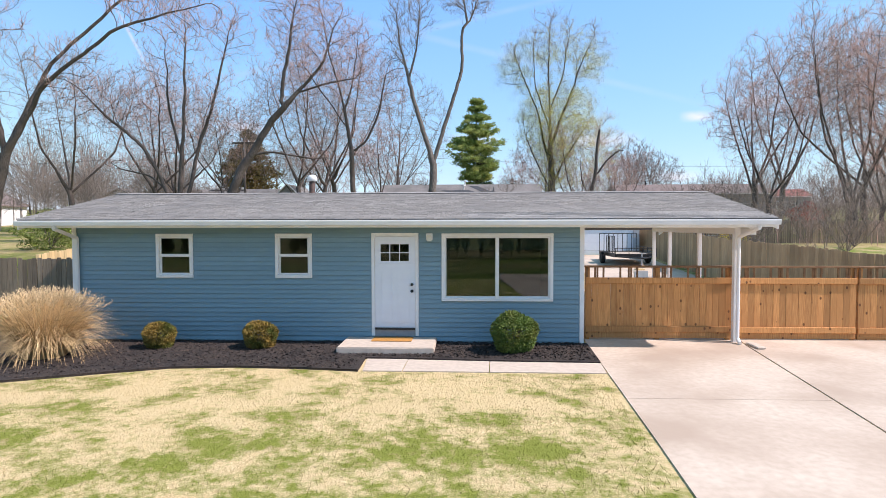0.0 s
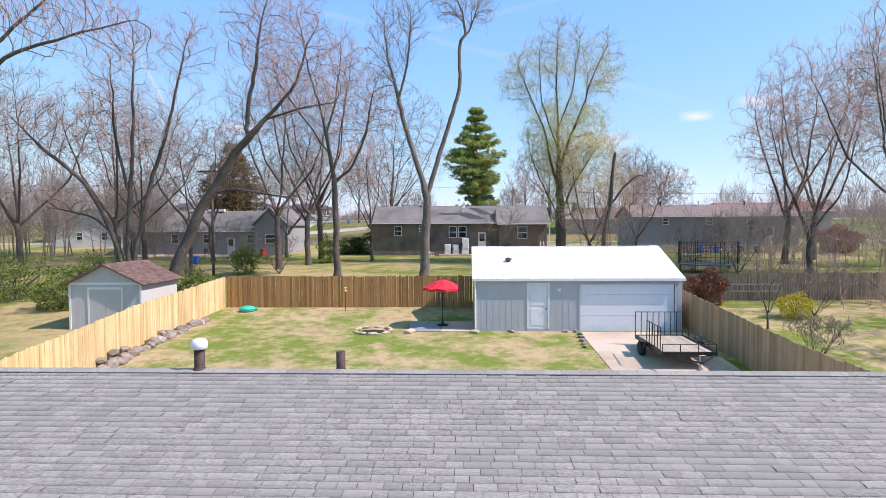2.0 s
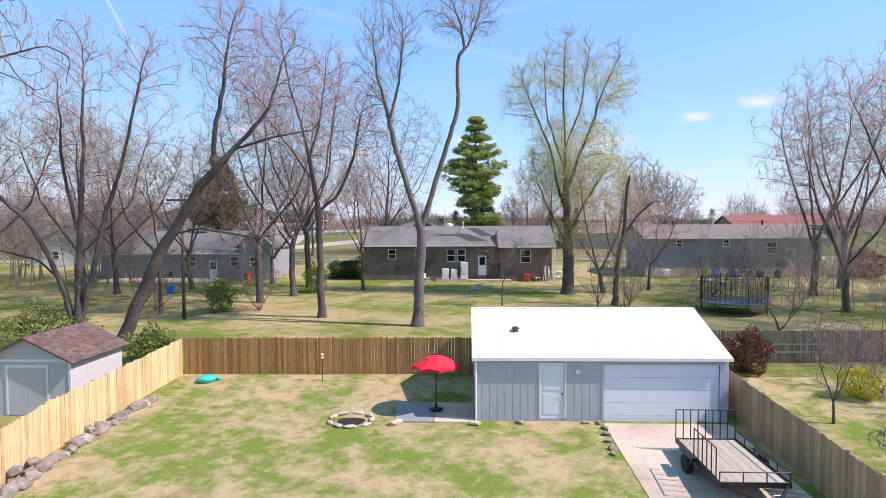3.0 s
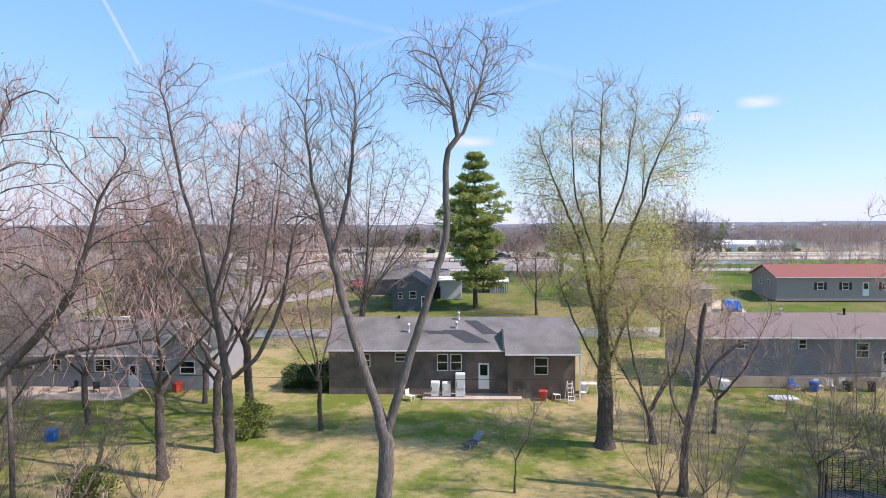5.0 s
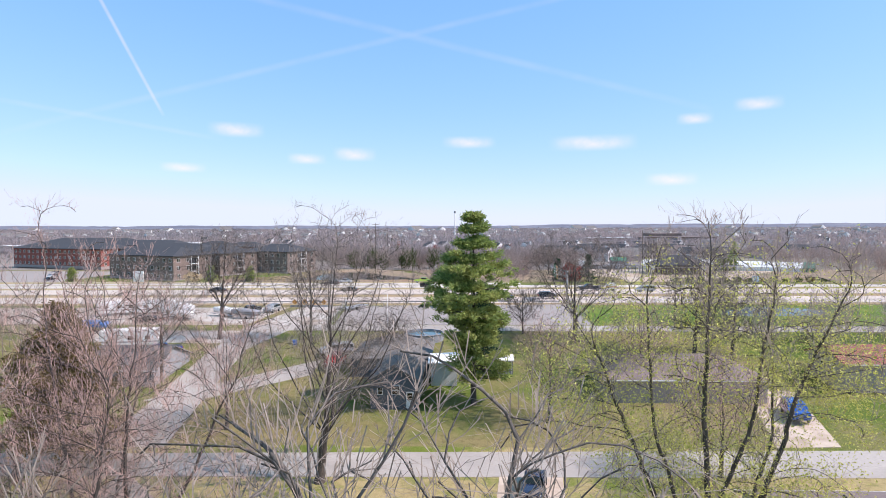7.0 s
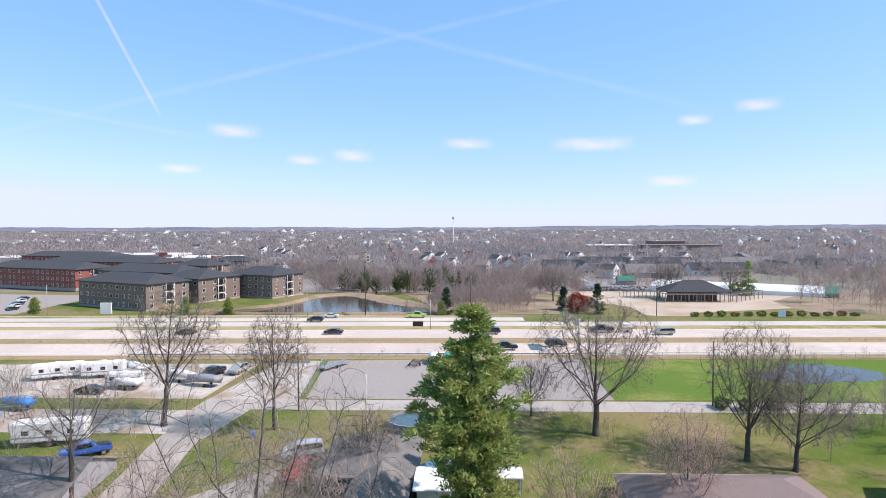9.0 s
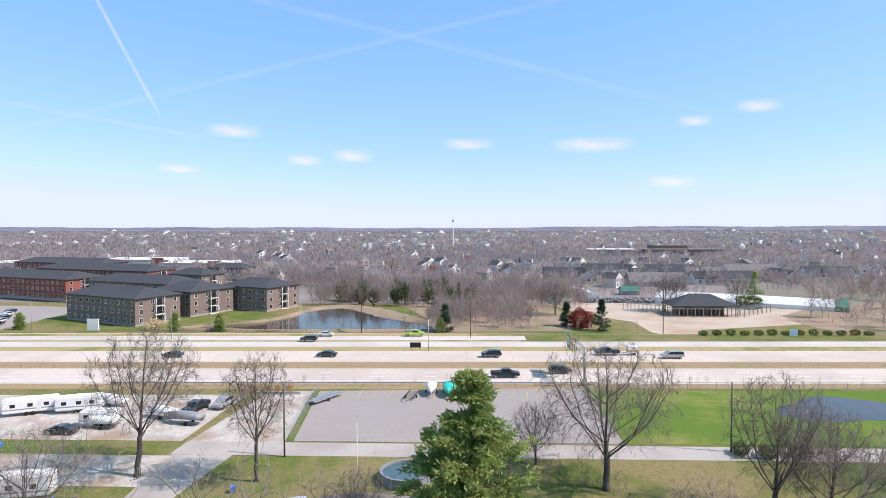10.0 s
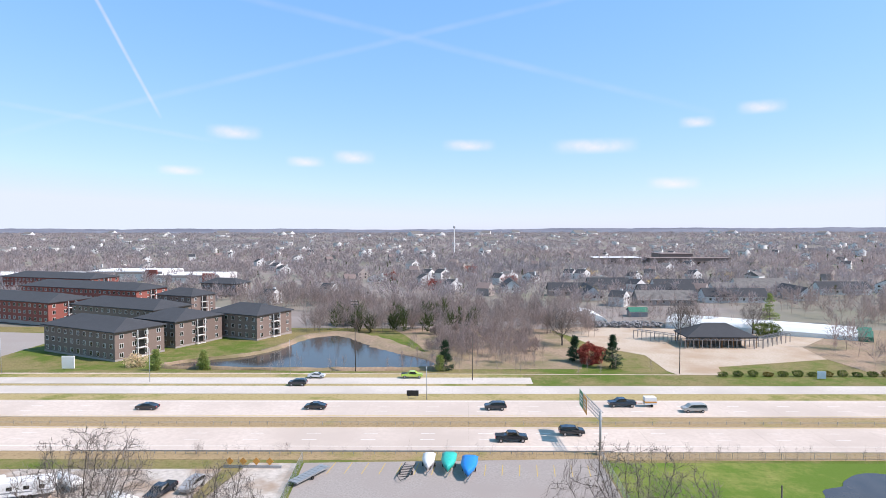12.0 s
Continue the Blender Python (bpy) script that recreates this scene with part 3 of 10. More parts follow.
# carport posts
for y, w in ((0.28, 0.13), (3.05, 0.10), (5.5, 0.10), (7.1, 0.10)):
    box_part("post", (8.56 - 0.22 * (y < 1), 8.56 - 0.22 * (y < 1) + w, y, y + w, land(8, y) - 0.05, 2.362 if y > 0 else 2.4), "white", house, bevel=0.008)
box_part("beam", (8.55, 8.7, 0.02, 7.22, 2.20, 2.358), "white", house)


def downspout(x, y, top, foot, turn):
    bm = bmesh.new()
    pts = [(x - turn * 0.02, -0.69, top), (x - turn * 0.02, -0.66, top - 0.1), (x + turn * 0.1, y - 0.06, top - 0.32), (x + turn * 0.1, y - 0.06, foot + 0.12), (x + turn * 0.1, y - 0.2, foot + 0.03)]
    for a, b in zip(pts, pts[1:]):
        rod(bm, a, b, 0.045, sides=8)
    part("downspout", bm, "white", house, smooth=False)


downspout(-7.05, 0.0, 2.46, -0.35, 1)
downspout(8.44, 0.26, 2.46, -0.30, -0.4)
bm = bmesh.new()
box(bm, 8.55, 8.75, -0.45, 0.15, -0.30, -0.25)
soften(bm, 0.02, 1)
tagged(part("splash_block", bm, "step"), "small pale concrete splash block under the downspout", "splash block")

# step, mat, porch lamp
bm = bmesh.new()
box(bm, -0.56, 1.51, -1.26, -0.03, -0.46, -0.15)
soften(bm, 0.02, 2)
tagged(part("door_step", bm, "step"), "pale concrete front step before the white door", "step")
bm = bmesh.new()
box(bm, 0.08, 0.98, -0.62, -0.14, -0.147, -0.128)
soften(bm, 0.006, 1)
M["coir"] = surface("coir", (0.42, 0.19, 0.04), (0.55, 0.27, 0.07), 60, 0.95, 0.6)
tagged(part("door_mat", bm, "coir"), "orange-brown coir door mat on the step", "door mat")
lamp = thing("porch_lamp", 1.34, 0, 2.1, "small white square porch lamp on the blue siding", "wall lamp")
box_part("plate", (-0.075, 0.075, -0.055, -0.002, -0.02, 0.14), "white", lamp, bevel=0.008)
box_part("shade", (-0.055, 0.055, -0.12, -0.056, -0.04, 0.10), surface("opal", (0.7, 0.68, 0.6), (0.75, 0.73, 0.66), 3, 0.3), lamp, bevel=0.012)
for x, y, hgt, dark in ((-2.24, 3.31, 0.41, 0), (-0.13, 4.54, 0.37, 1)):
    v = thing("roof_vent", x, y, np.interp(y, (3.3, 7.42), (3.32, 2.3)) + 0.02, "dark pipe vent with a white cap on the shingle roof" if not dark else "short rusty pipe vent on the shingle roof", "roof vent")
    bm = bmesh.new()
    lathe(bm, [(0.16, -0.02), (0.10, 0.03), (0.085, 0.06), (0.085, hgt), (0.08, hgt)], sides=14)
    part("pipe", bm, surface("rust_pipe", (0.05, 0.03, 0.025), (0.09, 0.055, 0.045), 12, 0.7), v, smooth=True)
    if not dark:
        bm = bmesh.new()
        lathe(bm, [(0.09, hgt - 0.06), (0.135, hgt - 0.04), (0.135, hgt + 0.06), (0.10, hgt + 0.11), (0.02, hgt + 0.13)], sides=14)
        part("cap", bm, "white", v, "white metal cap", True)

# ================================================================ gate and cedar fences
def board_mesh(w, h, t=0.018, ear=0.0):
    bm = bmesh.new()
    if ear:
        prism(bm, [(0, 0), (w, 0), (w, h - ear), (w - ear, h), (ear, h), (0, h - ear)], 0, t)
    else:
        box(bm, 0, w, 0, t, 0, h)
    return bm


def cedar_panel(parent, x0, x1, y, base, top, posts, material="cedar"):
    """Close-boarded panel with a lattice strip of short balusters under a cap rail."""
    g = rng(int(x0 * 10))
    mesh = mesh_of("board", board_mesh(0.135, 1.0), material)
    n = int((x1 - x0) / 0.142)
    w = (x1 - x0) / n
    for i in range(n):
        piece("board", mesh, parent, pose(x0 + i * w + 0.002, y + g.uniform(-0.003, 0.003), base + 0.06) @ Matrix.Diagonal(((w - 0.005) / 0.135, 1, top - 0.42 - base - 0.06, 1)))
    for z0, z1, t in ((base + 0.14, base + 0.28, 0.035), (top - 0.42, top - 0.28, 0.04)):
        box_part("rail", (x0, x1, y - t, y - 0.004, z0, z1), material, parent, bevel=0.006)
    box_part("kick_board", (x0, x1, y - 0.002, y + 0.03, base, base + 0.13), material, parent)
    box_part("cap_rail", (x0 - 0.02, x1 + 0.02, y - 0.05, y + 0.07, top - 0.045, top), "dark_wood", parent, bevel=0.006)
    slat = mesh_of("baluster", board_mesh(0.04, 0.238, 0.03), "dark_wood")
    k = int((x1 - x0) / 0.19)
    for i in range(k + 1):
        if i % 4 != 3:
            piece("baluster", slat, parent, pose(x0 + 0.01 + (x1 - x0 - 0.06) * i / k, y - 0.01, top - 0.283))
        if i % 4 == 1:
            piece("baluster", slat, parent, pose(x0 + 0.065 + (x1 - x0 - 0.06) * i / k, y - 0.01, top - 0.283))
    for x in posts:
        box_part("post", (x - 0.05, x + 0.05, y + 0.035, y + 0.135, base - 0.05, top - 0.046), material, parent)


gate = thing("driveway_gate", 0, 0, 0, "new orange cedar board gate with an open baluster strip", "gate")
cedar_panel(gate, 5.0, 8.40, 0.52, -0.24, 1.47, (5.06, 6.7, 8.34))
fence_f = thing("front_fence", 0, 0, 0, "new orange cedar board fence with an open baluster strip", "fence")
cedar_panel(fence_f, 8.52, 11.28, 0.60, -0.26, 1.46, (8.58, 11.22))
cedar_panel(fence_f, 11.34, 13.9, 0.62, -0.27, 1.45, (11.4, 13.84))


def board_fence(name, pts, height, material, label, side, step=0.142, rails=True, seed=1):
    """Upright boards one by one along a line, with rails and posts behind them."""
    g = rng(seed)
    f = thing(name, 0, 0, 0, label, "fence")
    mesh = [mesh_of("board", board_mesh(0.134, height + d, 0.018, 0.02), material) for d in (0, 0.02, -0.02)]
    count = 0
    for (xa, ya), (xb, yb) in zip(pts, pts[1:]):
        a, b = Vector((xa, ya, 0)), Vector((xb, yb, 0))
        n, turn = int((b - a).length / step), math.degrees(math.atan2(yb - ya, xb - xa))
        for i in range(n):
            p = a.lerp(b, i / n)
            piece("board", mesh[g.integers(3)], f, pose(p.x, p.y, land(p.x, p.y) - 0.02 + g.uniform(-0.012, 0.012), 0, g.uniform(-0.5, 0.5), turn))
            count += 1
        for k in range(int((b - a).length / 2.4) + 1):
            p = a.lerp(b, min(1, k * 2.4 / (b - a).length))
            q = a.lerp(b, min(1, (k + 1) * 2.4 / (b - a).length))
            m = pose(p.x, p.y, land(p.x, p.y), 0, 0, turn)
            box_part("post", (-0.045, 0.045, side * 0.10 - 0.05, side * 0.10 + 0.05, -0.1, height - 0.05), material, f).matrix_local = m
            for z in (0.3, height * 0.52, height - 0.28):
                bm = bmesh.new()
                e = Vector((0, side * 0.045, 0))
                e.rotate(Euler((0, 0, radians(turn))))
                rod(bm, Vector((p.x, p.y, land(p.x, p.y) + z)) + e, Vector((q.x, q.y, land(q.x, q.y) + z)) + e, 0.035, sides=4)
                part("rail", bm, material, f)
    return f


board_fence("side_fence", [(-10.2, 3.2), (-11.7, 12.2), (-12.35, 19.0), (-12.0, 28.0)], 1.84, "cedar_pale", "pale new cedar board fence along the yard", 1, seed=3)
board_fence("back_fence", [(-11.9, 28.05), (2.45, 28.3)], 1.84, "cedar_brown", "brown stained board fence across the back yard", 1, seed=4)
board_fence("boundary_fence", [(13.9, 0.8), (12.75, 11.0), (12.75, 22.0), (12.9, 30.5)], 1.8, "cedar_tan", "sunned tan board fence beside the driveway", -1, seed=5)
board_fence("side_return_fence", [(-11.6, 3.1), (-7.2, 3.1)], 1.7, "cedar_grey", "weathered board fence beside the house", 1, seed=6)


# ================================================================ garage
M["garage_wall"] = surface("grey_garage_paint", (0.40, 0.42, 0.45), (0.46, 0.48, 0.51), 3, 0.8, 0.06, (0.42, 0.43, 0.45), 0.6, stretch=(6, 6, 0.6))
M["metal_white"] = surface("white_roof_coating", (0.80, 0.80, 0.80), (0.86, 0.86, 0.86), 2, 0.6, 0.03, (0.76, 0.75, 0.73), 0.4)
garage = thing("garage", 2.53, 22.2, 0, "pale grey detached garage with a white low roof", "garage")
GX0, GX1, GD = 0.0, 9.8, 8.0
bm = bmesh.new()
DOORS = [(2.58, 3.50, 0.80, 2.92), (5.02, 9.45, 0.42, 2.92)]
wall_pieces(bm, GX0, GX1, 0.2, 3.1, 0, 0.12, DOORS)
part("wall", bm, "garage_wall", garage)
for d in ((GX0, GX0 + 0.12, 0.121, GD, 0.2, 3.1), (GX1 - 0.12, GX1, 0.121, GD, 0.2, 3.1), (GX0 + 0.121, GX1 - 0.121, GD - 0.12, GD, 0.2, 3.1)):
    box_part("wall", d, "garage_wall", garage)
for x in np.arange(0.3, 9.7, 0.3):
    if not 2.5 < x < 3.55 and not 4.95 < x < 9.5:
        box_part("batten", (x - 0.010, x + 0.010, -0.006, -0.001, 0.3, 3.08), "garage_wall", garage)
box_part("floor", (0.13, 9.67, 0.13, 7.87, 0.2, 0.4), "concrete", garage)
for x in (GX0, GX1 - 0.12):
    bm = bmesh.new()
    prism(bm, [(0.0, 3.1), (GD, 3.1), (GD / 2, 4.44)], x, x + 0.12)
    bmesh.ops.transform(bm, matrix=Matrix(((0, 1, 0, 0), (1, 0, 0, 0), (0, 0, 1, 0), (0, 0, 0, 1))), verts=bm.verts[:])
    part("gable", bm, "garage_wall", garage)
roof_g = box_part("roof", (0, 0.001, 0, 0.001, 4.5, 4.501), "metal_white", garage)
sl = math.atan((4.57 - 3.2) / (GD / 2 + 0.05))
ln = math.hypot(4.57 - 3.2, GD / 2 + 0.05) + 0.02
panel = bmesh.new()
box(panel, 0, 0.90, 0, ln, -0.02, 0.01)
for x in (0.0, 0.3, 0.6):
    prism(panel, [(x - 0.02, 0.01), (x + 0.035, 0.01), (x + 0.02, 0.028), (x - 0.005, 0.028)], 0, ln)
panel_me = mesh_of("panel", panel, "metal_white")
for i in range(11):
    piece("panel", panel_me, roof_g, pose(-0.1 + i * 0.911, -0.12, 3.2) @ Matrix.Rotation(sl, 4, "X"))
    piece("panel", panel_me, roof_g, pose(-0.1 + i * 0.911 + 0.9, GD + 0.12, 3.2, 0, 0, 180) @ Matrix.Rotation(sl, 4, "X"))
box_part("fascia", (-0.1, GX1 + 0.12, -0.15, -0.12, 3.08, 3.21), "white", garage)
box_part("ridge_cap", (-0.1, GX1 + 0.12, GD / 2 - 0.15, GD / 2 + 0.15, 4.575, 4.595), "metal_white", garage)
for a, b, c, d in DOORS:
    for e in ((a - 0.07, a, -0.02, 0.1, c, d + 0.07), (b, b + 0.07, -0.02, 0.1, c, d + 0.07), (a, b, -0.02, 0.1, d, d + 0.07)):
        box_part("door_trim", e, "white" if a < 4 else "garage_wall", garage)
side_door = box_part("side_door", (2.582, 3.498, 0.03, 0.075, 0.80, 2.915), "door_white", garage)
bm = bmesh.new()
for e in ((2.68, 3.4, 0.018, 0.03, 1.9, 2.8), (2.68, 3.4, 0.018, 0.03, 0.95, 1.75)):
    box(bm, *e)
soften(bm, 0.006, 1)
part("panel", bm, "door_white", side_door)
bm = bmesh.new()
lathe(bm, [(0.03, 0), (0.03, 0.02), (0.036, 0.05), (0.02, 0.07)], sides=10)
bmesh.ops.transform(bm, matrix=pose(3.42, 0.03, 1.75, 90), verts=bm.verts[:])
part("knob", bm, "black", side_door, smooth=True)
over = thing("overhead_door", 0, 0, 0, "", "")
over.parent = garage
for k in range(5):
    z0 = 0.43 + k * 0.497
    bm = bmesh.new()
    box(bm, 5.03, 9.44, 0.04, 0.08, z0, z0 + 0.49)
    part("panel", bm, "door_white", over)
bm = bmesh.new()
lathe(bm, [(0.11, -0.05), (0.11, 0.12), (0.17, 0.14), (0.17, 0.2), (0.03, 0.26)], sides=14)
bmesh.ops.translate(bm, verts=bm.verts[:], vec=(1.75, 1.9, 3.85))
part("turbine_vent", bm, surface("vent_bronze", (0.06, 0.045, 0.04), (0.1, 0.08, 0.07), 10, 0.5), garage, "dark bronze", True)
bm = bmesh.new()
box(bm, 3.95, 4.1, -0.06, -0.001, 2.58, 2.72)
part("flood_lamp", bm, "white", garage)
bm = bmesh.new()
rod(bm, (0.04, -0.06, 0.6), (0.04, -0.06, 3.05), 0.04, sides=8)
part("downspout", bm, "white", garage)

# ================================================================ shed
M["shed_roof"] = surface("red_brown_shingle", (0.10, 0.06, 0.052), (0.19, 0.12, 0.105), 30, 0.95, 0.5, (0.13, 0.08, 0.07), 0.8, spread=0.3)
M["shed_wall"] = surface("shed_paint", (0.48, 0.46, 0.45), (0.55, 0.53, 0.52), 3, 0.8, 0.08, (0.5, 0.48, 0.46), 0.7, stretch=(6, 6, 0.5))
shed = thing("garden_shed", -17.5, 22.3, land(-15, 22.3), "pale grey gabled garden shed with red-brown shingles", "shed")
for d in ((0, 3.65, 0, 0.1, 0, 2.3), (0, 0.1, 0.101, 3.6, 0, 2.3), (3.55, 3.65, 0.101, 3.6, 0, 2.3), (0.101, 3.549, 3.5, 3.6, 0, 2.3)):
    box_part("wall", d, "shed_wall", shed)
for y in (0, 3.5):
    bm = bmesh.new()
    prism(bm, [(0, 2.3), (3.65, 2.3), (1.825, 3.2)], y, y + 0.1)
    part("gable", bm, "shed_wall", shed)
for sgn in (-1, 1):
    bm = bmesh.new()
    g = rng(31 + sgn)
    ang = math.atan(0.9 / 1.825)
    m0 = Matrix.Translation((1.825, -0.25, 3.26)) @ Matrix.Rotation(sgn * ang, 4, "Y") @ Matrix.Diagonal((sgn, 1, 1, 1))
    box(bm, 0, 2.30, 0, 4.1, -0.06, 0.0, m0)
    for c in range(16):
        y = 0.0
        while y < 4.08:
            w = min(g.uniform(0.2, 0.36), 4.1 - y)
            box(bm, 2.16 - c * 0.143, 2.34 - c * 0.143, y, y + w - 0.006, 0.001, 0.012 + g.uniform(0, 0.012), m0)
            y += w
    part("roof", bm, "shed_roof", shed)
for d in ((0.0, 3.65, -0.03, -0.002, 2.24, 2.34), (0.93, 1.02, -0.03, -0.002, 0.05, 2.1), (2.63, 2.72, -0.03, -0.002, 0.05, 2.1), (1.021, 2.629, -0.03, -0.002, 2.0, 2.1), (-0.02, 0.08, -0.032, -0.004, 0.0, 2.235), (3.57, 3.67, -0.032, -0.004, 0.0, 2.235)):
    box_part("trim", d, "white", shed)
for x in (1.03, 1.83):
    box_part("shed_door", (x, x + 0.79, -0.022, -0.001, 0.06, 1.995), "shed_wall", shed)

# ================================================================ bare trees
def resample(path, n):
    path = np.asarray(path, float)
    d = np.r_[0, np.cumsum(np.linalg.norm(np.diff(path, axis=0), axis=1))]
    u = np.linspace(0, d[-1], n)
    # rounded by a short running mean
    p = np.stack([np.interp(u, d, path[:, k]) for k in range(3)], 1)
    p[1:-1] = 0.25 * p[:-2] + 0.5 * p[1:-1] + 0.25 * p[2:]
    return p


def shoots(g, pts, rad, length, k, steps, first, angle, ratio, lift, wobble, thick):
    """k side shoots from each of the given branches, all at once."""
    n, m = pts.shape[:2]
    u = first + (1 - first) * (np.arange(k)[None] + g.random((n, k))) / k
    s = np.clip(u * (m - 1), 0, m - 1.001)
    i = s.astype(int)
    f = (s - i)[..., None]
    row = np.arange(n)[:, None]
    start = pts[row, i] * (1 - f) + pts[row, i + 1] * f
    d = pts[row, i + 1] - pts[row, i]
    d /= np.linalg.norm(d, axis=-1, keepdims=True) + 1e-9
    r = rad[row, i] * (1 - f[..., 0]) + rad[row, i + 1] * f[..., 0]
    side = g.normal(0, 1, (n, k, 3))
    side -= d * (side * d).sum(-1, keepdims=True)
    side /= np.linalg.norm(side, axis=-1, keepdims=True) + 1e-9
    a = (angle * g.uniform(0.6, 1.35, (n, k)))[..., None]
    way = d * np.cos(a) + side * np.sin(a)
    size = length[:, None] * ratio * g.uniform(0.6, 1.35, (n, k)) * (1.1 - 0.42 * u)
    way, start, size, r = way.reshape(-1, 3), start.reshape(-1, 3), size.ravel(), r.ravel()
    out = [start]
    for _ in range(steps):
        way = way + g.normal(0, wobble, way.shape) + np.array((0, 0, lift))
        way /= np.linalg.norm(way, axis=1, keepdims=True)
        out.append(out[-1] + way * (size / steps)[:, None])
    w = np.maximum(r * thick, 0.006)[:, None] * np.linspace(1, 0.35, steps + 1)[None]
    return np.stack(out, 1), np.maximum(w, 0.005), size


def tube_arrays(pts, rad, sides):
    """Vertices and quads of tubes round many lines of equal point count."""
    n, m = pts.shape[:2]
    d = np.gradient(pts, axis=1)
    d /= np.linalg.norm(d, axis=-1, keepdims=True) + 1e-9
    ref = np.where(np.abs(d[:, :1, 2:]) < 0.9, np.array((0.1, 0.05, 1.0)), np.array((1.0, 0.1, 0.05)))
    u = np.cross(d, ref)
    u /= np.linalg.norm(u, axis=-1, keepdims=True) + 1e-9
    v = np.cross(d, u)
    if sides == 2:
        ring = np.stack([pts - u * rad[..., None], pts + u * rad[..., None]], 2)
        i = (np.arange(n)[:, None] * m + np.arange(m - 1)[None]).ravel() * 2
        return ring.reshape(-1, 3), np.stack([i, i + 1, i + 3, i + 2], 1)
    ang = np.arange(sides) * 2 * np.pi / sides
    rough = rng(int(n * 31 + m)).normal(1.0, 0.075 if sides > 6 else 0.0, (n, m, sides, 1))
    ring = pts[:, :, None] + rough * rad[:, :, None, None] * (u[:, :, None] * np.cos(ang)[:, None] + v[:, :, None] * np.sin(ang)[:, None])
    i = (np.arange(n)[:, None, None] * m + np.arange(m - 1)[None, :, None]) * sides + np.arange(sides)[None, None]
    j = (np.arange(n)[:, None, None] * m + np.arange(m - 1)[None, :, None]) * sides + (np.arange(sides)[None, None] + 1) % sides
    return ring.reshape(-1, 3), np.stack([i, j, j + sides, i + sides], -1).reshape(-1, 4)


def joined(parts_):
    vs, fs, k = [], [], 0
    for v, f in parts_:
        vs.append(v)
        fs.append(f + k)
        k += len(v)
    return np.concatenate(vs), np.concatenate(fs)


def chain_tubes(pts, parent, rad, main, sides_of):
    """Tubes along every unbroken line of a branching skeleton, thick lines rounder than thin ones."""
    n = len(pts)
    heads = [i for i in range(n) if parent[i] < 0 or main[parent[i]] != i]
    out = []
    for sides, lo, hi in sides_of:
        p, r, start = [], [], []
        for i in heads:
            if not lo <= rad[i] < hi:
                continue
            first = len(p)
            if parent[i] >= 0:
                p.append(pts[parent[i]])
                r.append(rad[i])
            while i >= 0:
                p.append(pts[i])
                r.append(rad[i])
                i = main[i]
            if len(p) - first < 2:
                del p[first:], r[first:]
            else:
                start.append(first)
        if not p:
            continue
        p, r = np.array(p), np.array(r)
        ahead = np.ones(len(p), bool)
        ahead[[q - 1 for q in start[1:]] + [len(p) - 1]] = False
        d = np.zeros_like(p)
        k = np.where(ahead)[0]
        seg = p[k + 1] - p[k]
        d[k] += seg
        d[k + 1] += seg
        d /= np.linalg.norm(d, axis=1, keepdims=True) + 1e-9
        u = np.cross(d, np.array((0.17, 0.95, -0.26)))
        u /= np.linalg.norm(u, axis=1, keepdims=True) + 1e-9
        v = np.cross(d, u)
        ang = np.arange(sides) * 2 * np.pi / sides
        ring = p[:, None] + r[:, None, None] * (u[:, None] * np.cos(ang)[:, None] + v[:, None] * np.sin(ang)[:, None])
        i, j = k[:, None] * sides + np.arange(sides), k[:, None] * sides + (np.arange(sides) + 1) % sides
        out.append((ring.reshape(-1, 3), np.stack([i, j, j + sides, i + sides], -1).reshape(-1, 4)))
    return joined(out)


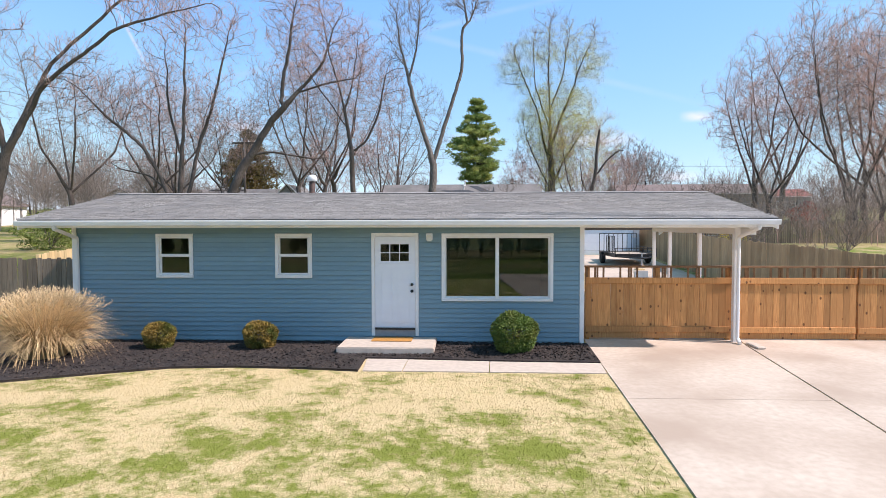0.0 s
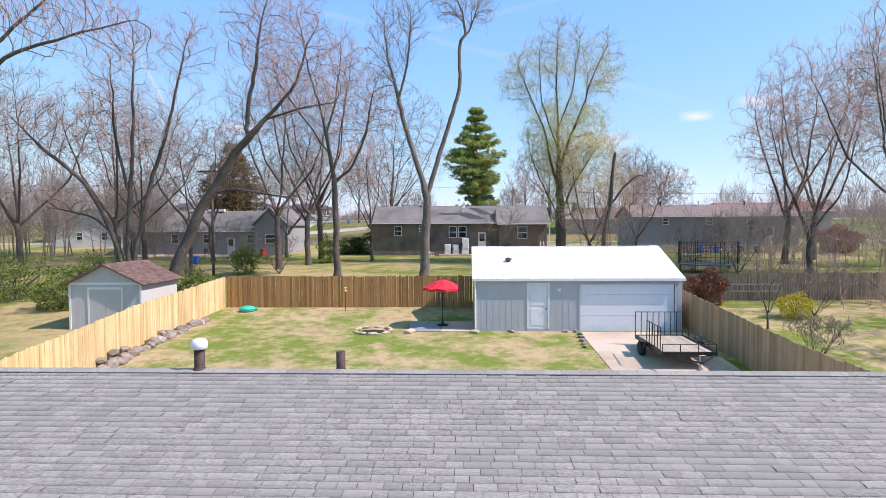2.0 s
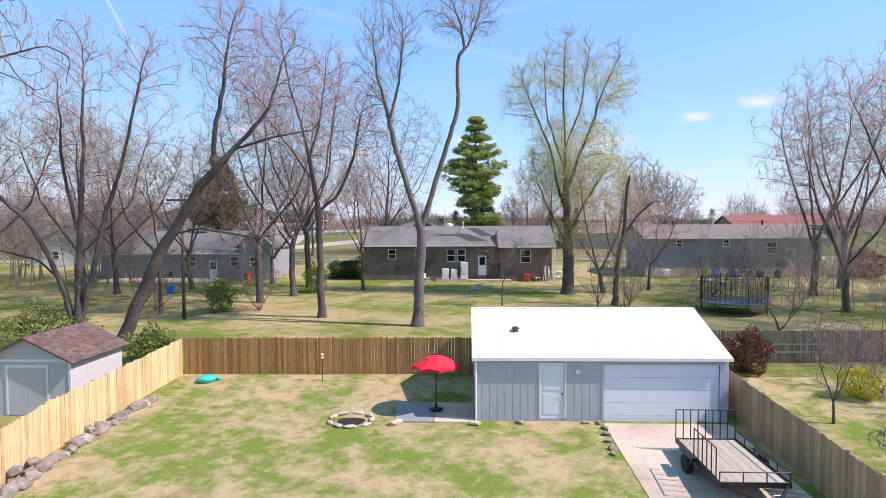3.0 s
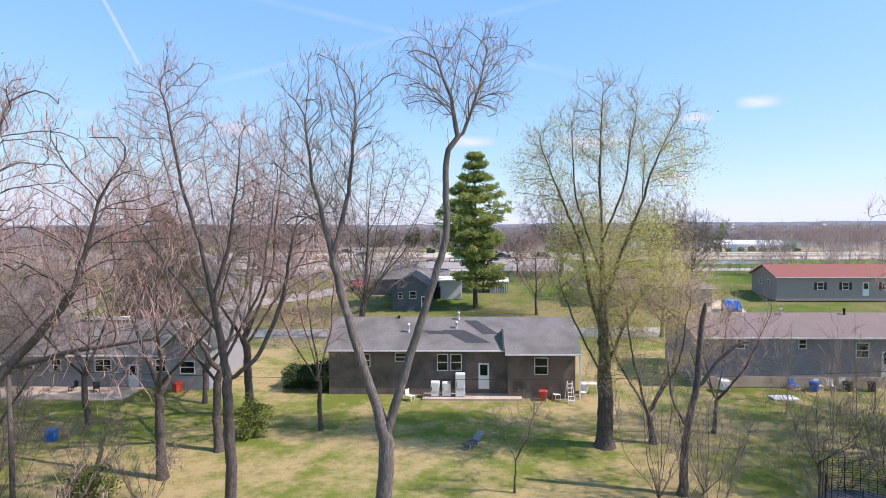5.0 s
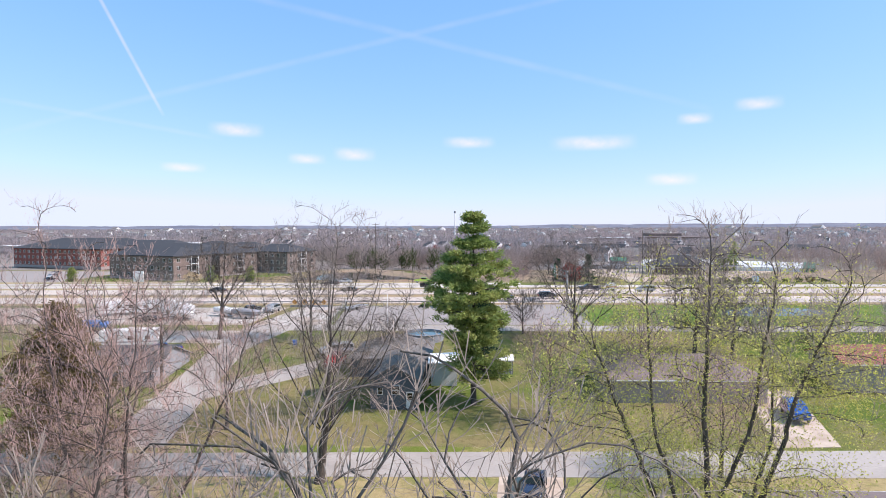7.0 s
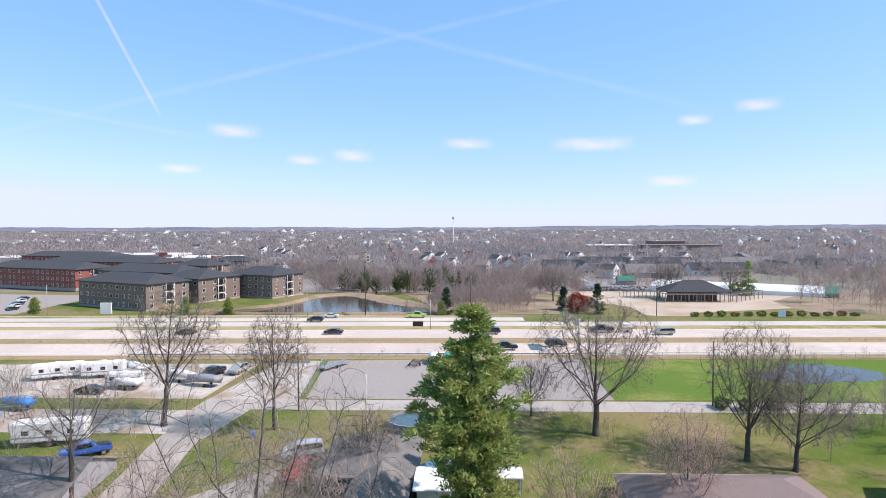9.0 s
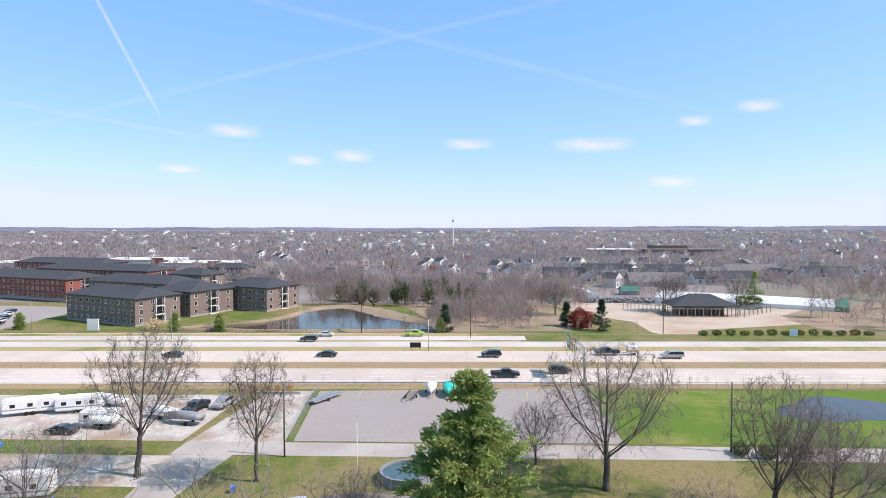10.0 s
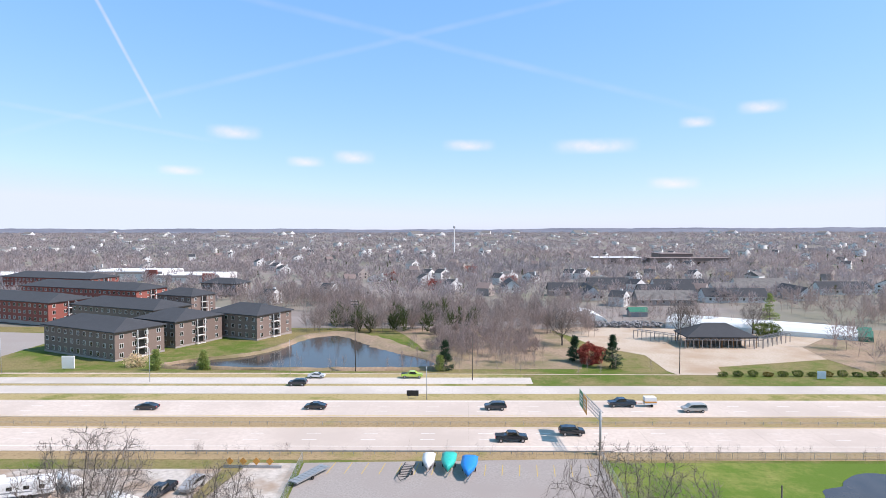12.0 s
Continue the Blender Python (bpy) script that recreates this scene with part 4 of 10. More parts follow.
def grow_tree(seed, stems, crowns, r, count=1000, step=0.36, reach=3.6, kill=0.55, up=0.34, twigs=(2, 3), twig_len=0.85, twig_r=1.0, tip=0.012, keep=0.0):
    """Leafless tree. Stems are limbs given as lines of points, each springing from the nearest earlier limb;
    in the crowns (centre, radii) limbs branch towards free space until it is filled. The first stem stays
    thicker than keep to its broken end. Returns wood, twigs and twig tips."""
    g = rng(seed)
    pts, parent = [], []
    for path in stems:
        n = max(3, int(np.linalg.norm(np.diff(np.array(path, float), axis=0), axis=1).sum() / step))
        p = resample(path, n)
        p[2:] += np.cumsum(g.normal(0, 0.03, p[2:].shape) * np.array((1, 1, 0.3)), axis=0)
        last = -1
        if pts:
            last = int(np.argmin(np.linalg.norm(np.array(pts) - p[0], axis=1)))
            p = p[1:]
        for q in p:
            pts.append(q)
            parent.append(last)
            last = len(pts) - 1
        first = len(pts) if path is stems[0] else first
    share = np.array([c[1][0] * c[1][1] * c[1][2] for c in crowns]) ** 0.8
    goal = []
    for (centre, radii), k in zip(crowns, np.maximum(20, count * share / share.sum()).astype(int)):
        w = g.normal(0, 1, (k, 3))
        w /= np.linalg.norm(w, axis=1, keepdims=True)
        goal.append(np.array(centre) + w * np.array(radii) * (g.random((k, 1)) ** 0.55))
    goal = np.concatenate(goal)
    P = np.array(pts)
    near = np.argmin(np.linalg.norm(goal[:, None] - P[None], axis=2), axis=1)
    dist = np.linalg.norm(goal - P[near], axis=1)
    alive = dist > kill
    grown_from = {}
    for turn in range(110):
        act = np.where(alive & (dist < (reach if turn > 20 else reach * 1.3)))[0]
        if not len(act):
            break
        who = np.unique(near[act])
        fresh = []
        pull = goal[act] - P[near[act]]
        pull /= np.linalg.norm(pull, axis=1, keepdims=True) + 1e-9
        total = np.zeros((len(P), 3))
        np.add.at(total, near[act], pull)
        for i in who:
            if grown_from.get(i, 0) >= 3:
                continue
            d = total[i] / (np.linalg.norm(total[i]) + 1e-9)
            if parent[i] >= 0:
                old = P[i] - P[parent[i]]
                d = d + 0.7 * old / (np.linalg.norm(old) + 1e-9)
            d = d + g.normal(0, 0.16, 3) + np.array((0, 0, up))
            fresh.append(P[i] + d / np.linalg.norm(d) * step * g.uniform(0.8, 1.2))
            parent.append(int(i))
            grown_from[i] = grown_from.get(i, 0) + 1
        if not fresh:
            break
        fresh = np.array(fresh)
        dn = np.linalg.norm(goal[:, None] - fresh[None], axis=2)
        k = np.argmin(dn, axis=1)
        m = dn[np.arange(len(goal)), k]
        better = m < dist
        near[better], dist[better] = k[better] + len(P), m[better]
        P = np.concatenate([P, fresh])
        alive &= dist > kill
    parent = np.array(parent)
    flow = np.zeros(len(P))
    best, main = np.zeros(len(P)), np.full(len(P), -1)
    for i in range(len(P) - 1, -1, -1):
        flow[i] = max(flow[i], 1.0) + 0.02
        q = parent[i]
        if q >= 0:
            flow[q] += flow[i]
            if flow[i] > best[q]:
                best[q], main[q] = flow[i], i
    rad = tip + (r - tip) * ((flow - 1) / (flow[0] - 1)) ** 0.62
    rad = tip + (rad - tip) * (1 - 0.68 * np.clip(P[:, 2] / P[:, 2].max(), 0, 1))
    for i in range(len(P)):
        if parent[i] >= 0 and main[parent[i]] == i:
            rad[i] = max(rad[i], 0.90 * rad[parent[i]] - 0.001)
    if keep:
        rad[:first] = np.maximum(rad[:first], np.linspace(r, keep, first))
        rad[first - 1] = 0.05
        for i in range(first - 1):
            main[i] = i + 1
    rad *= 1 + 0.45 * np.exp(-P[:, 2] / 0.35)
    wood = chain_tubes(P, parent, rad, main, ((9, 0.09, 9.0), (5, 0.035, 0.09), (3, 0.0, 0.035)))
    ends = np.where((rad < 0.045) & (parent >= 0))[0]
    pair = np.stack([P[parent[ends]], P[ends]], 1)
    p, w, ln = shoots(g, pair, np.full((len(ends), 2), 0.010), np.full(len(ends), 1.0), twigs[0], 2, 0.1, 0.72, twig_len, 0.20, 0.16, 0.8)
    fine = [tube_arrays(p, np.maximum(w, 0.0085) * twig_r, 2)]
    p, w, ln = shoots(g, p, w, ln, twigs[1], 1, 0.2, 0.66, 0.62, 0.12, 0.12, 0.7)
    fine.append(tube_arrays(p, np.maximum(w, 0.0065) * twig_r, 2))
    return wood, joined(fine), p.reshape(-1, 3)


def leaf_arrays(g, centres, spread, size):
    """Loose triangles about the given centres."""
    n = len(centres)
    c = centres + g.normal(0, spread, (n, 3))
    return (c[:, None] + g.normal(0, size, (n, 3, 3))).reshape(-1, 3), np.arange(3 * n).reshape(-1, 3)


def plant_tree(x, y, grown, label, twig="twig", bark="bark", buds=0, seed=0, group="", turn=0, name="bare_tree", bud="bud", bud_size=0.07, bud_z=99.0, bud_out=0.10, clumps=0):
    wood, fine, tips = grown
    t = thing(name, x, y, land(x, y) - 0.05, label, "tree", group, turn)
    piece("trunk", array_mesh("trunk", *wood, bark, True), t, Matrix())
    piece("crown", array_mesh("crown", *fine, twig), t, Matrix())
    if buds:
        g = rng(seed)
        tips = tips[tips[:, 2] < bud_z * (0.75 + 0.25 * g.random(len(tips)))]
        tips = tips[g.integers(0, len(tips), clumps or buds)]
        b = piece("blossom", array_mesh("blossom", *leaf_arrays(g, tips[g.integers(0, len(tips), buds)], bud_out, bud_size), bud), t, Matrix())
        tagged(b, kind="stuff")
    return t


def broad_tree(seed, h, forks=3, fork_at=0.25, spread=0.35, r=0.28, full=False, **more):
    """An upright bare tree: trunk to the fork, then several rising leaders under one broken crown."""
    g = rng(seed + 100)
    f = h * fork_at
    lx, ly = g.normal(0, 0.03 * h, 2)
    stems = [[(0, 0, 0), (lx * 0.2, ly * 0.2, f * 0.6), (lx * 0.3, ly * 0.3, f)]]
    crowns = []
    az = g.uniform(0, 6.28)
    for i in range(forks):
        a = az + i * 2 * np.pi / forks + g.normal(0, 0.3)
        s = h * spread * g.uniform(0.5, 1.0)
        top = h * g.uniform(0.66, 0.80)
        low = (lx * 0.3, ly * 0.3, f - 0.2 + 0.05 * h * g.random())
        mid = (lx * 0.6 + np.cos(a) * s * 0.55, ly * 0.6 + np.sin(a) * s * 0.55, f + (h - f) * g.uniform(0.28, 0.42))
        end = (lx + np.cos(a) * s * 0.8, ly + np.sin(a) * s * 0.8, top)
        stems.append([low, mid, end])
        crowns.append(((end[0], end[1], top - 0.02 * h), (h * spread * 0.42, h * spread * 0.42, h * 0.24)))
    crowns.append(((lx, ly, f + (h - f) * 0.48), (h * spread * 0.72, h * spread * 0.72, (h - f) * 0.40)))
    if full:
        stems.append([(lx * 0.3, ly * 0.3, f - 0.2), (lx * 0.6, ly * 0.6, h * 0.55), (lx, ly, h * 0.88)])
        for i in range(9):
            z0, a = f + (h * 0.66 - f) * i / 9, az + 2.4 * i
            ln = (h - z0) * g.uniform(0.5, 0.7)
            stems.append([(lx * 0.5, ly * 0.5, z0), (lx * 0.5 + np.cos(a) * ln * spread, ly * 0.5 + np.sin(a) * ln * spread, z0 + ln * 0.45), (lx * 0.5 + np.cos(a) * ln * spread * 1.6, ly * 0.5 + np.sin(a) * ln * spread * 1.6, z0 + ln)])
        crowns = [((lx, ly, f + (h - f) * 0.52), (h * spread * 0.92, h * spread * 0.92, (h - f) * 0.50))]
    return grow_tree(seed, stems, crowns, r, **more)


# ---- the trees behind the back fence
V = grow_tree(21, [[(0, 0, 0), (0.1, 0, 3.6), (0.25, 0.1, 7.1)],
    [(0.25, 0.1, 6.9), (-0.7, 0.1, 10.0), (-1.45, 0.2, 12.4), (-1.9, 0.2, 15.0), (-2.6, 0.3, 17.8), (-2.9, 0.3, 20.5)],
    [(-1.9, 0.2, 14.6), (-1.2, 0.5, 17.5), (-0.9, 0.8, 21.0)],
    [(0.25, 0.1, 6.9), (1.3, 0.3, 9.6), (2.4, 0.4, 12.4), (3.2, 0.4, 15.0), (3.5, 0.3, 19.3)],
    [(3.5, 0.3, 19.1), (3.0, 0.1, 21.2), (2.3, -0.1, 23.0)],
    [(3.5, 0.3, 19.3), (4.2, 0.6, 21.4), (4.5, 0.8, 23.2)]],
    [((3.4, 0.3, 21.9), (2.9, 2.6, 2.1)), ((-1.9, 0.4, 20.0), (2.4, 2.4, 3.2)), ((-2.9, 0.3, 17.4), (1.8, 1.8, 2.4))],
    0.40, 1200, up=0.7)
plant_tree(-1.3, 40.9, V, "tall leafless forked tree with smooth grey bark", "twig_grey", "pale_bark")
Y = grow_tree(12, [[(0, 0, 0), (0.05, 0, 3.5), (-0.1, 0.1, 7.4)],
    [(-0.1, 0.1, 7.0), (-1.8, 0.3, 14.2), (-3.3, 0.3, 17.4), (-4.6, 0.5, 20.9)],
    [(-0.1, 0.1, 7.2), (-0.4, -0.4, 15.4), (-0.5, -0.6, 20.0), (-0.3, -0.5, 24.0)],
    [(-0.2, 0.0, 10.0), (1.4, 0.1, 14.6), (3.3, 0.2, 19.6), (4.8, 0.1, 22.8)],
    [(-0.3, 0.0, 12.0), (-1.8, 0.8, 17.0), (-2.2, 1.2, 22.5)], [(-0.4, -0.3, 14.0), (1.2, -0.8, 18.5), (1.8, -1.0, 23.2)], [(1.4, 0.1, 14.6), (3.0, 1.5, 17.0), (3.4, 2.2, 20.5)],
    [(-0.1, 0.1, 5.0), (2.4, 0.9, 10.0), (4.6, 1.6, 13.2)], [(0.0, 0.1, 4.6), (-2.0, -0.6, 8.5), (-3.4, -1.0, 11.5)]],
    [((-0.2, -0.2, 21.8), (3.6, 3.4, 4.2)), ((-4.0, 0.4, 19.6), (2.5, 2.8, 3.6)), ((4.4, 0.2, 20.6), (2.5, 2.8, 3.8)), ((0.4, 0.2, 13.0), (5.0, 4.4, 5.0)), ((0.2, 0.0, 6.5), (1.8, 1.8, 4.0))],
    0.58, 2000)
plant_tree(12.0, 57.4, Y, "tall tree hazed with yellow-green spring buds", "twig_grey", buds=80000, seed=2, bud_size=0.033, bud_z=25.0, bud_out=0.34, clumps=2400)
L = grow_tree(13, [[(0, 0, 0), (0.9, 0, 2.6), (2.3, 0.1, 6.0), (4.4, 0.2, 9.4), (6.6, 0.2, 11.7), (8.8, 0.3, 14.0), (9.6, 0.4, 17.0)],
    [(5.6, 0.2, 10.8), (5.9, 0.3, 13.2), (6.6, 0.2, 16.4), (7.2, 0.2, 19.4)],
    [(2.8, 0.1, 6.8), (4.8, 0.4, 7.2), (8.4, 0.6, 6.6)], [(6.6, 0.2, 11.7), (9.0, 0.0, 12.4), (11.6, -0.2, 12.8)]],
    [((6.8, 0.2, 17.6), (2.8, 2.8, 3.2)), ((9.6, 0.4, 16.0), (2.8, 2.4, 3.2)), ((10.6, 0.0, 12.8), (2.4, 2.0, 1.6)), ((7.6, 0.6, 6.8), (2.2, 1.6, 1.4))],
    0.40, 1100)
plant_tree(-18.2, 33.0, L, "dark leaning tree with bare upswept limbs", "twig", buds=9000, seed=62, bud="red_bud", bud_size=0.018)
G = grow_tree(16, [[(0, 0, 0), (0.0, 0, 3.0), (0.1, 0, 8.0), (0.2, 0.1, 13.0), (0.3, 0.2, 18.0)],
    [(0, 0, 1.2), (1.0, 0.2, 5.5), (1.9, 0.3, 9.0), (3.2, 0.3, 13.0), (4.2, 0.4, 17.0)],
    [(0, 0, 1.0), (-1.6, 0.1, 5.5), (-3.2, 0.2, 8.0), (-5.8, 0.3, 10.2), (-8.0, 0.3, 12.4)],
    [(-1.0, 0, 4.2), (-2.6, 0.2, 5.4), (-5.0, 0.2, 6.0)], [(0.1, 0, 7.0), (-0.9, 0.4, 10.5), (-1.2, 0.6, 15.0)]],
    [((0.2, 0.2, 17.0), (2.0, 2.2, 3.0)), ((4.0, 0.4, 16.6), (2.2, 2.2, 2.8)), ((-6.4, 0.3, 11.4), (3.4, 2.6, 2.4)), ((-1.2, 0.6, 14.0), (2.2, 2.2, 2.8)), ((-4.8, 0.2, 6.4), (2.0, 1.8, 1.2)), ((2.0, 0.2, 11.0), (2.0, 2.0, 2.4))],
    0.40, 1300)
plant_tree(-20.8, 33.2, G, "many-stemmed bare tree with dark trunks behind the shed", "twig", buds=9000, seed=63, bud="red_bud", bud_size=0.018)
C = grow_tree(17, [[(0, 0, 0), (0.0, 0, 4.0), (-0.1, 0, 8.3)],
    [(-0.1, 0, 8.0), (-1.0, 0.1, 12.8), (-1.9, 0.2, 16.4), (-2.6, 0.2, 19.0), (-3.3, 0.3, 22.6)],
    [(-0.1, 0, 8.2), (1.5, 0.1, 9.6), (2.6, 0.3, 12.0), (3.4, 0.4, 15.4)], [(-0.9, 0.1, 12.2), (0.1, 0.4, 15.5), (0.5, 0.5, 19.0)],
    [(-0.5, 0.0, 10.5), (-2.6, -0.3, 13.5), (-4.6, -0.4, 16.6)]],
    [((-3.0, 0.3, 21.6), (2.4, 2.4, 2.8)), ((3.2, 0.4, 15.0), (2.6, 2.6, 3.2)), ((0.4, 0.5, 18.4), (2.2, 2.4, 3.0)), ((-4.4, -0.4, 16.6), (2.3, 2.3, 2.6))],
    0.30, 1100)
plant_tree(-9.0, 44.4, C, "slender bare tree with reddish twigs behind the fence", "twig", buds=8000, seed=61, bud="red_bud", bud_size=0.016)
TREES = [
    (-16.4, 51.8, 20.0, 4, 0.26, 0.44, 0.32), (-14.6, 56.0, 25.5, 4, 0.18, 0.34, 0.30), (-15.0, 63.2, 26.0, 5, 0.22, 0.36, 0.34), (-22.5, 46.0, 15.0, 3, 0.3, 0.34, 0.16),
    (-31.5, 50.0, 20.0, 4, 0.22, 0.42, 0.30), (-33.0, 57.5, 19.0, 4, 0.22, 0.46, 0.28), (-39.0, 47.0, 21.0, 4, 0.2, 0.45, 0.3), (-27.0, 61.0, 17.0, 4, 0.22, 0.42, 0.24),
    (34.5, 56.0, 21.0, 4, 0.2, 0.34, 0.34), (40.0, 61.0, 24.0, 4, 0.2, 0.36, 0.36), (32.0, 47.0, 16.0, 4, 0.2, 0.34, 0.28), (40.0, 45.0, 23.0, 4, 0.2, 0.40, 0.3), (47.0, 52.0, 24.0, 4, 0.2, 0.40, 0.3),
    (20.5, 60.0, 10.0, 4, 0.25, 0.42, 0.15), (5.2, 50.4, 6.5, 3, 0.3, 0.4, 0.06), (19.0, 31.5, 6.0, 3, 0.25, 0.45, 0.07), (20.5, 25.8, 3.2, 6, 0.05, 0.7, 0.03), (24.5, 54.0, 5.5, 6, 0.08, 0.7, 0.06),
    (-10.9, 89.8, 26.0, 5, 0.16, 0.40, 0.42), (-8.5, 60.0, 15.0, 4, 0.25, 0.36, 0.18), (15.5, 58.0, 15.0, 4, 0.12, 0.42, 0.22), (-41.5, 141.0, 20.5, 6, 0.26, 0.42, 0.40), (-24.6, 140.0, 17.5, 5, 0.30, 0.32, 0.26), (21.8, 139.0, 19.8, 8, 0.2, 0.56, 0.46), (39.4, 131.5, 17.5, 5, 0.2, 0.40, 0.34), (44.2, 129.0, 14.0, 5, 0.2, 0.58, 0.30), (13.5, 146.0, 8.5, 4, 0.2, 0.5, 0.16),
    (-41.0, 119.0, 16.0, 4, 0.4, 0.45, 0.32), (27.0, 118.0, 12.5, 5, 0.12, 0.42, 0.18), (-9.0, 127.0, 8.0, 5, 0.1, 0.6, 0.14), (-20.0, 66.0, 14.0, 4, 0.2, 0.5, 0.20), (27.0, 92.0, 12.0, 5, 0.15, 0.5, 0.22), (13.0, 106.5, 13.0, 4, 0.2, 0.4, 0.22), (-13.5, 107.0, 13.5, 5, 0.1, 0.45, 0.2), (-25.0, 103.0, 14.0, 5, 0.15, 0.45, 0.2),
    (30.0, 31.5, 19.0, 3, 0.10, 0.26, 0.20), (32.5, 34.5, 20.0, 3, 0.12, 0.24, 0.22), (35.5, 36.5, 19.0, 3, 0.12, 0.30, 0.20),
    (16.3, 22.2, 4.4, 3, 0.2, 0.45, 0.05), (15.8, 17.3, 1.9, 8, 0.03, 0.6, 0.02), (87.0, 313.0, 16.0, 5, 0.2, 0.35, 0.3), (93.0, 316.0, 16.0, 5, 0.2, 0.35, 0.3), (40.0, 302.0, 14.0, 5, 0.2, 0.5, 0.3), (124.0, 330.0, 13.0, 6, 0.2, 0.5, 0.3), (-23.5, 47.0, 5.5, 9, 0.03, 0.65, 0.05), (-20.0, 50.0, 5.0, 9, 0.03, 0.60, 0.05), (-27.0, 52.0, 6.0, 9, 0.03, 0.65, 0.05), (13.2, 49.5, 7.5, 8, 0.03, 0.45, 0.05), (16.0, 50.5, 6.5, 8, 0.03, 0.50, 0.05), (14.6, 46.5, 5.5, 8, 0.03, 0.55, 0.05), (27.0, 51.5, 5.0, 9, 0.03, 0.75, 0.05), (23.0, 50.0, 4.0, 9, 0.03, 0.75, 0.04), (-15.0, 47.5, 4.0, 8, 0.03, 0.6, 0.04), (20.5, 18.0, 3.5, 8, 0.03, 0.6, 0.03), (24.5, 22.5, 5.0, 8, 0.03, 0.6, 0.04), (28.0, 27.5, 5.0, 8, 0.03, 0.6, 0.04),
]
for k_, (x, y, h, forks, fork_at, spread, r) in enumerate(TREES):
    far = y > 80
    if h < 8:
        shape = dict(count=170, step=0.16 + 0.02 * h, kill=0.07 * h, reach=0.4 * h, twigs=(2, 2), twig_len=0.10 * h, tip=0.006)
    elif far:
        shape = dict(full=True, count=1200, step=0.42, kill=0.5, reach=3.0, twigs=(2, 1), twig_r=2.0 if y > 120 else 1.3, up=0.22, tip=0.018 if y > 120 else 0.013, twig_len=1.0)
    else:
        shape = dict(count=760)
    red = k_ % 3 != 0
    label = "bushy clump of thin bare stems" if h < 8 and forks > 7 else "bare spring tree with reddish twigs" if red else "bare grey-barked tree with fine twigs"
    plant_tree(x, y, broad_tree(40 + k_, h, forks, fork_at, spread, r, **shape), label, "twig_far" if y > 125 or h < 8 else "twig" if red else "twig_grey", buds=22000 if x == 15.5 else 9000 if not far and h > 12 and red else 0, seed=k_, bud="bud" if x == 15.5 else "red_bud", bud_size=0.03 if x == 15.5 else 0.016, clumps=700 if x == 15.5 else 0, bud_out=0.3 if x == 15.5 else 0.10, name="bare_shrub" if h < 8 and forks > 7 else "bare_tree")
# broken snag
S = grow_tree(14, [[(0, 0, 0), (0.3, 0, 3), (0.9, 0, 6.5), (1.3, 0.0, 11.1)], [(0.85, 0, 6.2), (1.9, 0.1, 7.7), (2.9, 0.1, 8.6)], [(0.4, 0, 3.6), (-0.5, 0.2, 5.4), (-0.8, 0.2, 7.4)], [(0.9, 0, 6.9), (0.4, 0.1, 8.4)]],
    [((3.0, 0.1, 8.6), (0.9, 0.8, 0.7)), ((-0.8, 0.2, 7.2), (0.6, 0.6, 1.0))], 0.25, 60, kill=0.5, twigs=(2, 2), tip=0.02, keep=0.13)
plant_tree(14.8, 50.4, S, "broken grey snag tree with a split top", "twig_grey")
O = grow_tree(15, [[(0, 0, 0), (0.3, 0, 3), (1.0, 0, 6), (0.4, -0.5, 11.0), (-0.4, -0.8, 16.0)],
    [(0.9, 0, 5.6), (3.6, -0.3, 9.6), (8.2, -0.5, 12.6), (12.0, -0.4, 13.6)], [(1.0, 0, 6.0), (3.0, 1.0, 11.0), (6.8, 1.8, 15.0), (9.5, 2.2, 17.5)]],
    [((10.5, -0.4, 13.4), (3.4, 2.4, 1.8)), ((7.6, 1.8, 16.0), (3.2, 2.6, 2.4)), ((-0.2, -0.6, 14.6), (3.0, 3.0, 3.4)), ((4.6, 0.2, 10.6), (2.4, 2.0, 2.0))], 0.36, 900)
plant_tree(-24.5, 18.5, O, "bare tree reaching over the side yard", "twig")


# ================================================================ neighbours' houses, street, vehicles
M["brown_wall"] = surface("brown_brick", (0.15, 0.115, 0.095), (0.235, 0.185, 0.155), 14, 0.9, 0.3, (0.10, 0.085, 0.075), 0.7)
M["bluegrey_wall"] = surface("bluegrey_siding", (0.22, 0.235, 0.27), (0.27, 0.285, 0.32), 6, 0.8, 0.1, (0.24, 0.25, 0.28), 0.5, stretch=(0.5, 0.5, 6))
M["grey_wall"] = surface("grey_siding", (0.25, 0.26, 0.28), (0.31, 0.32, 0.34), 6, 0.8, 0.1, (0.27, 0.28, 0.29), 0.5, stretch=(0.5, 0.5, 6))
M["tan_wall"] = surface("tan_siding", (0.30, 0.265, 0.25), (0.37, 0.33, 0.31), 6, 0.8, 0.1, (0.33, 0.29, 0.27), 0.5)
M["white_wall"] = surface("white_siding", (0.62, 0.62, 0.62), (0.72, 0.72, 0.71), 6, 0.8, 0.06, (0.6, 0.6, 0.6), 0.4)
M["roof_grey"] = surface("worn_grey_roof", (0.155, 0.145, 0.14), (0.235, 0.22, 0.21), 8, 0.95, 0.4, (0.13, 0.125, 0.12), 0.45)
M["roof_dark"] = surface("charcoal_roof", (0.040, 0.043, 0.050), (0.07, 0.074, 0.082), 5, 0.9, 0.3, (0.05, 0.053, 0.06), 0.3)
M["roof_red"] = surface("red_roof", (0.23, 0.075, 0.06), (0.32, 0.12, 0.10), 8, 0.9, 0.4, (0.27, 0.10, 0.085), 0.5)
M["roof_brown"] = surface("pinkish_brown_roof", (0.18, 0.135, 0.125), (0.26, 0.20, 0.185), 8, 0.95, 0.4, (0.20, 0.16, 0.15), 0.5)
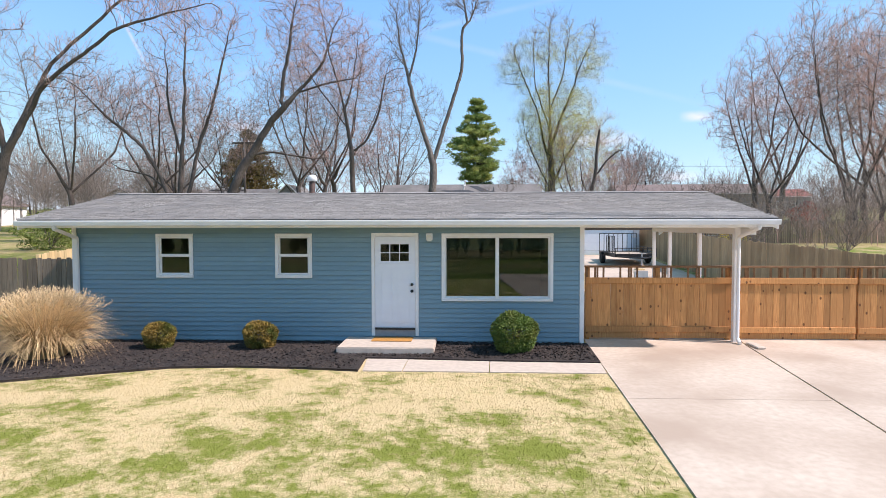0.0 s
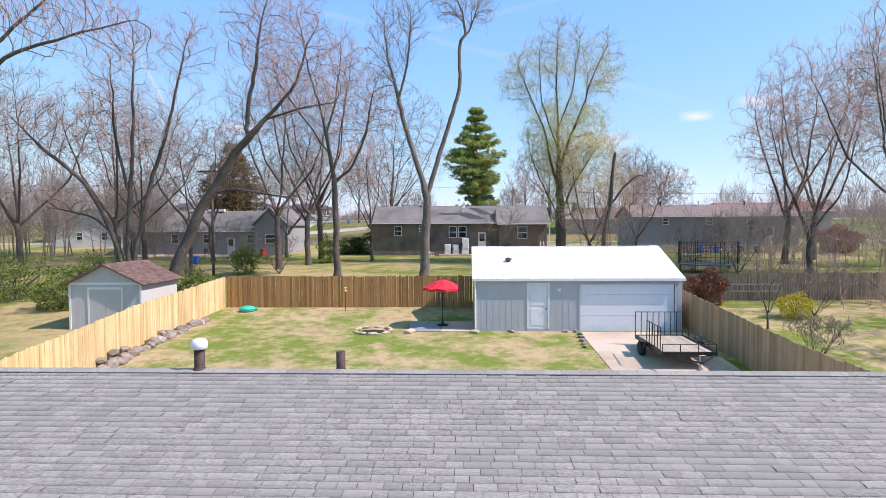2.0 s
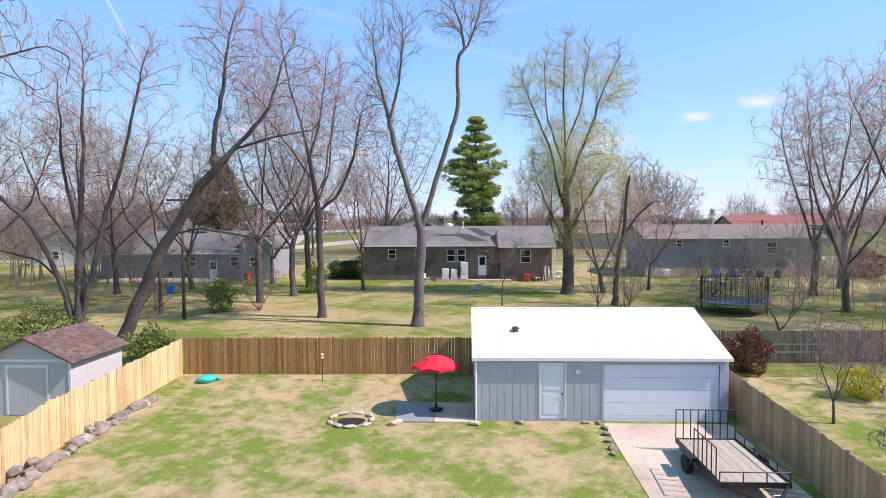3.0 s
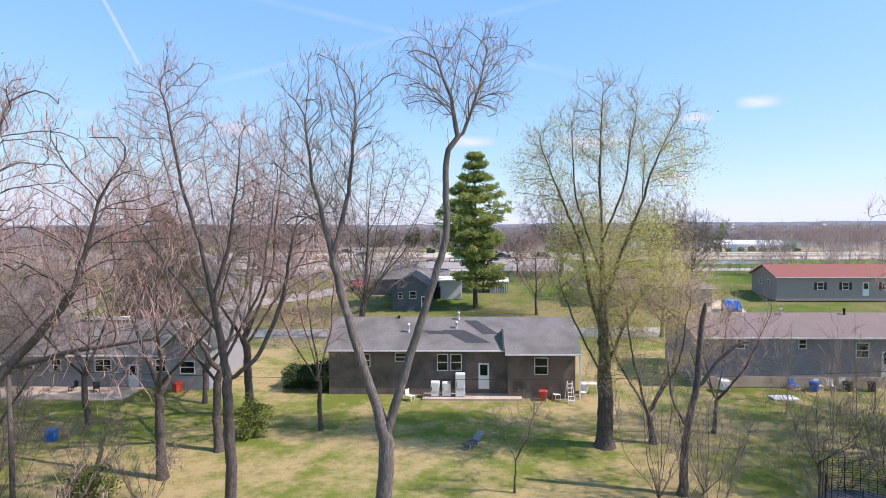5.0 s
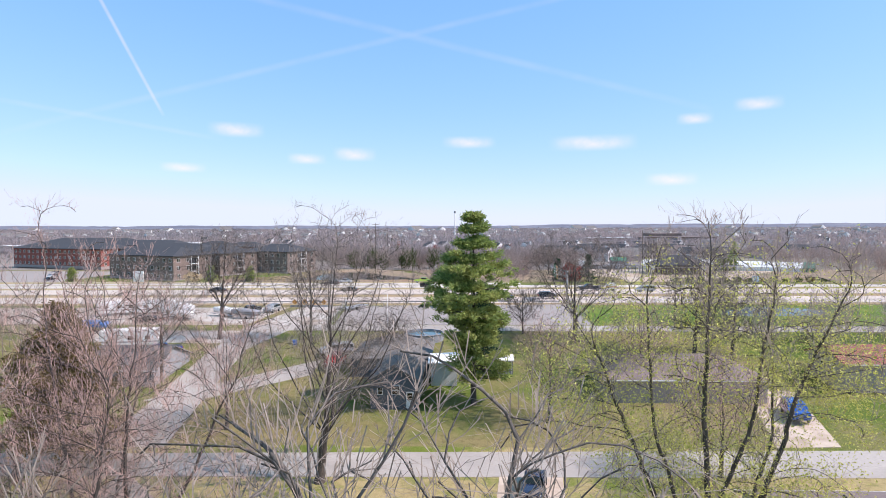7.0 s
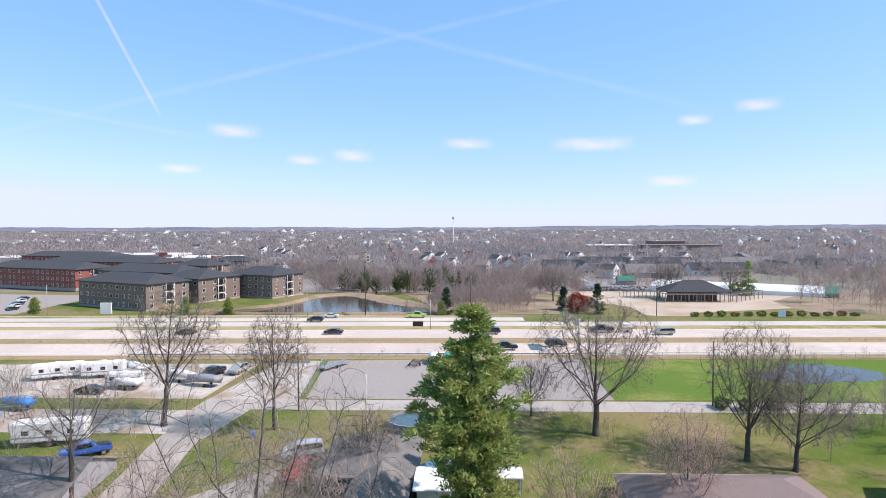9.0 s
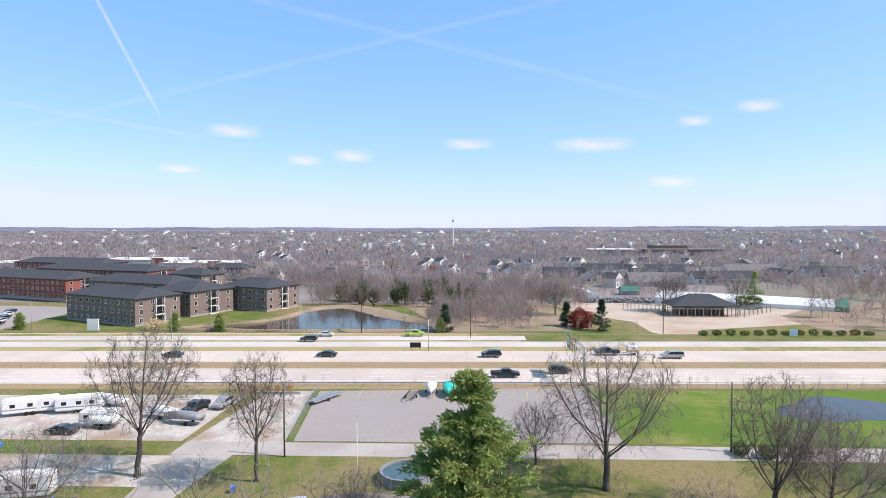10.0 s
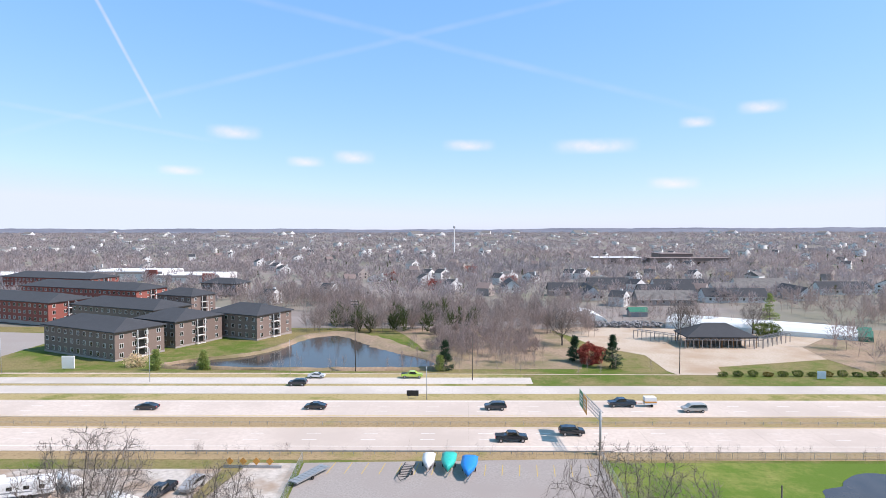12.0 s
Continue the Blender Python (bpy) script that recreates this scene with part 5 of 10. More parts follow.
M["asphalt"] = surface("worn_asphalt", (0.28, 0.25, 0.232), (0.36, 0.325, 0.30), 3, 0.95, 0.2, (0.31, 0.272, 0.25), 0.12)
M["street"] = surface("pale_street", (0.38, 0.345, 0.31), (0.45, 0.41, 0.37), 3, 0.95, 0.15, (0.34, 0.305, 0.275), 0.12)


def window_parts(parent, x, z, w, h, y, shutters=False, face=0):
    """A framed window on a wall plane, proud of it; face turns it to a side wall."""
    o = thing("window", 0, 0, 0, "", "")
    o.parent = parent
    o.matrix_local = pose(x, y, z, 0, 0, face)
    bm = bmesh.new()
    t = 0.07
    for e in ((-w / 2, w / 2, -0.05, 0.02, h - t, h), (-w / 2, w / 2, -0.06, 0.02, 0, t), (-w / 2, -w / 2 + t, -0.05, 0.02, t, h - t), (w / 2 - t, w / 2, -0.05, 0.02, t, h - t), (-w / 2 + t, w / 2 - t, -0.04, 0.02, h / 2 - t / 2, h / 2 + t / 2)):
        box(bm, *e)
    part("window_frame", bm, "white", o)
    box_part("pane", (-w / 2 + t, w / 2 - t, -0.015, 0.01, t, h - t), "glass", o)
    if shutters:
        for s in (-1, 1):
            box_part("shutter", (s * (w / 2 + 0.22) - 0.2, s * (w / 2 + 0.22) + 0.2, -0.05, 0.01, 0, h), "black", o)
    return o


def dwelling(name, x0, x1, y0, y1, eave, ridge, wall, roof, label, windows=(), doors=(), over=0.45, along="x", base=None, hip=0.0):
    """A plain house: walls, two-slope (or hipped) roof with thickness, fascia, windows, doors. along: the ridge's direction."""
    cx, cy = (x0 + x1) / 2, (y0 + y1) / 2
    zb = land(cx, cy) if base is None else base
    h = thing(name, 0, 0, 0, label, "house")
    bm = bmesh.new()
    for e in ((x0, x1, y0, y0 + 0.2, zb - 0.4, eave), (x0, x1, y1 - 0.2, y1, zb - 0.4, eave), (x0, x0 + 0.2, y0 + 0.2, y1 - 0.2, zb - 0.4, eave), (x1 - 0.2, x1, y0 + 0.2, y1 - 0.2, zb - 0.4, eave)):
        box(bm, *e)
    if not hip:
        if along == "x":
            for x in (x0, x1 - 0.2):
                v = [bm.verts.new(p) for p in ((x, y0, eave), (x, y1, eave), (x, cy, ridge - 0.1), (x + 0.2, y0, eave), (x + 0.2, y1, eave), (x + 0.2, cy, ridge - 0.1))]
                for f in ((0, 1, 2), (5, 4, 3), (0, 2, 5, 3), (1, 4, 5, 2)):
                    bm.faces.new([v[i] for i in f])
        else:
            for y in (y0, y1 - 0.2):
                v = [bm.verts.new(p) for p in ((x0, y, eave), (x1, y, eave), (cx, y, ridge - 0.1), (x0, y + 0.2, eave), (x1, y + 0.2, eave), (cx, y + 0.2, ridge - 0.1))]
                for f in ((0, 1, 2), (5, 4, 3), (0, 2, 5, 3), (1, 4, 5, 2)):
                    bm.faces.new([v[i] for i in f])
    part("wall", bm, wall, h)
    bm = bmesh.new()
    a0, a1, b0, b1 = x0 - over, x1 + over, y0 - over, y1 + over
    half = (y1 - y0) / 2 if along == "x" else (x1 - x0) / 2
    ez = eave - over * (ridge - eave) / half
    if along == "x":
        r0, r1 = (a0 + hip, cy), (a1 - hip, cy)
    else:
        r0, r1 = (cx, b0 + hip), (cx, b1 - hip)
    low = [(a0, b0), (a1, b0), (a1, b1), (a0, b1)]
    for dz in (0.0, -0.16):
        v = [bm.verts.new((x, y, ez + dz)) for x, y in low] + [bm.verts.new((*p, ridge + dz)) for p in (r0, r1)]
        if along == "x":
            fs = ((0, 1, 5, 4), (2, 3, 4, 5), (1, 2, 5), (3, 0, 4)) if hip else ((0, 1, 5, 4), (2, 3, 4, 5))
        else:
            fs = ((1, 2, 5, 4), (3, 0, 4, 5), (0, 1, 4), (2, 3, 5)) if hip else ((1, 2, 5, 4), (3, 0, 4, 5))
        for f in fs:
            bm.faces.new([v[i] for i in f] if dz == 0 else [v[i] for i in f][::-1])
        if dz == 0:
            top = v
    for i in range(4):
        j = (i + 1) % 4
        gable = not hip and ((along == "x" and i in (1, 3)) or (along == "y" and i in (0, 2)))
        if not gable:
            bm.faces.new((top[i], v[i], v[j], top[j]))
        else:
            k = (5 if i in (1, 2) else 4)
            bm.faces.new((top[i], v[i], v[k], top[k]))
            bm.faces.new((top[k], v[k], v[j], top[j]))
    part("roof", bm, roof, h)
    if along == "x":
        for y, s in ((b0, -1), (b1, 1)):
            box_part("gutter", (a0, a1, min(y, y + s * 0.1), max(y, y + s * 0.1), ez - 0.15, ez - 0.02), "white", h)
    for (wx, wz, ww, wh, *sh) in windows:
        window_parts(h, wx, wz, ww, wh, y0, bool(sh))
    for (dx, dz, dw, dh) in doors:
        d = box_part("door", (dx - dw / 2, dx + dw / 2, y0 - 0.06, y0 + 0.02, dz, dz + dh), "white", h)
        box_part("pane", (dx - dw / 2 + 0.15, dx + dw / 2 - 0.15, y0 - 0.07, y0 - 0.055, dz + dh * 0.52, dz + dh - 0.15), "glass", d)
    return h


def stack(parent, x, y, z, r, h, material="white"):
    bm = bmesh.new()
    lathe(bm, [(r * 1.5, -0.1), (r, 0.05), (r, h * 0.7), (r * 1.5, h * 0.72), (r * 1.5, h * 0.9), (r * 0.3, h)], (x, y, z), 10)
    part("roof_pipe", bm, material, parent, smooth=True)


brick_house = dwelling("brick_house", -9.9, 12.0, 68.7, 77.3, 6.35, 8.35, "brown_wall", "roof_grey", "low brown brick house with a worn grey roof", [(-6.6, 4.5, 0.9, 1.2), (-3.4, 5.0, 1.1, 0.8), (0.3, 4.2, 1.0, 1.5), (1.5, 4.2, 1.0, 1.5)], [(3.95, 2.6, 0.95, 2.3)])
for px_, py_, h_, m_ in ((1.7, 72.6, 0.8, "white"), (1.5, 71.3, 0.7, "white"), (-2.9, 70.7, 0.9, "white"), (-4.0, 72.8, 0.3, "black")):
    stack(brick_house, px_, py_, np.interp(py_, (68.7, 73.0), (6.35, 8.35)) - 0.05, 0.09, h_, m_)
# the rear wing under its own flatter roof
bm = bmesh.new()
for e in ((6.0, 11.8, 67.8, 68.0, 1.6, 6.12), (6.0, 6.2, 68.0, 68.69, 1.6, 6.12), (11.6, 11.8, 68.0, 68.69, 1.6, 6.12)):
    box(bm, *e)
part("wing_wall", bm, "brown_wall", brick_house)
window_parts(brick_house, 8.9, 4.1, 1.2, 1.5, 67.8)
bm = bmesh.new()
prism(bm, [(67.35, 6.02), (70.9, 7.40), (70.9, 7.20), (67.35, 5.86)], 5.75, 12.3)
bmesh.ops.transform(bm, matrix=Matrix(((0, 1, 0, 0), (1, 0, 0, 0), (0, 0, 1, 0), (0, 0, 0, 1))), verts=bm.verts[:])
part("wing_roof", bm, "roof_grey", brick_house)
# Upright face at the roof step; charcoal colour stands in for its shade.
bm = bmesh.new()
prism(bm, [(67.9, 6.1), (68.4, 6.1), (70.9, 7.38), (69.9, 7.75)], 5.6, 5.74)
bmesh.ops.transform(bm, matrix=Matrix(((0, 1, 0, 0), (1, 0, 0, 0), (0, 0, 1, 0), (0, 0, 0, 1))), verts=bm.verts[:])
part("roof_cheek", bm, "roof_dark", brick_house)
box_part("gutter", (5.75, 12.3, 67.25, 67.35, 5.86, 6.0), "white", brick_house)
box_part("post", (12.1, 12.25, 67.4, 67.55, 1.8, 5.86), "white", brick_house)
patches = bmesh.new()
for pts in ([(0.2, 71.0), (2.2, 71.0), (4.6, 69.2), (2.4, 69.2)], [(2.2, 72.4), (3.4, 72.4), (5.4, 70.4), (3.9, 70.4)], [(-1.8, 70.9), (0.4, 70.9), (1.0, 70.4), (-0.9, 70.4)]):
    patches.faces.new([patches.verts.new((x, y, np.interp(y, (68.7, 73.0), (6.35, 8.35)) + 0.02)) for x, y in pts])
part("roof_patch", patches, "roof_dark", brick_house)
blue_house = dwelling("bluegrey_house", 23.5, 44.0, 71.2, 80.0, 7.0, 8.4, "bluegrey_wall", "roof_brown", "long blue-grey house with a brown shingle roof", [(27.4, 5.7, 0.75, 0.9), (32.9, 5.7, 0.75, 0.9), (38.2, 4.9, 1.2, 1.4)], [(40.4, 3.2, 1.0, 2.3)], base=2.4)
box_part("foundation", (23.45, 44.05, 71.1, 71.19, 2.2, 3.15), "concrete", blue_house)
for x in (28.0, 33.0, 39.0):
    stack(blue_house, x, 75.2, 8.3, 0.1, 0.6, "black" if x != 33 else "white")
left_house = dwelling("grey_house", -42.5, -23.0, 70.2, 79.0, 5.5, 7.9, "grey_wall", "roof_grey", "long grey house with a pale grey roof", [(-36, 3.6, 1.0, 1.2), (-31.5, 3.6, 1.6, 1.2), (-26, 3.6, 1.0, 1.2)], [(-28.6, 2.2, 0.95, 2.1)])
for x in (-36.0, -33.2):
    box_part("skylight", (x, x + 2.2, 74.0, 74.5, 7.85, 8.15), "white", left_house)
porch = dwelling("porch_gable", -25.2, -21.2, 69.6, 79.0, 6.3, 8.3, "grey_wall", "roof_grey", "white-trimmed gabled porch at the end of the grey house", [(-23.2, 3.6, 1.4, 1.2)], along="y", over=0.3)
for s_ in (-1, 1):
    bm = bmesh.new()
    rod(bm, (-23.2, 69.27, 8.28), (-23.2 + s_ * 2.35, 69.27, 6.1), 0.10, sides=4)
    part("barge_board", bm, "white", porch)
dwelling("white_cottage", -62, -50, 84, 93, 5.8, 8.8, "white_wall", "roof_grey", "white gabled house among bare trees", [(-58, 3.8, 1.0, 1.2), (-54, 3.8, 1.0, 1.2)], along="y")
dwelling("white_cottage", -84, -72, 74, 84, 6.0, 9.0, "white_wall", "roof_brown", "white gabled house behind the yards", [(-80, 3.8, 1.0, 1.2)], along="y")
red_house = dwelling("red_roofed_house", 53.2, 74.2, 115.8, 124.3, 8.6, 10.2, "tan_wall", "roof_red", "grey-tan house with a red roof and black shutters", [(60.2, 6.3, 1.1, 1.2, 1), (64.2, 6.3, 1.1, 1.2, 1), (70.5, 6.3, 1.1, 1.2, 1)], [(67.4, 5.3, 1.0, 2.2)], base=4.9)
for y in (118.5, 121):
    window_parts(red_house, 53.2, 6.8, 0.7, 1.0, y, face=-90)
M["slate_wall"] = surface("slate_siding", (0.075, 0.095, 0.115), (0.11, 0.135, 0.16), 6, 0.8, 0.1, (0.09, 0.11, 0.13), 0.5, stretch=(0.5, 0.5, 6))
dwelling("dark_house", -9.2, -3.2, 109.6, 121.0, 7.7, 9.5, "slate_wall", "roof_grey", "dark slate-blue gabled house under bare branches", [(-6.0, 5.6, 1.1, 1.2), (-8.0, 5.6, 0.7, 1.0)], [(-4.2, 3.9, 0.95, 2.1)], along="y", base=3.9)
dwelling("back_wing", -13.8, -2.6, 121.2, 133.0, 7.9, 9.8, "slate_wall", "roof_grey", "low back wing of the dark house with a grey hipped roof", along="y", base=5.0, hip=3.5)
dwelling("white_carport", -2.0, 1.6, 118.0, 123.5, 7.9, 8.2, "white_wall", "metal_white", "white flat-roofed carport beside the dark house", base=4.4)
tin = dwelling("tin_shed", 6.6, 9.8, 122.8, 125.6, 7.2, 7.7, "bluegrey_wall", "metal_white", "small blue-grey striped metal shed on the lawn", base=5.0, over=0.15)
for k in range(8):
    box_part("rib", (6.75 + 0.4 * k, 6.83 + 0.4 * k, 122.74, 122.79, 5.0, 7.1), "white", tin)
pool = thing("swimming_pool", -4.5, 141.2, land(-4.5, 141.2) - 0.05, "round above-ground pool with pale walls and dark water", "pool")
bm = bmesh.new()
lathe(bm, [(3.4, -0.3), (3.45, 1.25), (3.6, 1.3), (3.6, 1.36), (3.3, 1.36), (3.3, 1.0)], sides=40)
part("wall", bm, "bluegrey_wall", pool, smooth=False)
bm = bmesh.new()
lathe(bm, [(3.28, 0.9), (3.28, 1.08)], sides=40)
part("water", bm, surface("pool_water", (0.06, 0.10, 0.11), (0.09, 0.14, 0.15), 0.8, 0.08, 0.02), pool)
for k in range(12):
    bm = bmesh.new()
    a_ = k * math.pi / 6
    rod(bm, (3.5 * math.cos(a_), 3.5 * math.sin(a_), -0.2), (3.5 * math.cos(a_), 3.5 * math.sin(a_), 1.34), 0.06, sides=4)
    part("post", bm, "white", pool)
dwelling("brown_house", 21.0, 41.5, 112.5, 124.0, 7.2, 9.2, "tan_wall", "roof_brown", "low house with a pinkish-brown hipped roof", hip=5.0, base=4.3)
dwelling("grey_roofed_house", -58, -41, 117, 128, 7.0, 9.2, "grey_wall", "roof_grey", "grey roofed house with white gutters beside parked boats", base=4.3)
dwelling("ranch_house", -75, -58, 100, 111, 6.6, 8.8, "tan_wall", "roof_grey", "tan ranch house beyond the street", base=3.4)

# lawns' patio and appliances behind the brick house
slab("patio", [(-1.4, 67.0), (7.2, 67.0), (7.2, 68.65), (-1.4, 68.65)], 0.2, "concrete", None, 0.18)
tagged(bpy.data.objects["patio"], "pale concrete patio behind the brick house", "patio", kind="structure")


def appliance(name, x, y, w, d, h, label, category, material="white"):
    o = thing(name, x, y, land(x, y) + 0.18, label, category)
    bm = bmesh.new()
    box(bm, 0, w, 0, d, 0.05, h)
    soften(bm, 0.03, 2)
    part("body", bm, material, o)
    box_part("door", (0.03, w - 0.03, -0.04, -0.002, h * 0.4, h - 0.04), material, o, bevel=0.015)
    box_part("handle", (0.06, 0.1, -0.09, -0.041, h * 0.45, h * 0.7), "black", o)


appliance("refrigerator", 1.45, 67.4, 0.85, 0.8, 2.0, "old white refrigerator standing on the patio", "refrigerator")
appliance("washing_machine", -0.7, 67.5, 0.75, 0.75, 1.25, "white washing machine standing on the patio", "washing machine")
appliance("clothes_dryer", 0.3, 67.5, 0.75, 0.75, 1.2, "white clothes dryer standing on the patio", "dryer")


def patio_chair(x, y, turn, material, label):
    c = thing("garden_chair", x, y, land(x, y) + 0.0, label, "chair", turn=turn)
    bm = bmesh.new()
    box(bm, -0.27, 0.27, -0.27, 0.27, 0.42, 0.45)
    soften(bm, 0.01, 1)
    part("seat", bm, material, c)
    bm = bmesh.new()
    box(bm, -0.27, 0.27, 0.25, 0.29, 0.46, 1.0, Matrix.Rotation(-0.15, 4, "X"))
    part("backrest", bm, material, c)
    for sx in (-0.24, 0.24):
        for sy in (-0.24, 0.24):
            bm = bmesh.new()
            rod(bm, (sx, sy, 0), (sx, sy, 0.42), 0.02)
            part("leg", bm, material, c)


patio_chair(10.2, 67.6, 20, "white", "white garden chair beside the brick house")
patio_chair(12.6, 68.2, -30, "white", "white garden chair by the house corner")
patio_chair(-2.4, 67.0, 60, "white", "white folding chair on the lawn")
M["red_plastic"] = surface("red_plastic", (0.5, 0.05, 0.03), (0.6, 0.08, 0.05), 4, 0.4, 0)
M["blue_plastic"] = surface("blue_plastic", (0.02, 0.13, 0.5), (0.03, 0.18, 0.6), 4, 0.4, 0)

slab("patio_slab", [(-41.0, 66.4), (-27.6, 66.4), (-27.6, 70.1), (-41.0, 70.1)], 0.2, "concrete", None, 0.10)
tagged(bpy.data.objects["patio_slab"], "pale concrete patio behind the grey house", "patio", kind="structure")
patio_chair(31.9, 70.6, 15, "blue_plastic", "bright blue garden chair against the blue-grey house")
for x_, turn_ in ((34.0, 8), (35.1, -12), (36.3, 4)):
    patio_chair(x_, 70.5, turn_, "white", "pale garden chair against the blue-grey house")
patio_chair(-31.2, 68.6, 30, "black", "dark garden chair on the concrete patio")
patio_chair(-33.6, 68.9, -20, "black", "dark garden chair on the concrete patio")
appliance("cooling_unit", 25.0, 69.6, 0.9, 0.9, 0.9, "pale grey outdoor cooling unit beside the blue-grey house", "cooling unit")


def garden_table(x, y, label):
    t = thing("garden_table", x, y, land(x, y), label, "table")
    box_part("tabletop", (-0.75, 0.75, -0.45, 0.45, 0.86, 0.90), "white", t, bevel=0.01)
    for sx in (-0.68, 0.68):
        for sy in (-0.38, 0.38):
            bm = bmesh.new()
            rod(bm, (sx, sy, 0), (sx, sy, 0.86), 0.03)
            part("leg", bm, "white", t)


garden_table(13.4, 69.4, "white garden table beside the brick house")


def step_ladder(x, y, label):
    t = thing("step_ladder", x, y, land(x, y), label, "ladder", turn=12)
    for sx in (-0.28, 0.28):
        for y0, y1 in ((-0.45, -0.02), (0.45, 0.02)):
            bm = bmesh.new()
            rod(bm, (sx, y0, 0), (sx * 0.75, y1, 1.8), 0.03, sides=6)
            part("rail", bm, "white", t)
    for k in range(5):
        f = (k + 0.7) / 5.4
        box_part("step", (-0.27 + 0.07 * f, 0.27 - 0.07 * f, -0.45 + 0.43 * f - 0.06, -0.45 + 0.43 * f + 0.06, 1.8 * f - 0.015, 1.8 * f + 0.015), "white", t)


step_ladder(11.2, 66.9, "white step ladder standing by the porch")


def lounger(x, y, turn):
    c = thing("sun_lounger", x, y, land(x, y), "folding sun lounger with dark fabric on the grass", "lounger", turn=turn)
    bm = bmesh.new()
    box(bm, -0.3, 0.3, -0.95, 0.25, 0.32, 0.36)
    part("seat", bm, surface("navy_fabric", (0.04, 0.045, 0.08), (0.07, 0.075, 0.11), 10, 0.8), c)
    bm = bmesh.new()
    box(bm, -0.3, 0.3, 0, 0.8, 0, 0.04, pose(0, 0.25, 0.34, 42))
    part("backrest", bm, "bluegrey_wall", c)
    for yy in (-0.8, 0.1):
        bm = bmesh.new()
        for p, q in (((-0.3, yy, 0), (-0.3, yy + 0.1, 0.33)), ((0.3, yy, 0), (0.3, yy + 0.1, 0.33)), ((-0.3, yy, 0.02), (0.3, yy, 0.02))):
            rod(bm, p, q, 0.02)
        part("leg_frame", bm, "white", c)


lounger(2.9, 57.2, -40)

# street, drives
road = thing("street", 0, 0, 0, "pale worn concrete street with grass verges", "road", kind="structure")
for a, b in zip(range(-100, 131, 10), range(-90, 141, 10)):
    f = lambda x: 0.035 * x
    slab("slab", [(a + 0.02, 91.2 + f(a) * 0.6), (b - 0.02, 91.2 + f(b) * 0.6), (b - 0.02, 97.4 + f(b)), (a + 0.02, 97.4 + f(a))], 0.15, "street", road, 0.03)
for c in ([(-37.5, 98), (-30, 98), (-32.5, 116), (-39, 116)], [(-39, 116.02), (-32.5, 116.02), (-34, 134), (-40, 134)], [(-40, 134.02), (-34, 134.02), (-31, 148), (-40, 148)]):
    slab("slab", c, 0.15, "street", road, 0.03)
slab("drive", [(36, 99.4), (43, 99.8), (47, 116.5), (41, 118)], 0.12, "concrete", road, 0.035)
slab("drive", [(5.0, 82.0), (11.0, 82.0), (12.0, 91.4), (6.0, 91.4)], 0.12, "concrete", road, 0.035)
slab("drive", [(-40, 112), (-33, 112), (-20, 122), (-20, 129)], 0.12, "street", road, 0.025)

# ---- vehicles
PAINT = {}


def paint(c):
    if c not in PAINT:
        PAINT[c] = surface("car_paint", c, tuple(v * 1.08 for v in c), 2, 0.25, 0, spec=0.6)
        PAINT[c].node_tree.nodes["Principled BSDF"].inputs["Coat Weight"].default_value = 0.6
    return PAINT[c]


M["tyre"] = surface("tyre", (0.012, 0.012, 0.012), (0.022, 0.022, 0.022), 10, 0.85, 0.1)
M["rim"] = surface("rim", (0.35, 0.35, 0.36), (0.42, 0.42, 0.43), 5, 0.35, 0, metal=0.7)
M["lens_red"] = surface("tail_lamp", (0.35, 0.01, 0.01), (0.45, 0.02, 0.02), 5, 0.3, 0)
M["lens"] = surface("head_lamp", (0.6, 0.6, 0.6), (0.7, 0.7, 0.7), 5, 0.2, 0)
PROFILE = {
    "sedan": (4.7, 1.82, [(0, 0.35), (0, 0.75), (0.15, 0.90), (1.0, 1.0), (1.75, 1.42), (2.9, 1.45), (3.75, 1.05), (4.55, 0.92), (4.7, 0.6), (4.65, 0.32)], [(1.12, 1.02), (1.78, 1.36), (2.88, 1.39), (3.6, 1.06)]),
    "suv": (4.75, 1.92, [(0, 0.42), (0, 0.95), (0.12, 1.08), (1.0, 1.15), (1.65, 1.68), (3.2, 1.74), (4.35, 1.66), (4.7, 1.1), (4.75, 0.5)], [(1.15, 1.17), (1.7, 1.60), (3.2, 1.66), (4.2, 1.58), (4.4, 1.18)]),
    "pickup": (5.9, 2.0, [(0, 0.5), (0, 1.0), (0.15, 1.12), (1.45, 1.2), (2.05, 1.82), (3.6, 1.86), (3.85, 1.25), (5.85, 1.22), (5.9, 0.55)], [(1.6, 1.22), (2.12, 1.74), (3.5, 1.78), (3.68, 1.26)]),
    "van": (5.0, 1.95, [(0, 0.42), (0, 0.85), (0.2, 1.0), (0.9, 1.1), (1.6, 1.72), (4.2, 1.78), (4.9, 1.65), (5.0, 1.0), (5.0, 0.45)], [(1.05, 1.13), (1.65, 1.63), (4.2, 1.69), (4.75, 1.58), (4.85, 1.15)]),
}


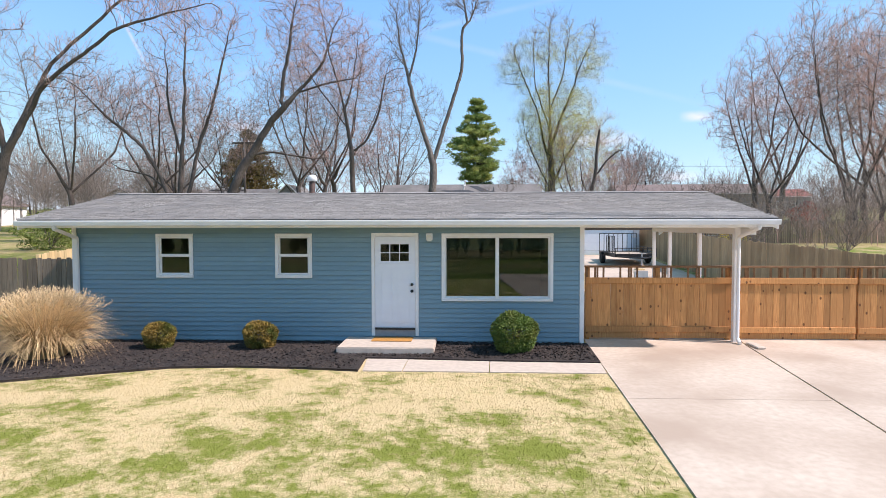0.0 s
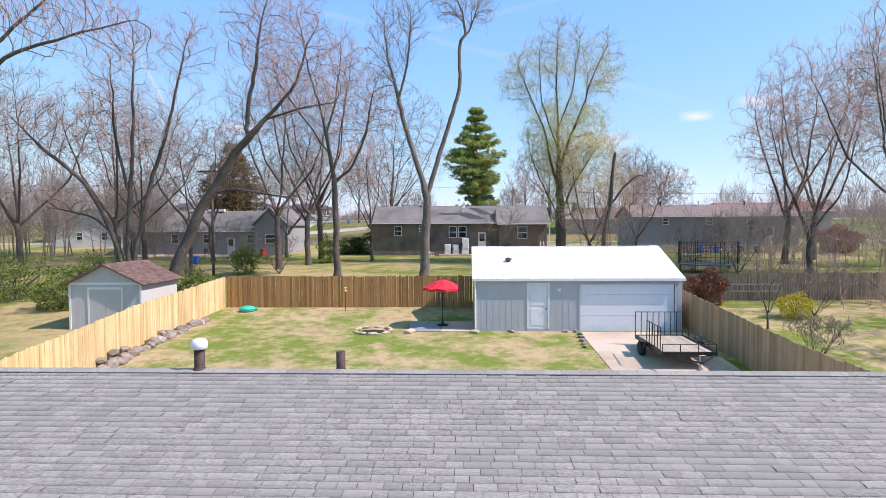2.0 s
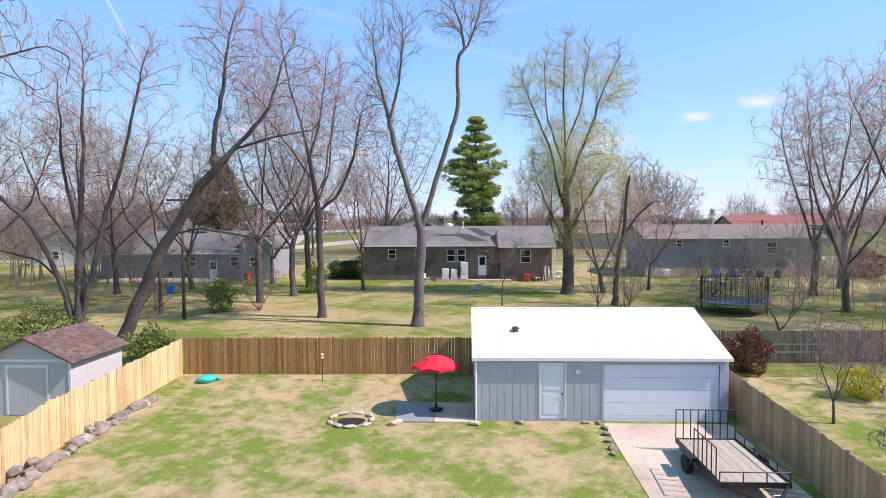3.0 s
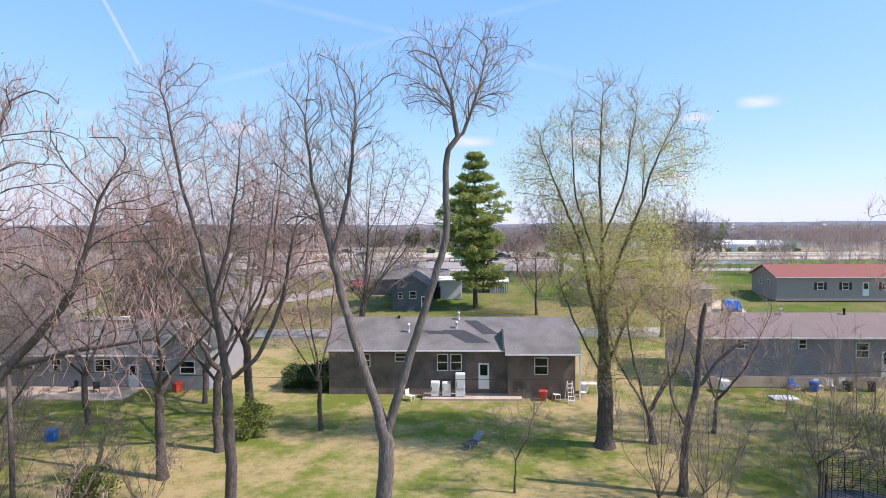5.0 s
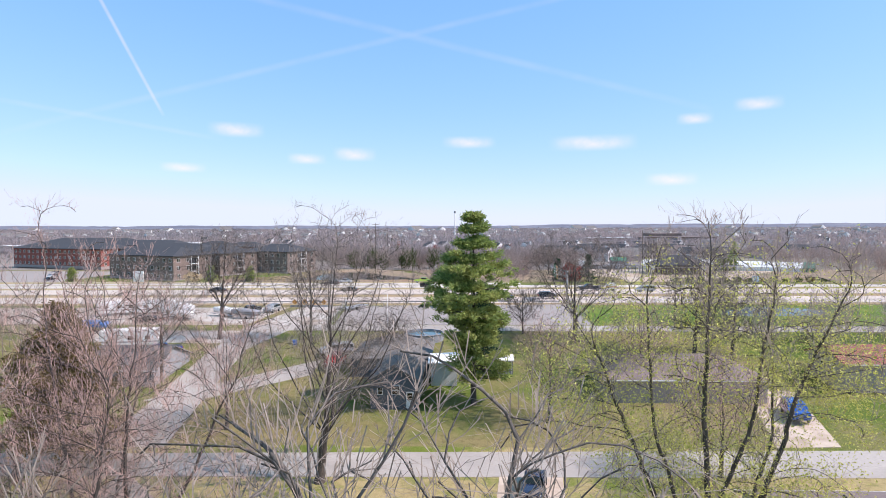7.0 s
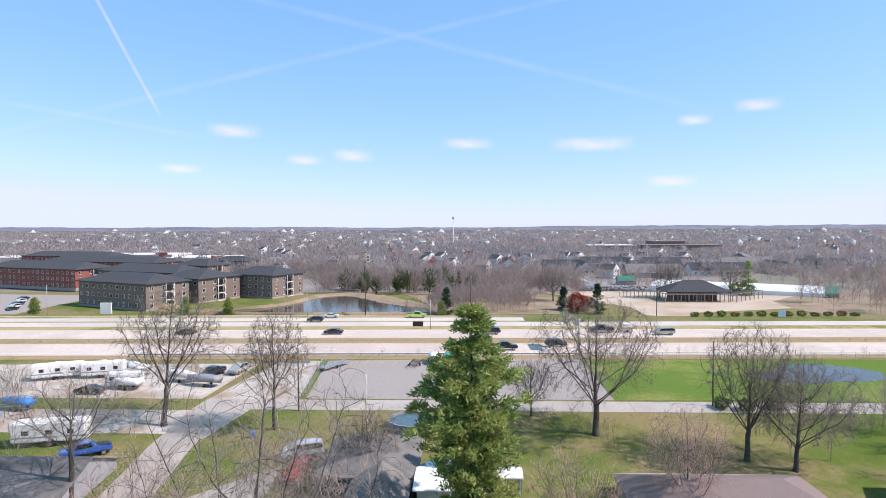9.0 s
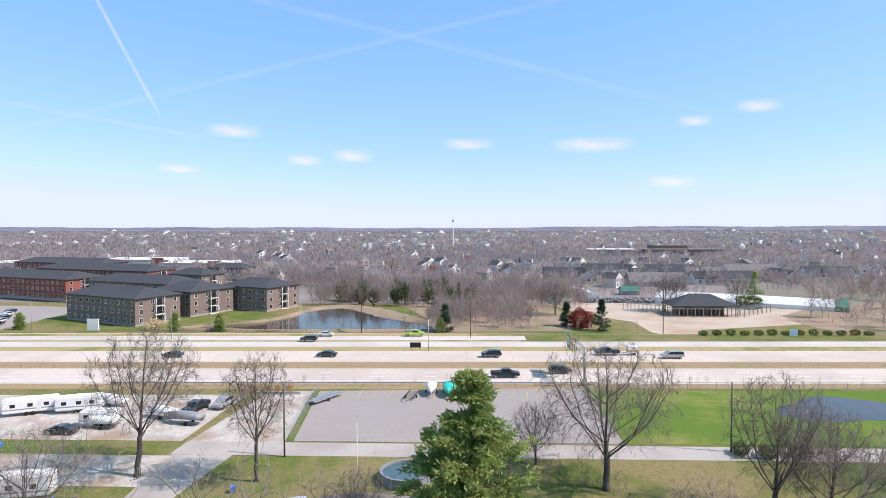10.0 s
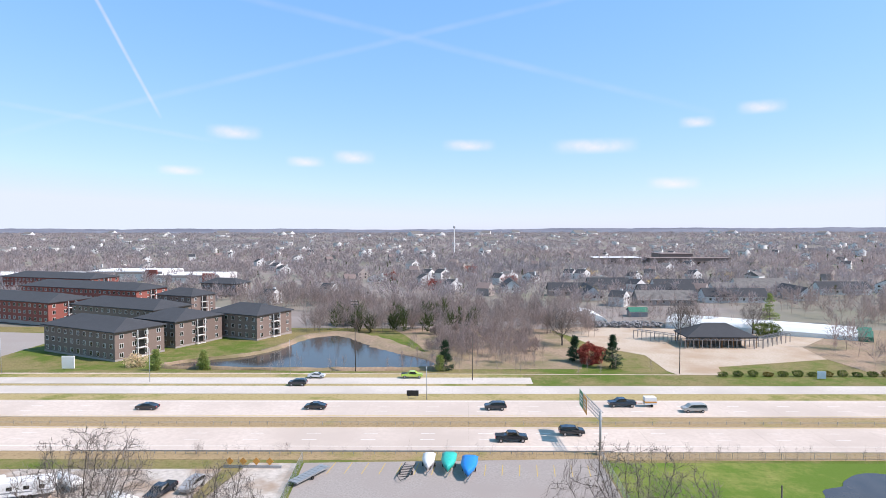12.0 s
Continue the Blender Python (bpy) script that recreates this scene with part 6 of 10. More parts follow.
def vehicle(x, y, turn, kind, colour, label, scale=1.0, z=None, group=""):
    """A road vehicle from its side outline: body, glasshouse, wheels, lamps. It heads along its own -x."""
    length, width, side, glass = PROFILE[kind]
    v = thing("car" if kind in ("sedan", "suv") else "pickup_truck" if kind == "pickup" else "minivan", x, y, land(x, y) + 0.03 if z is None else z, label, "car" if kind != "pickup" else "truck", group, turn)
    v.scale = (scale,) * 3
    o = -length / 2
    bm = bmesh.new()
    prism(bm, [(a + o, b) for a, b in side], -width / 2, width / 2)
    for q in bm.verts:
        if q.co.z > 1.15:
            q.co.y *= 0.86
    soften(bm, 0.07, 2)
    part("body", bm, paint(colour), v)
    bm = bmesh.new()
    prism(bm, [(a + o, b) for a, b in glass], -width / 2 - 0.004, width / 2 + 0.004)
    for q in bm.verts:
        if q.co.z > 1.25:
            q.co.y *= 0.875
    part("side_glass", bm, "glass", v)
    top = max(b for _, b in side)
    bm = bmesh.new()
    (ax, az), (bx, bz) = glass[0], glass[1]
    n = Vector((-(bz - az), 0, bx - ax)).normalized() * 0.075
    ws = [Vector((ax + o, s, az)) + n for s in (-width * 0.43, width * 0.43)] + [Vector((bx + o, s, bz)) + n for s in (width * 0.37, -width * 0.37)]
    bm.faces.new([bm.verts.new(p) for p in ws])
    part("windscreen", bm, "glass", v)
    if kind == "pickup":
        box_part("cargo_bed", (3.95 + o, 5.75 + o, -width * 0.42, width * 0.42, 1.20, 1.245), "black", v)
    r = 0.33 if kind in ("sedan", "van") else 0.38
    for wx in (0.92 + o, length - 1.0 + o):
        for s in (-1, 1):
            bm = bmesh.new()
            lathe(bm, [(r * 0.6, -0.11), (r * 0.95, -0.11), (r, -0.07), (r, 0.07), (r * 0.95, 0.11), (r * 0.6, 0.11)], sides=16)
            bmesh.ops.transform(bm, matrix=pose(wx, s * (width / 2 - 0.07), r, 90), verts=bm.verts[:])
            w = part("wheel", bm, "tyre", v)
            bm = bmesh.new()
            lathe(bm, [(r * 0.6, -0.115), (r * 0.3, -0.10), (r * 0.3, 0.10), (r * 0.6, 0.115)], sides=12)
            bmesh.ops.transform(bm, matrix=pose(wx, s * (width / 2 - 0.07), r, 90), verts=bm.verts[:])
            part("rim", bm, "rim", w)
    for s in (-1, 1):
        h = side[1][1]
        box_part("headlight", (o - 0.02, o + 0.14, s * width * 0.36 - 0.16, s * width * 0.36 + 0.16, h - 0.2, h - 0.05), "lens", v)
        box_part("tail_light", (o + length - 0.12, o + length + 0.02, s * width * 0.40 - 0.1, s * width * 0.40 + 0.1, h - 0.15, h + 0.1), "lens_red", v)
    return v


vehicle(42.5, 108.0, 75, "suv", (0.01, 0.09, 0.36), "bright blue car parked on a pale drive", 1.15)
vehicle(9.0, 88.5, 80, "sedan", (0.02, 0.03, 0.07), "dark blue car parked on a drive", 1.1)
vehicle(-17.2, 126.0, 85, "suv", (0.42, 0.02, 0.02), "bright red car parked in a yard", 1.1)
vehicle(-18.2, 131.5, 20, "van", (0.45, 0.47, 0.5), "silver van parked in a yard", 1.1)
vehicle(-0.6, 126.0, 10, "van", (0.7, 0.7, 0.7), "white van parked behind the carport", 1.1)

# ================================================================ evergreens
M["needle"] = surface("pine_needles", (0.17, 0.25, 0.07), (0.34, 0.43, 0.13), 1.4, 0.8, 0, (0.38, 0.41, 0.13), 0.35, spread=0.35)
M["needle_blue"] = surface("spruce_needles", (0.025, 0.06, 0.035), (0.05, 0.10, 0.05), 2.5, 0.8, 0, spread=0.35)
M["needle_brown"] = surface("bronzed_cedar", (0.15, 0.105, 0.042), (0.25, 0.18, 0.075), 2.0, 0.9, 0, (0.11, 0.10, 0.035), 0.5, spread=0.3)
for k in ("needle", "needle_blue", "needle_brown"):
    thin(M[k], 0.45)


def conifer(x, y, h, width, seed, label, needles, count, bare=0.12, material="needle", size=0.16, ragged=0.35, name="pine_tree", full=1.55, tier_gap=0.055, layer=0.6):
    """Whorled conifer: tapering trunk, sweeping limbs, sprays of needles in ragged tiers."""
    g = rng(seed)
    t = thing(name, x, y, land(x, y) - 0.05, label, "tree")
    trunk = resample([(0, 0, 0), (0.05, 0, h * 0.5), (0, 0, h)], 12)[None]
    wood = [tube_arrays(trunk, np.linspace(h * 0.016, 0.03, 12)[None], 8)]
    n = int(count)
    z = h * (bare + (0.985 - bare) * g.random(n) ** 0.9)
    tier = np.round(z / (h * tier_gap)) * h * tier_gap
    z = z * (1 - layer) + tier * layer
    u = np.clip((h - z) / (h * (1 - bare)), 0, 1)
    reach = width / 2 * np.minimum(1.0, u * full + 0.07) * (0.82 + 0.18 * np.cos(u * 9 + seed))
    az = g.uniform(0, 2 * np.pi, n)
    reach *= g.uniform(1 - ragged, 1.0, n)
    end = np.stack([np.cos(az) * reach, np.sin(az) * reach, z + reach * g.uniform(-0.12, 0.16, n)], 1)
    start = np.stack([0 * z, 0 * z, z - reach * 0.08], 1)
    f = np.array((0, 0.3, 0.65, 1.0))[None, :, None]
    p = start[:, None] * (1 - f) + end[:, None] * f
    p[:, 1:3, 2] -= (reach * 0.05)[:, None]
    wood.append(tube_arrays(p, np.linspace(0.05, 0.012, 4)[None] * np.clip(reach, 0.4, 2.5)[:, None], 3))
    piece("trunk", array_mesh("trunk", *joined(wood), "bark", True), t, Matrix())
    tufts = 9
    k = int(needles / n / tufts)
    s = g.beta(1.8, 1.0, (n, tufts))
    c = start[:, None] * (1 - s[..., None]) + end[:, None] * s[..., None]
    c = c + g.normal(0, 1, c.shape) * (0.13 * reach[:, None] + 0.05)[..., None] * np.array((1, 1, 0.22))
    c = c[:, :, None] + g.normal(0, 1, (n, tufts, k, 3)) * np.array((0.32, 0.32, 0.19)) * size * 4
    c = c.reshape(-1, 3)
    out = c - np.array((0, 0, 1)) * c[:, 2:3]
    out /= np.linalg.norm(out, axis=1, keepdims=True) + 1e-6
    d = out * 0.8 + g.normal(0, 0.6, c.shape) + np.array((0, 0, 0.35))
    d /= np.linalg.norm(d, axis=1, keepdims=True)
    w = np.cross(d, g.normal(0, 1, c.shape))
    w /= np.linalg.norm(w, axis=1, keepdims=True) + 1e-6
    ln = (size * g.uniform(0.7, 1.5, len(c)))[:, None]
    v = np.stack([c - w * ln * 0.35, c + w * ln * 0.35, c + d * ln * 1.7], 1).reshape(-1, 3)
    piece("needles", array_mesh("needles", v, np.arange(len(v)).reshape(-1, 3), material), t, Matrix())
    tagged(t.children[-1], kind="stuff")
    return t


conifer(3.85, 111.5, 25.0, 13.5, 71, "tall white pine with layered green boughs", 56000, 135, 0.16, "needle", 0.24, 0.62, full=2.6, tier_gap=0.07, layer=0.42)
conifer(-37.0, 92.0, 16.5, 14.5, 72, "broad bronzed evergreen behind the grey house", 22000, 150, 0.08, "needle_brown", 0.26, 0.3, "cedar_tree")
conifer(5.5, 124.0, 13.0, 6.0, 74, "small dark pine beside the dark house", 9000, 90, 0.2, "needle_blue", 0.22, 0.4)


# ================================================================ highway
M["highway"] = surface("tan_highway_concrete", (0.54, 0.455, 0.395), (0.62, 0.53, 0.465), 1.2, 0.95, 0.1, (0.49, 0.41, 0.355), 0.05)
M["pale_road"] = surface("pale_service_road", (0.52, 0.47, 0.425), (0.60, 0.545, 0.495), 1.5, 0.95, 0.1, (0.47, 0.42, 0.375), 0.06)
M["line_white"] = surface("road_paint", (0.68, 0.67, 0.64), (0.76, 0.75, 0.72), 6, 0.8, 0.02)
M["line_yellow"] = surface("yellow_paint", (0.50, 0.34, 0.06), (0.60, 0.42, 0.09), 6, 0.8, 0.02)
M["verge"] = lawn_material("verge", (0.34, 0.27, 0.13), (0.43, 0.35, 0.18), (0.12, 0.15, 0.03), (0.19, 0.21, 0.05), 0.03, 0.15)
M["field"] = lawn_material("green_field", (0.20, 0.22, 0.06), (0.26, 0.27, 0.08), (0.085, 0.15, 0.022), (0.13, 0.20, 0.035), 0.25, 0.12)
M["gravel"] = surface("pale_gravel", (0.40, 0.36, 0.32), (0.56, 0.51, 0.46), 1.2, 0.95, 0.3, (0.33, 0.245, 0.18), 0.16)
M["galvanised"] = surface("galvanised_steel", (0.34, 0.35, 0.36), (0.42, 0.43, 0.44), 6, 0.5, 0.03, metal=0.5)
M["brick_brown"] = surface("tan_brown_brick", (0.175, 0.128, 0.11), (0.26, 0.20, 0.175), 9, 0.9, 0.2, (0.21, 0.158, 0.138), 0.15, spread=0.12)
M["brick_red"] = surface("red_brick", (0.24, 0.075, 0.06), (0.32, 0.115, 0.09), 9, 0.9, 0.2, (0.27, 0.09, 0.075), 0.1, spread=0.12)


def hy(x, y):
    """The highway's slight skew."""
    return y + 0.027 * x


def strip(name, y0, y1, x0, x1, material, parent, lift, step=26.0, thick=0.14):
    n = max(1, round((x1 - x0) / step))
    for i in range(n):
        a, b = x0 + (x1 - x0) * i / n + 0.012, x0 + (x1 - x0) * (i + 1) / n - 0.012
        slab(name, [(a, hy(a, y0)), (b, hy(b, y0)), (b, hy(b, y1)), (a, hy(a, y1))], thick, material, parent, lift)


hw = thing("highway", 0, 0, 0, "wide tan concrete dual highway with white lane marks", "highway", kind="structure")
strip("slab", 188.8, 203.0, -320, 340, "highway", hw, 0.06, 12)
strip("slab", 210.0, 223.2, -320, 340, "highway", hw, 0.06, 12)
service = thing("service_road", 0, 0, 0, "pale service road with grass verges and a sidewalk", "road", kind="structure")
strip("slab", 229.2, 236.9, -320, 340, "pale_road", service, 0.05, 20)
strip("slab", 239.2, 246.0, -320, 22, "pale_road", service, 0.05, 20)
strip("slab", 250.2, 251.6, -320, 66, "concrete", service, 0.04, 20)
verge = thing("highway_verge", 0, 0, 0, "dry grass verges along the highway", "grass", kind="structure")
M["dry_verge"] = lawn_material("dry_verge", (0.30, 0.215, 0.12), (0.40, 0.30, 0.175), (0.20, 0.19, 0.06), (0.27, 0.24, 0.09), 0.0, 0.12)
for y0, y1 in ((184.5, 188.7), (203.1, 209.9), (223.3, 229.1), (237.0, 239.1), (246.1, 250.1)):
    strip("turf", y0, y1, -320, 340 if y1 < 240 and y1 > 239.2 or y1 < 237 else 20, "dry_verge" if y1 < 210 else "verge", verge, 0.035, 110, 0.3)
dash = bmesh.new()
box(dash, 0, 3.0, -0.09, 0.09, 0, 0.006)
dash = mesh_of("lane_mark", dash, "line_white")
for y in (195.3, 199.0, 214.2, 218.2):
    for x in range(-150, 170, 12):
        piece("lane_mark", dash, hw, pose(x, hy(x, y), land(0, hy(x, y)) + 0.064, 0, 0, 1.5))
for y, m in ((191.5, "line_white"), (202.3, "line_yellow"), (210.8, "line_yellow"), (222.0, "line_white")):
    strip("edge_line", y, y + 0.18, -320, 340, m, hw, 0.066, 60, 0.01)


def guardrail(x0, x1, y, label):
    g = thing("guardrail", 0, 0, 0, label, "guardrail")
    bm = bmesh.new()
    for z0, z1 in ((0.50, 0.62), (0.66, 0.78)):
        box(bm, x0, x1, -0.04, 0.0, z0, z1)
    box(bm, x0, x1, -0.02, 0.02, 0.60, 0.68)
    beam = part("beam", bm, "galvanised", g)
    beam.matrix_local = pose(0, y, land(0, y), 0, 0, 1.547)
    for x in np.arange(x0, x1, 2.0):
        box_part("post", (x - 0.05, x + 0.05, hy(x, y) + 0.02, hy(x, y) + 0.14, land(0, y) - 0.1, land(0, y) + 0.74), "galvanised", g)


guardrail(-72, 31, 187.4, "grey steel guardrail beside the highway")
cable = thing("cable_barrier", 0, 0, 0, "thin steel cable barrier in the grass median", "barrier")
bm = bmesh.new()
for z in (0.45, 0.6, 0.75):
    rod(bm, (-200, hy(-200, 204.6), 6.9 + z), (220, hy(220, 204.6), 6.9 + z), 0.02, sides=4)
part("cable", bm, "galvanised", cable)
pm = bmesh.new()
box(pm, -0.04, 0.04, -0.04, 0.04, 0, 0.85)
pm = mesh_of("post", pm, "galvanised")
for x in np.arange(-120, 150, 4.0):
    piece("post", pm, cable, pose(x, hy(x, 204.6), land(0, 205)))

# overhead sign on a cantilever
gantry = thing("sign_gantry", 28.8, 188.3, land(0, 188.3), "grey steel cantilever with green and orange road signs over the lanes", "road sign")
bm = bmesh.new()
rod(bm, (0, 0, 0), (0, 0, 8.4), 0.24, 0.2, 12)
part("pole", bm, "galvanised", gantry, smooth=True)
box_part("footing", (-0.7, 0.7, -0.7, 0.7, -0.1, 0.9), "concrete", gantry)
bm = bmesh.new()
for z in (6.8, 8.2):
    for x in (-0.35, 0.35):
        rod(bm, (x, -0.4, z), (x - 1.0, 12.5, z), 0.09, sides=6)
for i in range(9):
    y = i * 1.5
    rod(bm, (-0.35 - y * 0.08, y, 6.8), (-0.35 - (y + 1.4) * 0.08, y + 1.4, 8.2), 0.05, sides=4)
    rod(bm, (0.35 - y * 0.08, y, 6.8), (0.35 - (y + 1.4) * 0.08, y + 1.4, 8.2), 0.05, sides=4)
    rod(bm, (-0.35 - y * 0.08, y, 8.2), (0.35 - y * 0.08, y, 8.2), 0.04, sides=4)
part("truss", bm, "galvanised", gantry)
M["sign_green"] = surface("sign_green", (0.02, 0.20, 0.10), (0.03, 0.24, 0.12), 3, 0.5, 0)
M["sign_orange"] = surface("sign_orange", (0.55, 0.25, 0.05), (0.62, 0.30, 0.07), 3, 0.5, 0)
for y0, y1, m in ((5.2, 8.6, "sign_orange"), (8.9, 12.6, "sign_green")):
    s = box_part("sign_panel", (-1.55, -1.48, y0, y1, 5.9, 9.2), m, gantry)
    for z in (8.3, 7.6, 6.9):
        box_part("legend_bar", (-1.565, -1.551, y0 + 0.5, y1 - 0.5, z - 0.16, z + 0.16), "line_white", s)

HWCARS = "vehicles on the highway"
vehicle(12.5, 195.0, 181.5, "pickup", (0.012, 0.014, 0.018), "black pickup truck on the highway", 1.1, 7.0, HWCARS)
vehicle(25.3, 199.0, 181.5, "suv", (0.012, 0.014, 0.02), "black sport utility car on the highway", 1.1, 7.0, HWCARS)
vehicle(10.4, 216.0, 1.5, "suv", (0.03, 0.035, 0.045), "dark grey sport utility car on the highway", 1.1, 6.95, HWCARS)
vehicle(-32.3, 215.2, 1.5, "sedan", (0.015, 0.018, 0.022), "dark sedan on the highway", 1.1, 6.95, HWCARS)
vehicle(-72.3, 213.6, 1.5, "sedan", (0.02, 0.02, 0.024), "dark sedan on the highway", 1.1, 6.95, HWCARS)
vehicle(40.9, 219.4, 1.5, "pickup", (0.012, 0.016, 0.03), "dark pickup truck towing a trailer", 1.1, 6.95, HWCARS)
vehicle(56.6, 215.6, 1.5, "van", (0.36, 0.35, 0.33), "silver minivan on the highway", 1.1, 6.95, HWCARS)
vehicle(-42.5, 236.2, 1.5, "suv", (0.02, 0.022, 0.03), "dark sport utility car on the service road", 1.05, 6.9)
vehicle(-39.5, 244.6, 181.5, "sedan", (0.6, 0.6, 0.6), "white sedan on the service road", 1.05, 6.9)
vehicle(-12.0, 245.4, 181.5, "pickup", (0.38, 0.52, 0.06), "lime green utility pickup truck", 1.05, 6.9)
box_trailer = thing("box_trailer", 47.6, 219.6, 6.98, "small white box trailer with an orange stripe", "trailer", turn=1.5)
bm = bmesh.new()
box(bm, -1.4, 1.4, -0.9, 0.9, 0.5, 2.3)
soften(bm, 0.06, 2)
part("body", bm, "white", box_trailer)
box_part("stripe", (-1.42, 1.42, -0.92, 0.92, 1.0, 1.35), "sign_orange", box_trailer)
bm = bmesh.new()
rod(bm, (-1.4, 0, 0.55), (-2.9, 0, 0.55), 0.06)
part("drawbar", bm, "black", box_trailer)
for s in (-1, 1):
    bm = bmesh.new()
    lathe(bm, [(0.2, -0.1), (0.33, -0.1), (0.33, 0.1), (0.2, 0.1)], sides=14)
    bmesh.ops.transform(bm, matrix=pose(0.2, s * 0.92, 0.33, 90), verts=bm.verts[:])
    part("wheel", bm, "tyre", box_trailer)


def pole(x, y, h, label, arms=0, material="bark", r=0.14, z=None, category="utility pole", name="utility_pole"):
    p = thing(name, x, y, land(x, y) if z is None else z, label, category)
    bm = bmesh.new()
    rod(bm, (0, 0, -0.3), (0, 0, h), r, r * 0.65, 8)
    part("shaft", bm, material, p, smooth=True)
    for k in range(arms):
        box_part("crossarm", (-1.2, 1.2, -0.06, 0.06, h - 0.6 - k * 0.9, h - 0.46 - k * 0.9), material, p)
        for s in (-1, -0.4, 0.4, 1):
            bm = bmesh.new()
            lathe(bm, [(0.04, 0), (0.06, 0.06), (0.03, 0.16)], (s * 1.05, 0, h - 0.46 - k * 0.9), 6)
            part("insulator", bm, "white", p)
    return p


pole(-30.3, 256.0, 22.0, "tall wooden power pole beside the pond", 2)
pole(5.3, 243.5, 12.5, "dark wooden pole beside the service road")
pole(67.3, 255.2, 19.0, "tall brown wooden power pole by the entrance", 0)
pole(-6.4, 223.8, 8.5, "slim grey pole on the verge", 0, "galvanised", 0.1)
pole(-85.1, 238.6, 9.5, "grey street light pole by the apartments", 0, "galvanised", 0.1)
pole(-48.0, 247.5, 10.5, "grey street light pole beside the pond", 0, "galvanised", 0.09)
pole(-135.0, 247.5, 10.5, "grey street light pole beside the service road", 0, "galvanised", 0.09)
pole(43.0, 150.9, 10.5, "wooden pole with a lamp beside the field", 0)
pole(-23.1, 147.6, 10.0, "wooden pole beside the parking lot", 0)
pole(-19.4, 43.5, 9.6, "wooden utility pole with a crossarm behind the shed", 1)
pole(-10.8, 139.0, 8.5, "white flag pole beside the dark house", 0, "white", 0.06, None, "flag pole", "flag_pole")
board = thing("road_board", -10.0, 224.6, land(0, 224.6), "small dark board on posts in the verge", "sign")
box_part("panel", (-1.5, 1.5, -0.05, 0.05, 0.7, 2.1), "black", board)
for x in (-1.1, 1.1):
    box_part("post", (x - 0.06, x + 0.06, 0.051, 0.15, -0.2, 2.0), "galvanised", board)
bb = thing("entrance_sign", -120.1, 255.7, land(0, 255.7), "white apartment entrance sign on the lawn", "sign")
box_part("panel", (-2.0, 2.0, -0.2, 0.2, 0.3, 4.2), "white", bb, bevel=0.05)
blue_sign = thing("small_sign", 104.0, 247.0, land(0, 247), "small pale blue sign by the hedge", "sign")
box_part("panel", (-1.2, 1.2, -0.1, 0.1, 0.3, 2.4), surface("pale_blue", (0.35, 0.48, 0.58), (0.4, 0.52, 0.62), 4, 0.5), blue_sign)

# ================================================================ parking lot and storage yard
lot = thing("parking_lot", 0, 0, 0, "worn grey asphalt parking lot with faded stall lines", "parking lot", kind="structure")
slab("pavement", [(-23.4, 153.3), (28.0, 153.6), (28.0, 186.0), (-26.2, 182.2)], 0.15, "asphalt", lot, 0.05)
for i in range(16):
    x = -21 + i * 3.05
    slab("stall_line", [(x, 177.4), (x + 0.12, 177.4), (x + 0.62, 182.6), (x + 0.5, 182.6)], 0.006, "line_yellow", lot, 0.058)
lane = thing("access_lane", 0, 0, 0, "pale concrete access lane before the parking lot", "road", kind="structure")
for a in range(-40, 100, 10):
    slab("slab", [(a + 0.02, 147.9), (a + 9.98, 147.9), (a + 9.98, 152.7), (a + 0.02, 152.7)], 0.15, "street", lane, 0.045)
yard = thing("gravel_yard", 0, 0, 0, "pale gravel storage yard with parked trailers", "yard", kind="structure")
slab("gravel", [(-120, 152.8), (-41, 152.8), (-40, 179), (-120, 176)], 0.15, "gravel", yard, 0.04)
slab("gravel", [(-40.5, 147.9), (-24.2, 147.9), (-27.5, 182), (-36, 182)], 0.15, "gravel", yard, 0.038)
slab("gravel", [(-75, 138), (-40, 138), (-40, 147.5), (-75, 147.5)], 0.15, "gravel", yard, 0.036)
field = thing("field", 0, 0, 0, "bright green mown field with standing water", "field", kind="structure")
slab("turf", [(28.4, 153.6), (160, 153.6), (160, 187.5), (28.4, 184)], 0.25, "field", field, 0.04)
M["water"] = surface("still_water", (0.05, 0.045, 0.045), (0.07, 0.062, 0.06), 0.5, 0.10, 0.03, (0.065, 0.055, 0.04), 0.05)


def water_sheet(name, cx, cy, rx, ry, z, label, seed, turn=0.0):
    g = rng(seed)
    bm = bmesh.new()
    vs = []
    ph = g.uniform(0, 6.28, 4)
    for k in range(48):
        a = 2 * math.pi * k / 48
        r = 1 + 0.16 * math.sin(2 * a + ph[0]) + 0.10 * math.sin(3 * a + ph[1]) + 0.05 * math.sin(5 * a + ph[2]) + 0.03 * math.sin(9 * a + ph[3])
        p = Vector((math.cos(a) * rx * r, math.sin(a) * ry * r, 0))
        p.rotate(Euler((0, 0, turn)))
        vs.append(bm.verts.new((cx + p.x, cy + p.y, z)))
    top = bm.faces.new(vs)
    low = [bm.verts.new(v.co - Vector((0, 0, 0.2))) for v in vs]
    for k in range(48):
        bm.faces.new((vs[k], low[k], low[(k + 1) % 48], vs[(k + 1) % 48]))
    tagged(part(name, bm, "water"), label, "water", kind="structure")


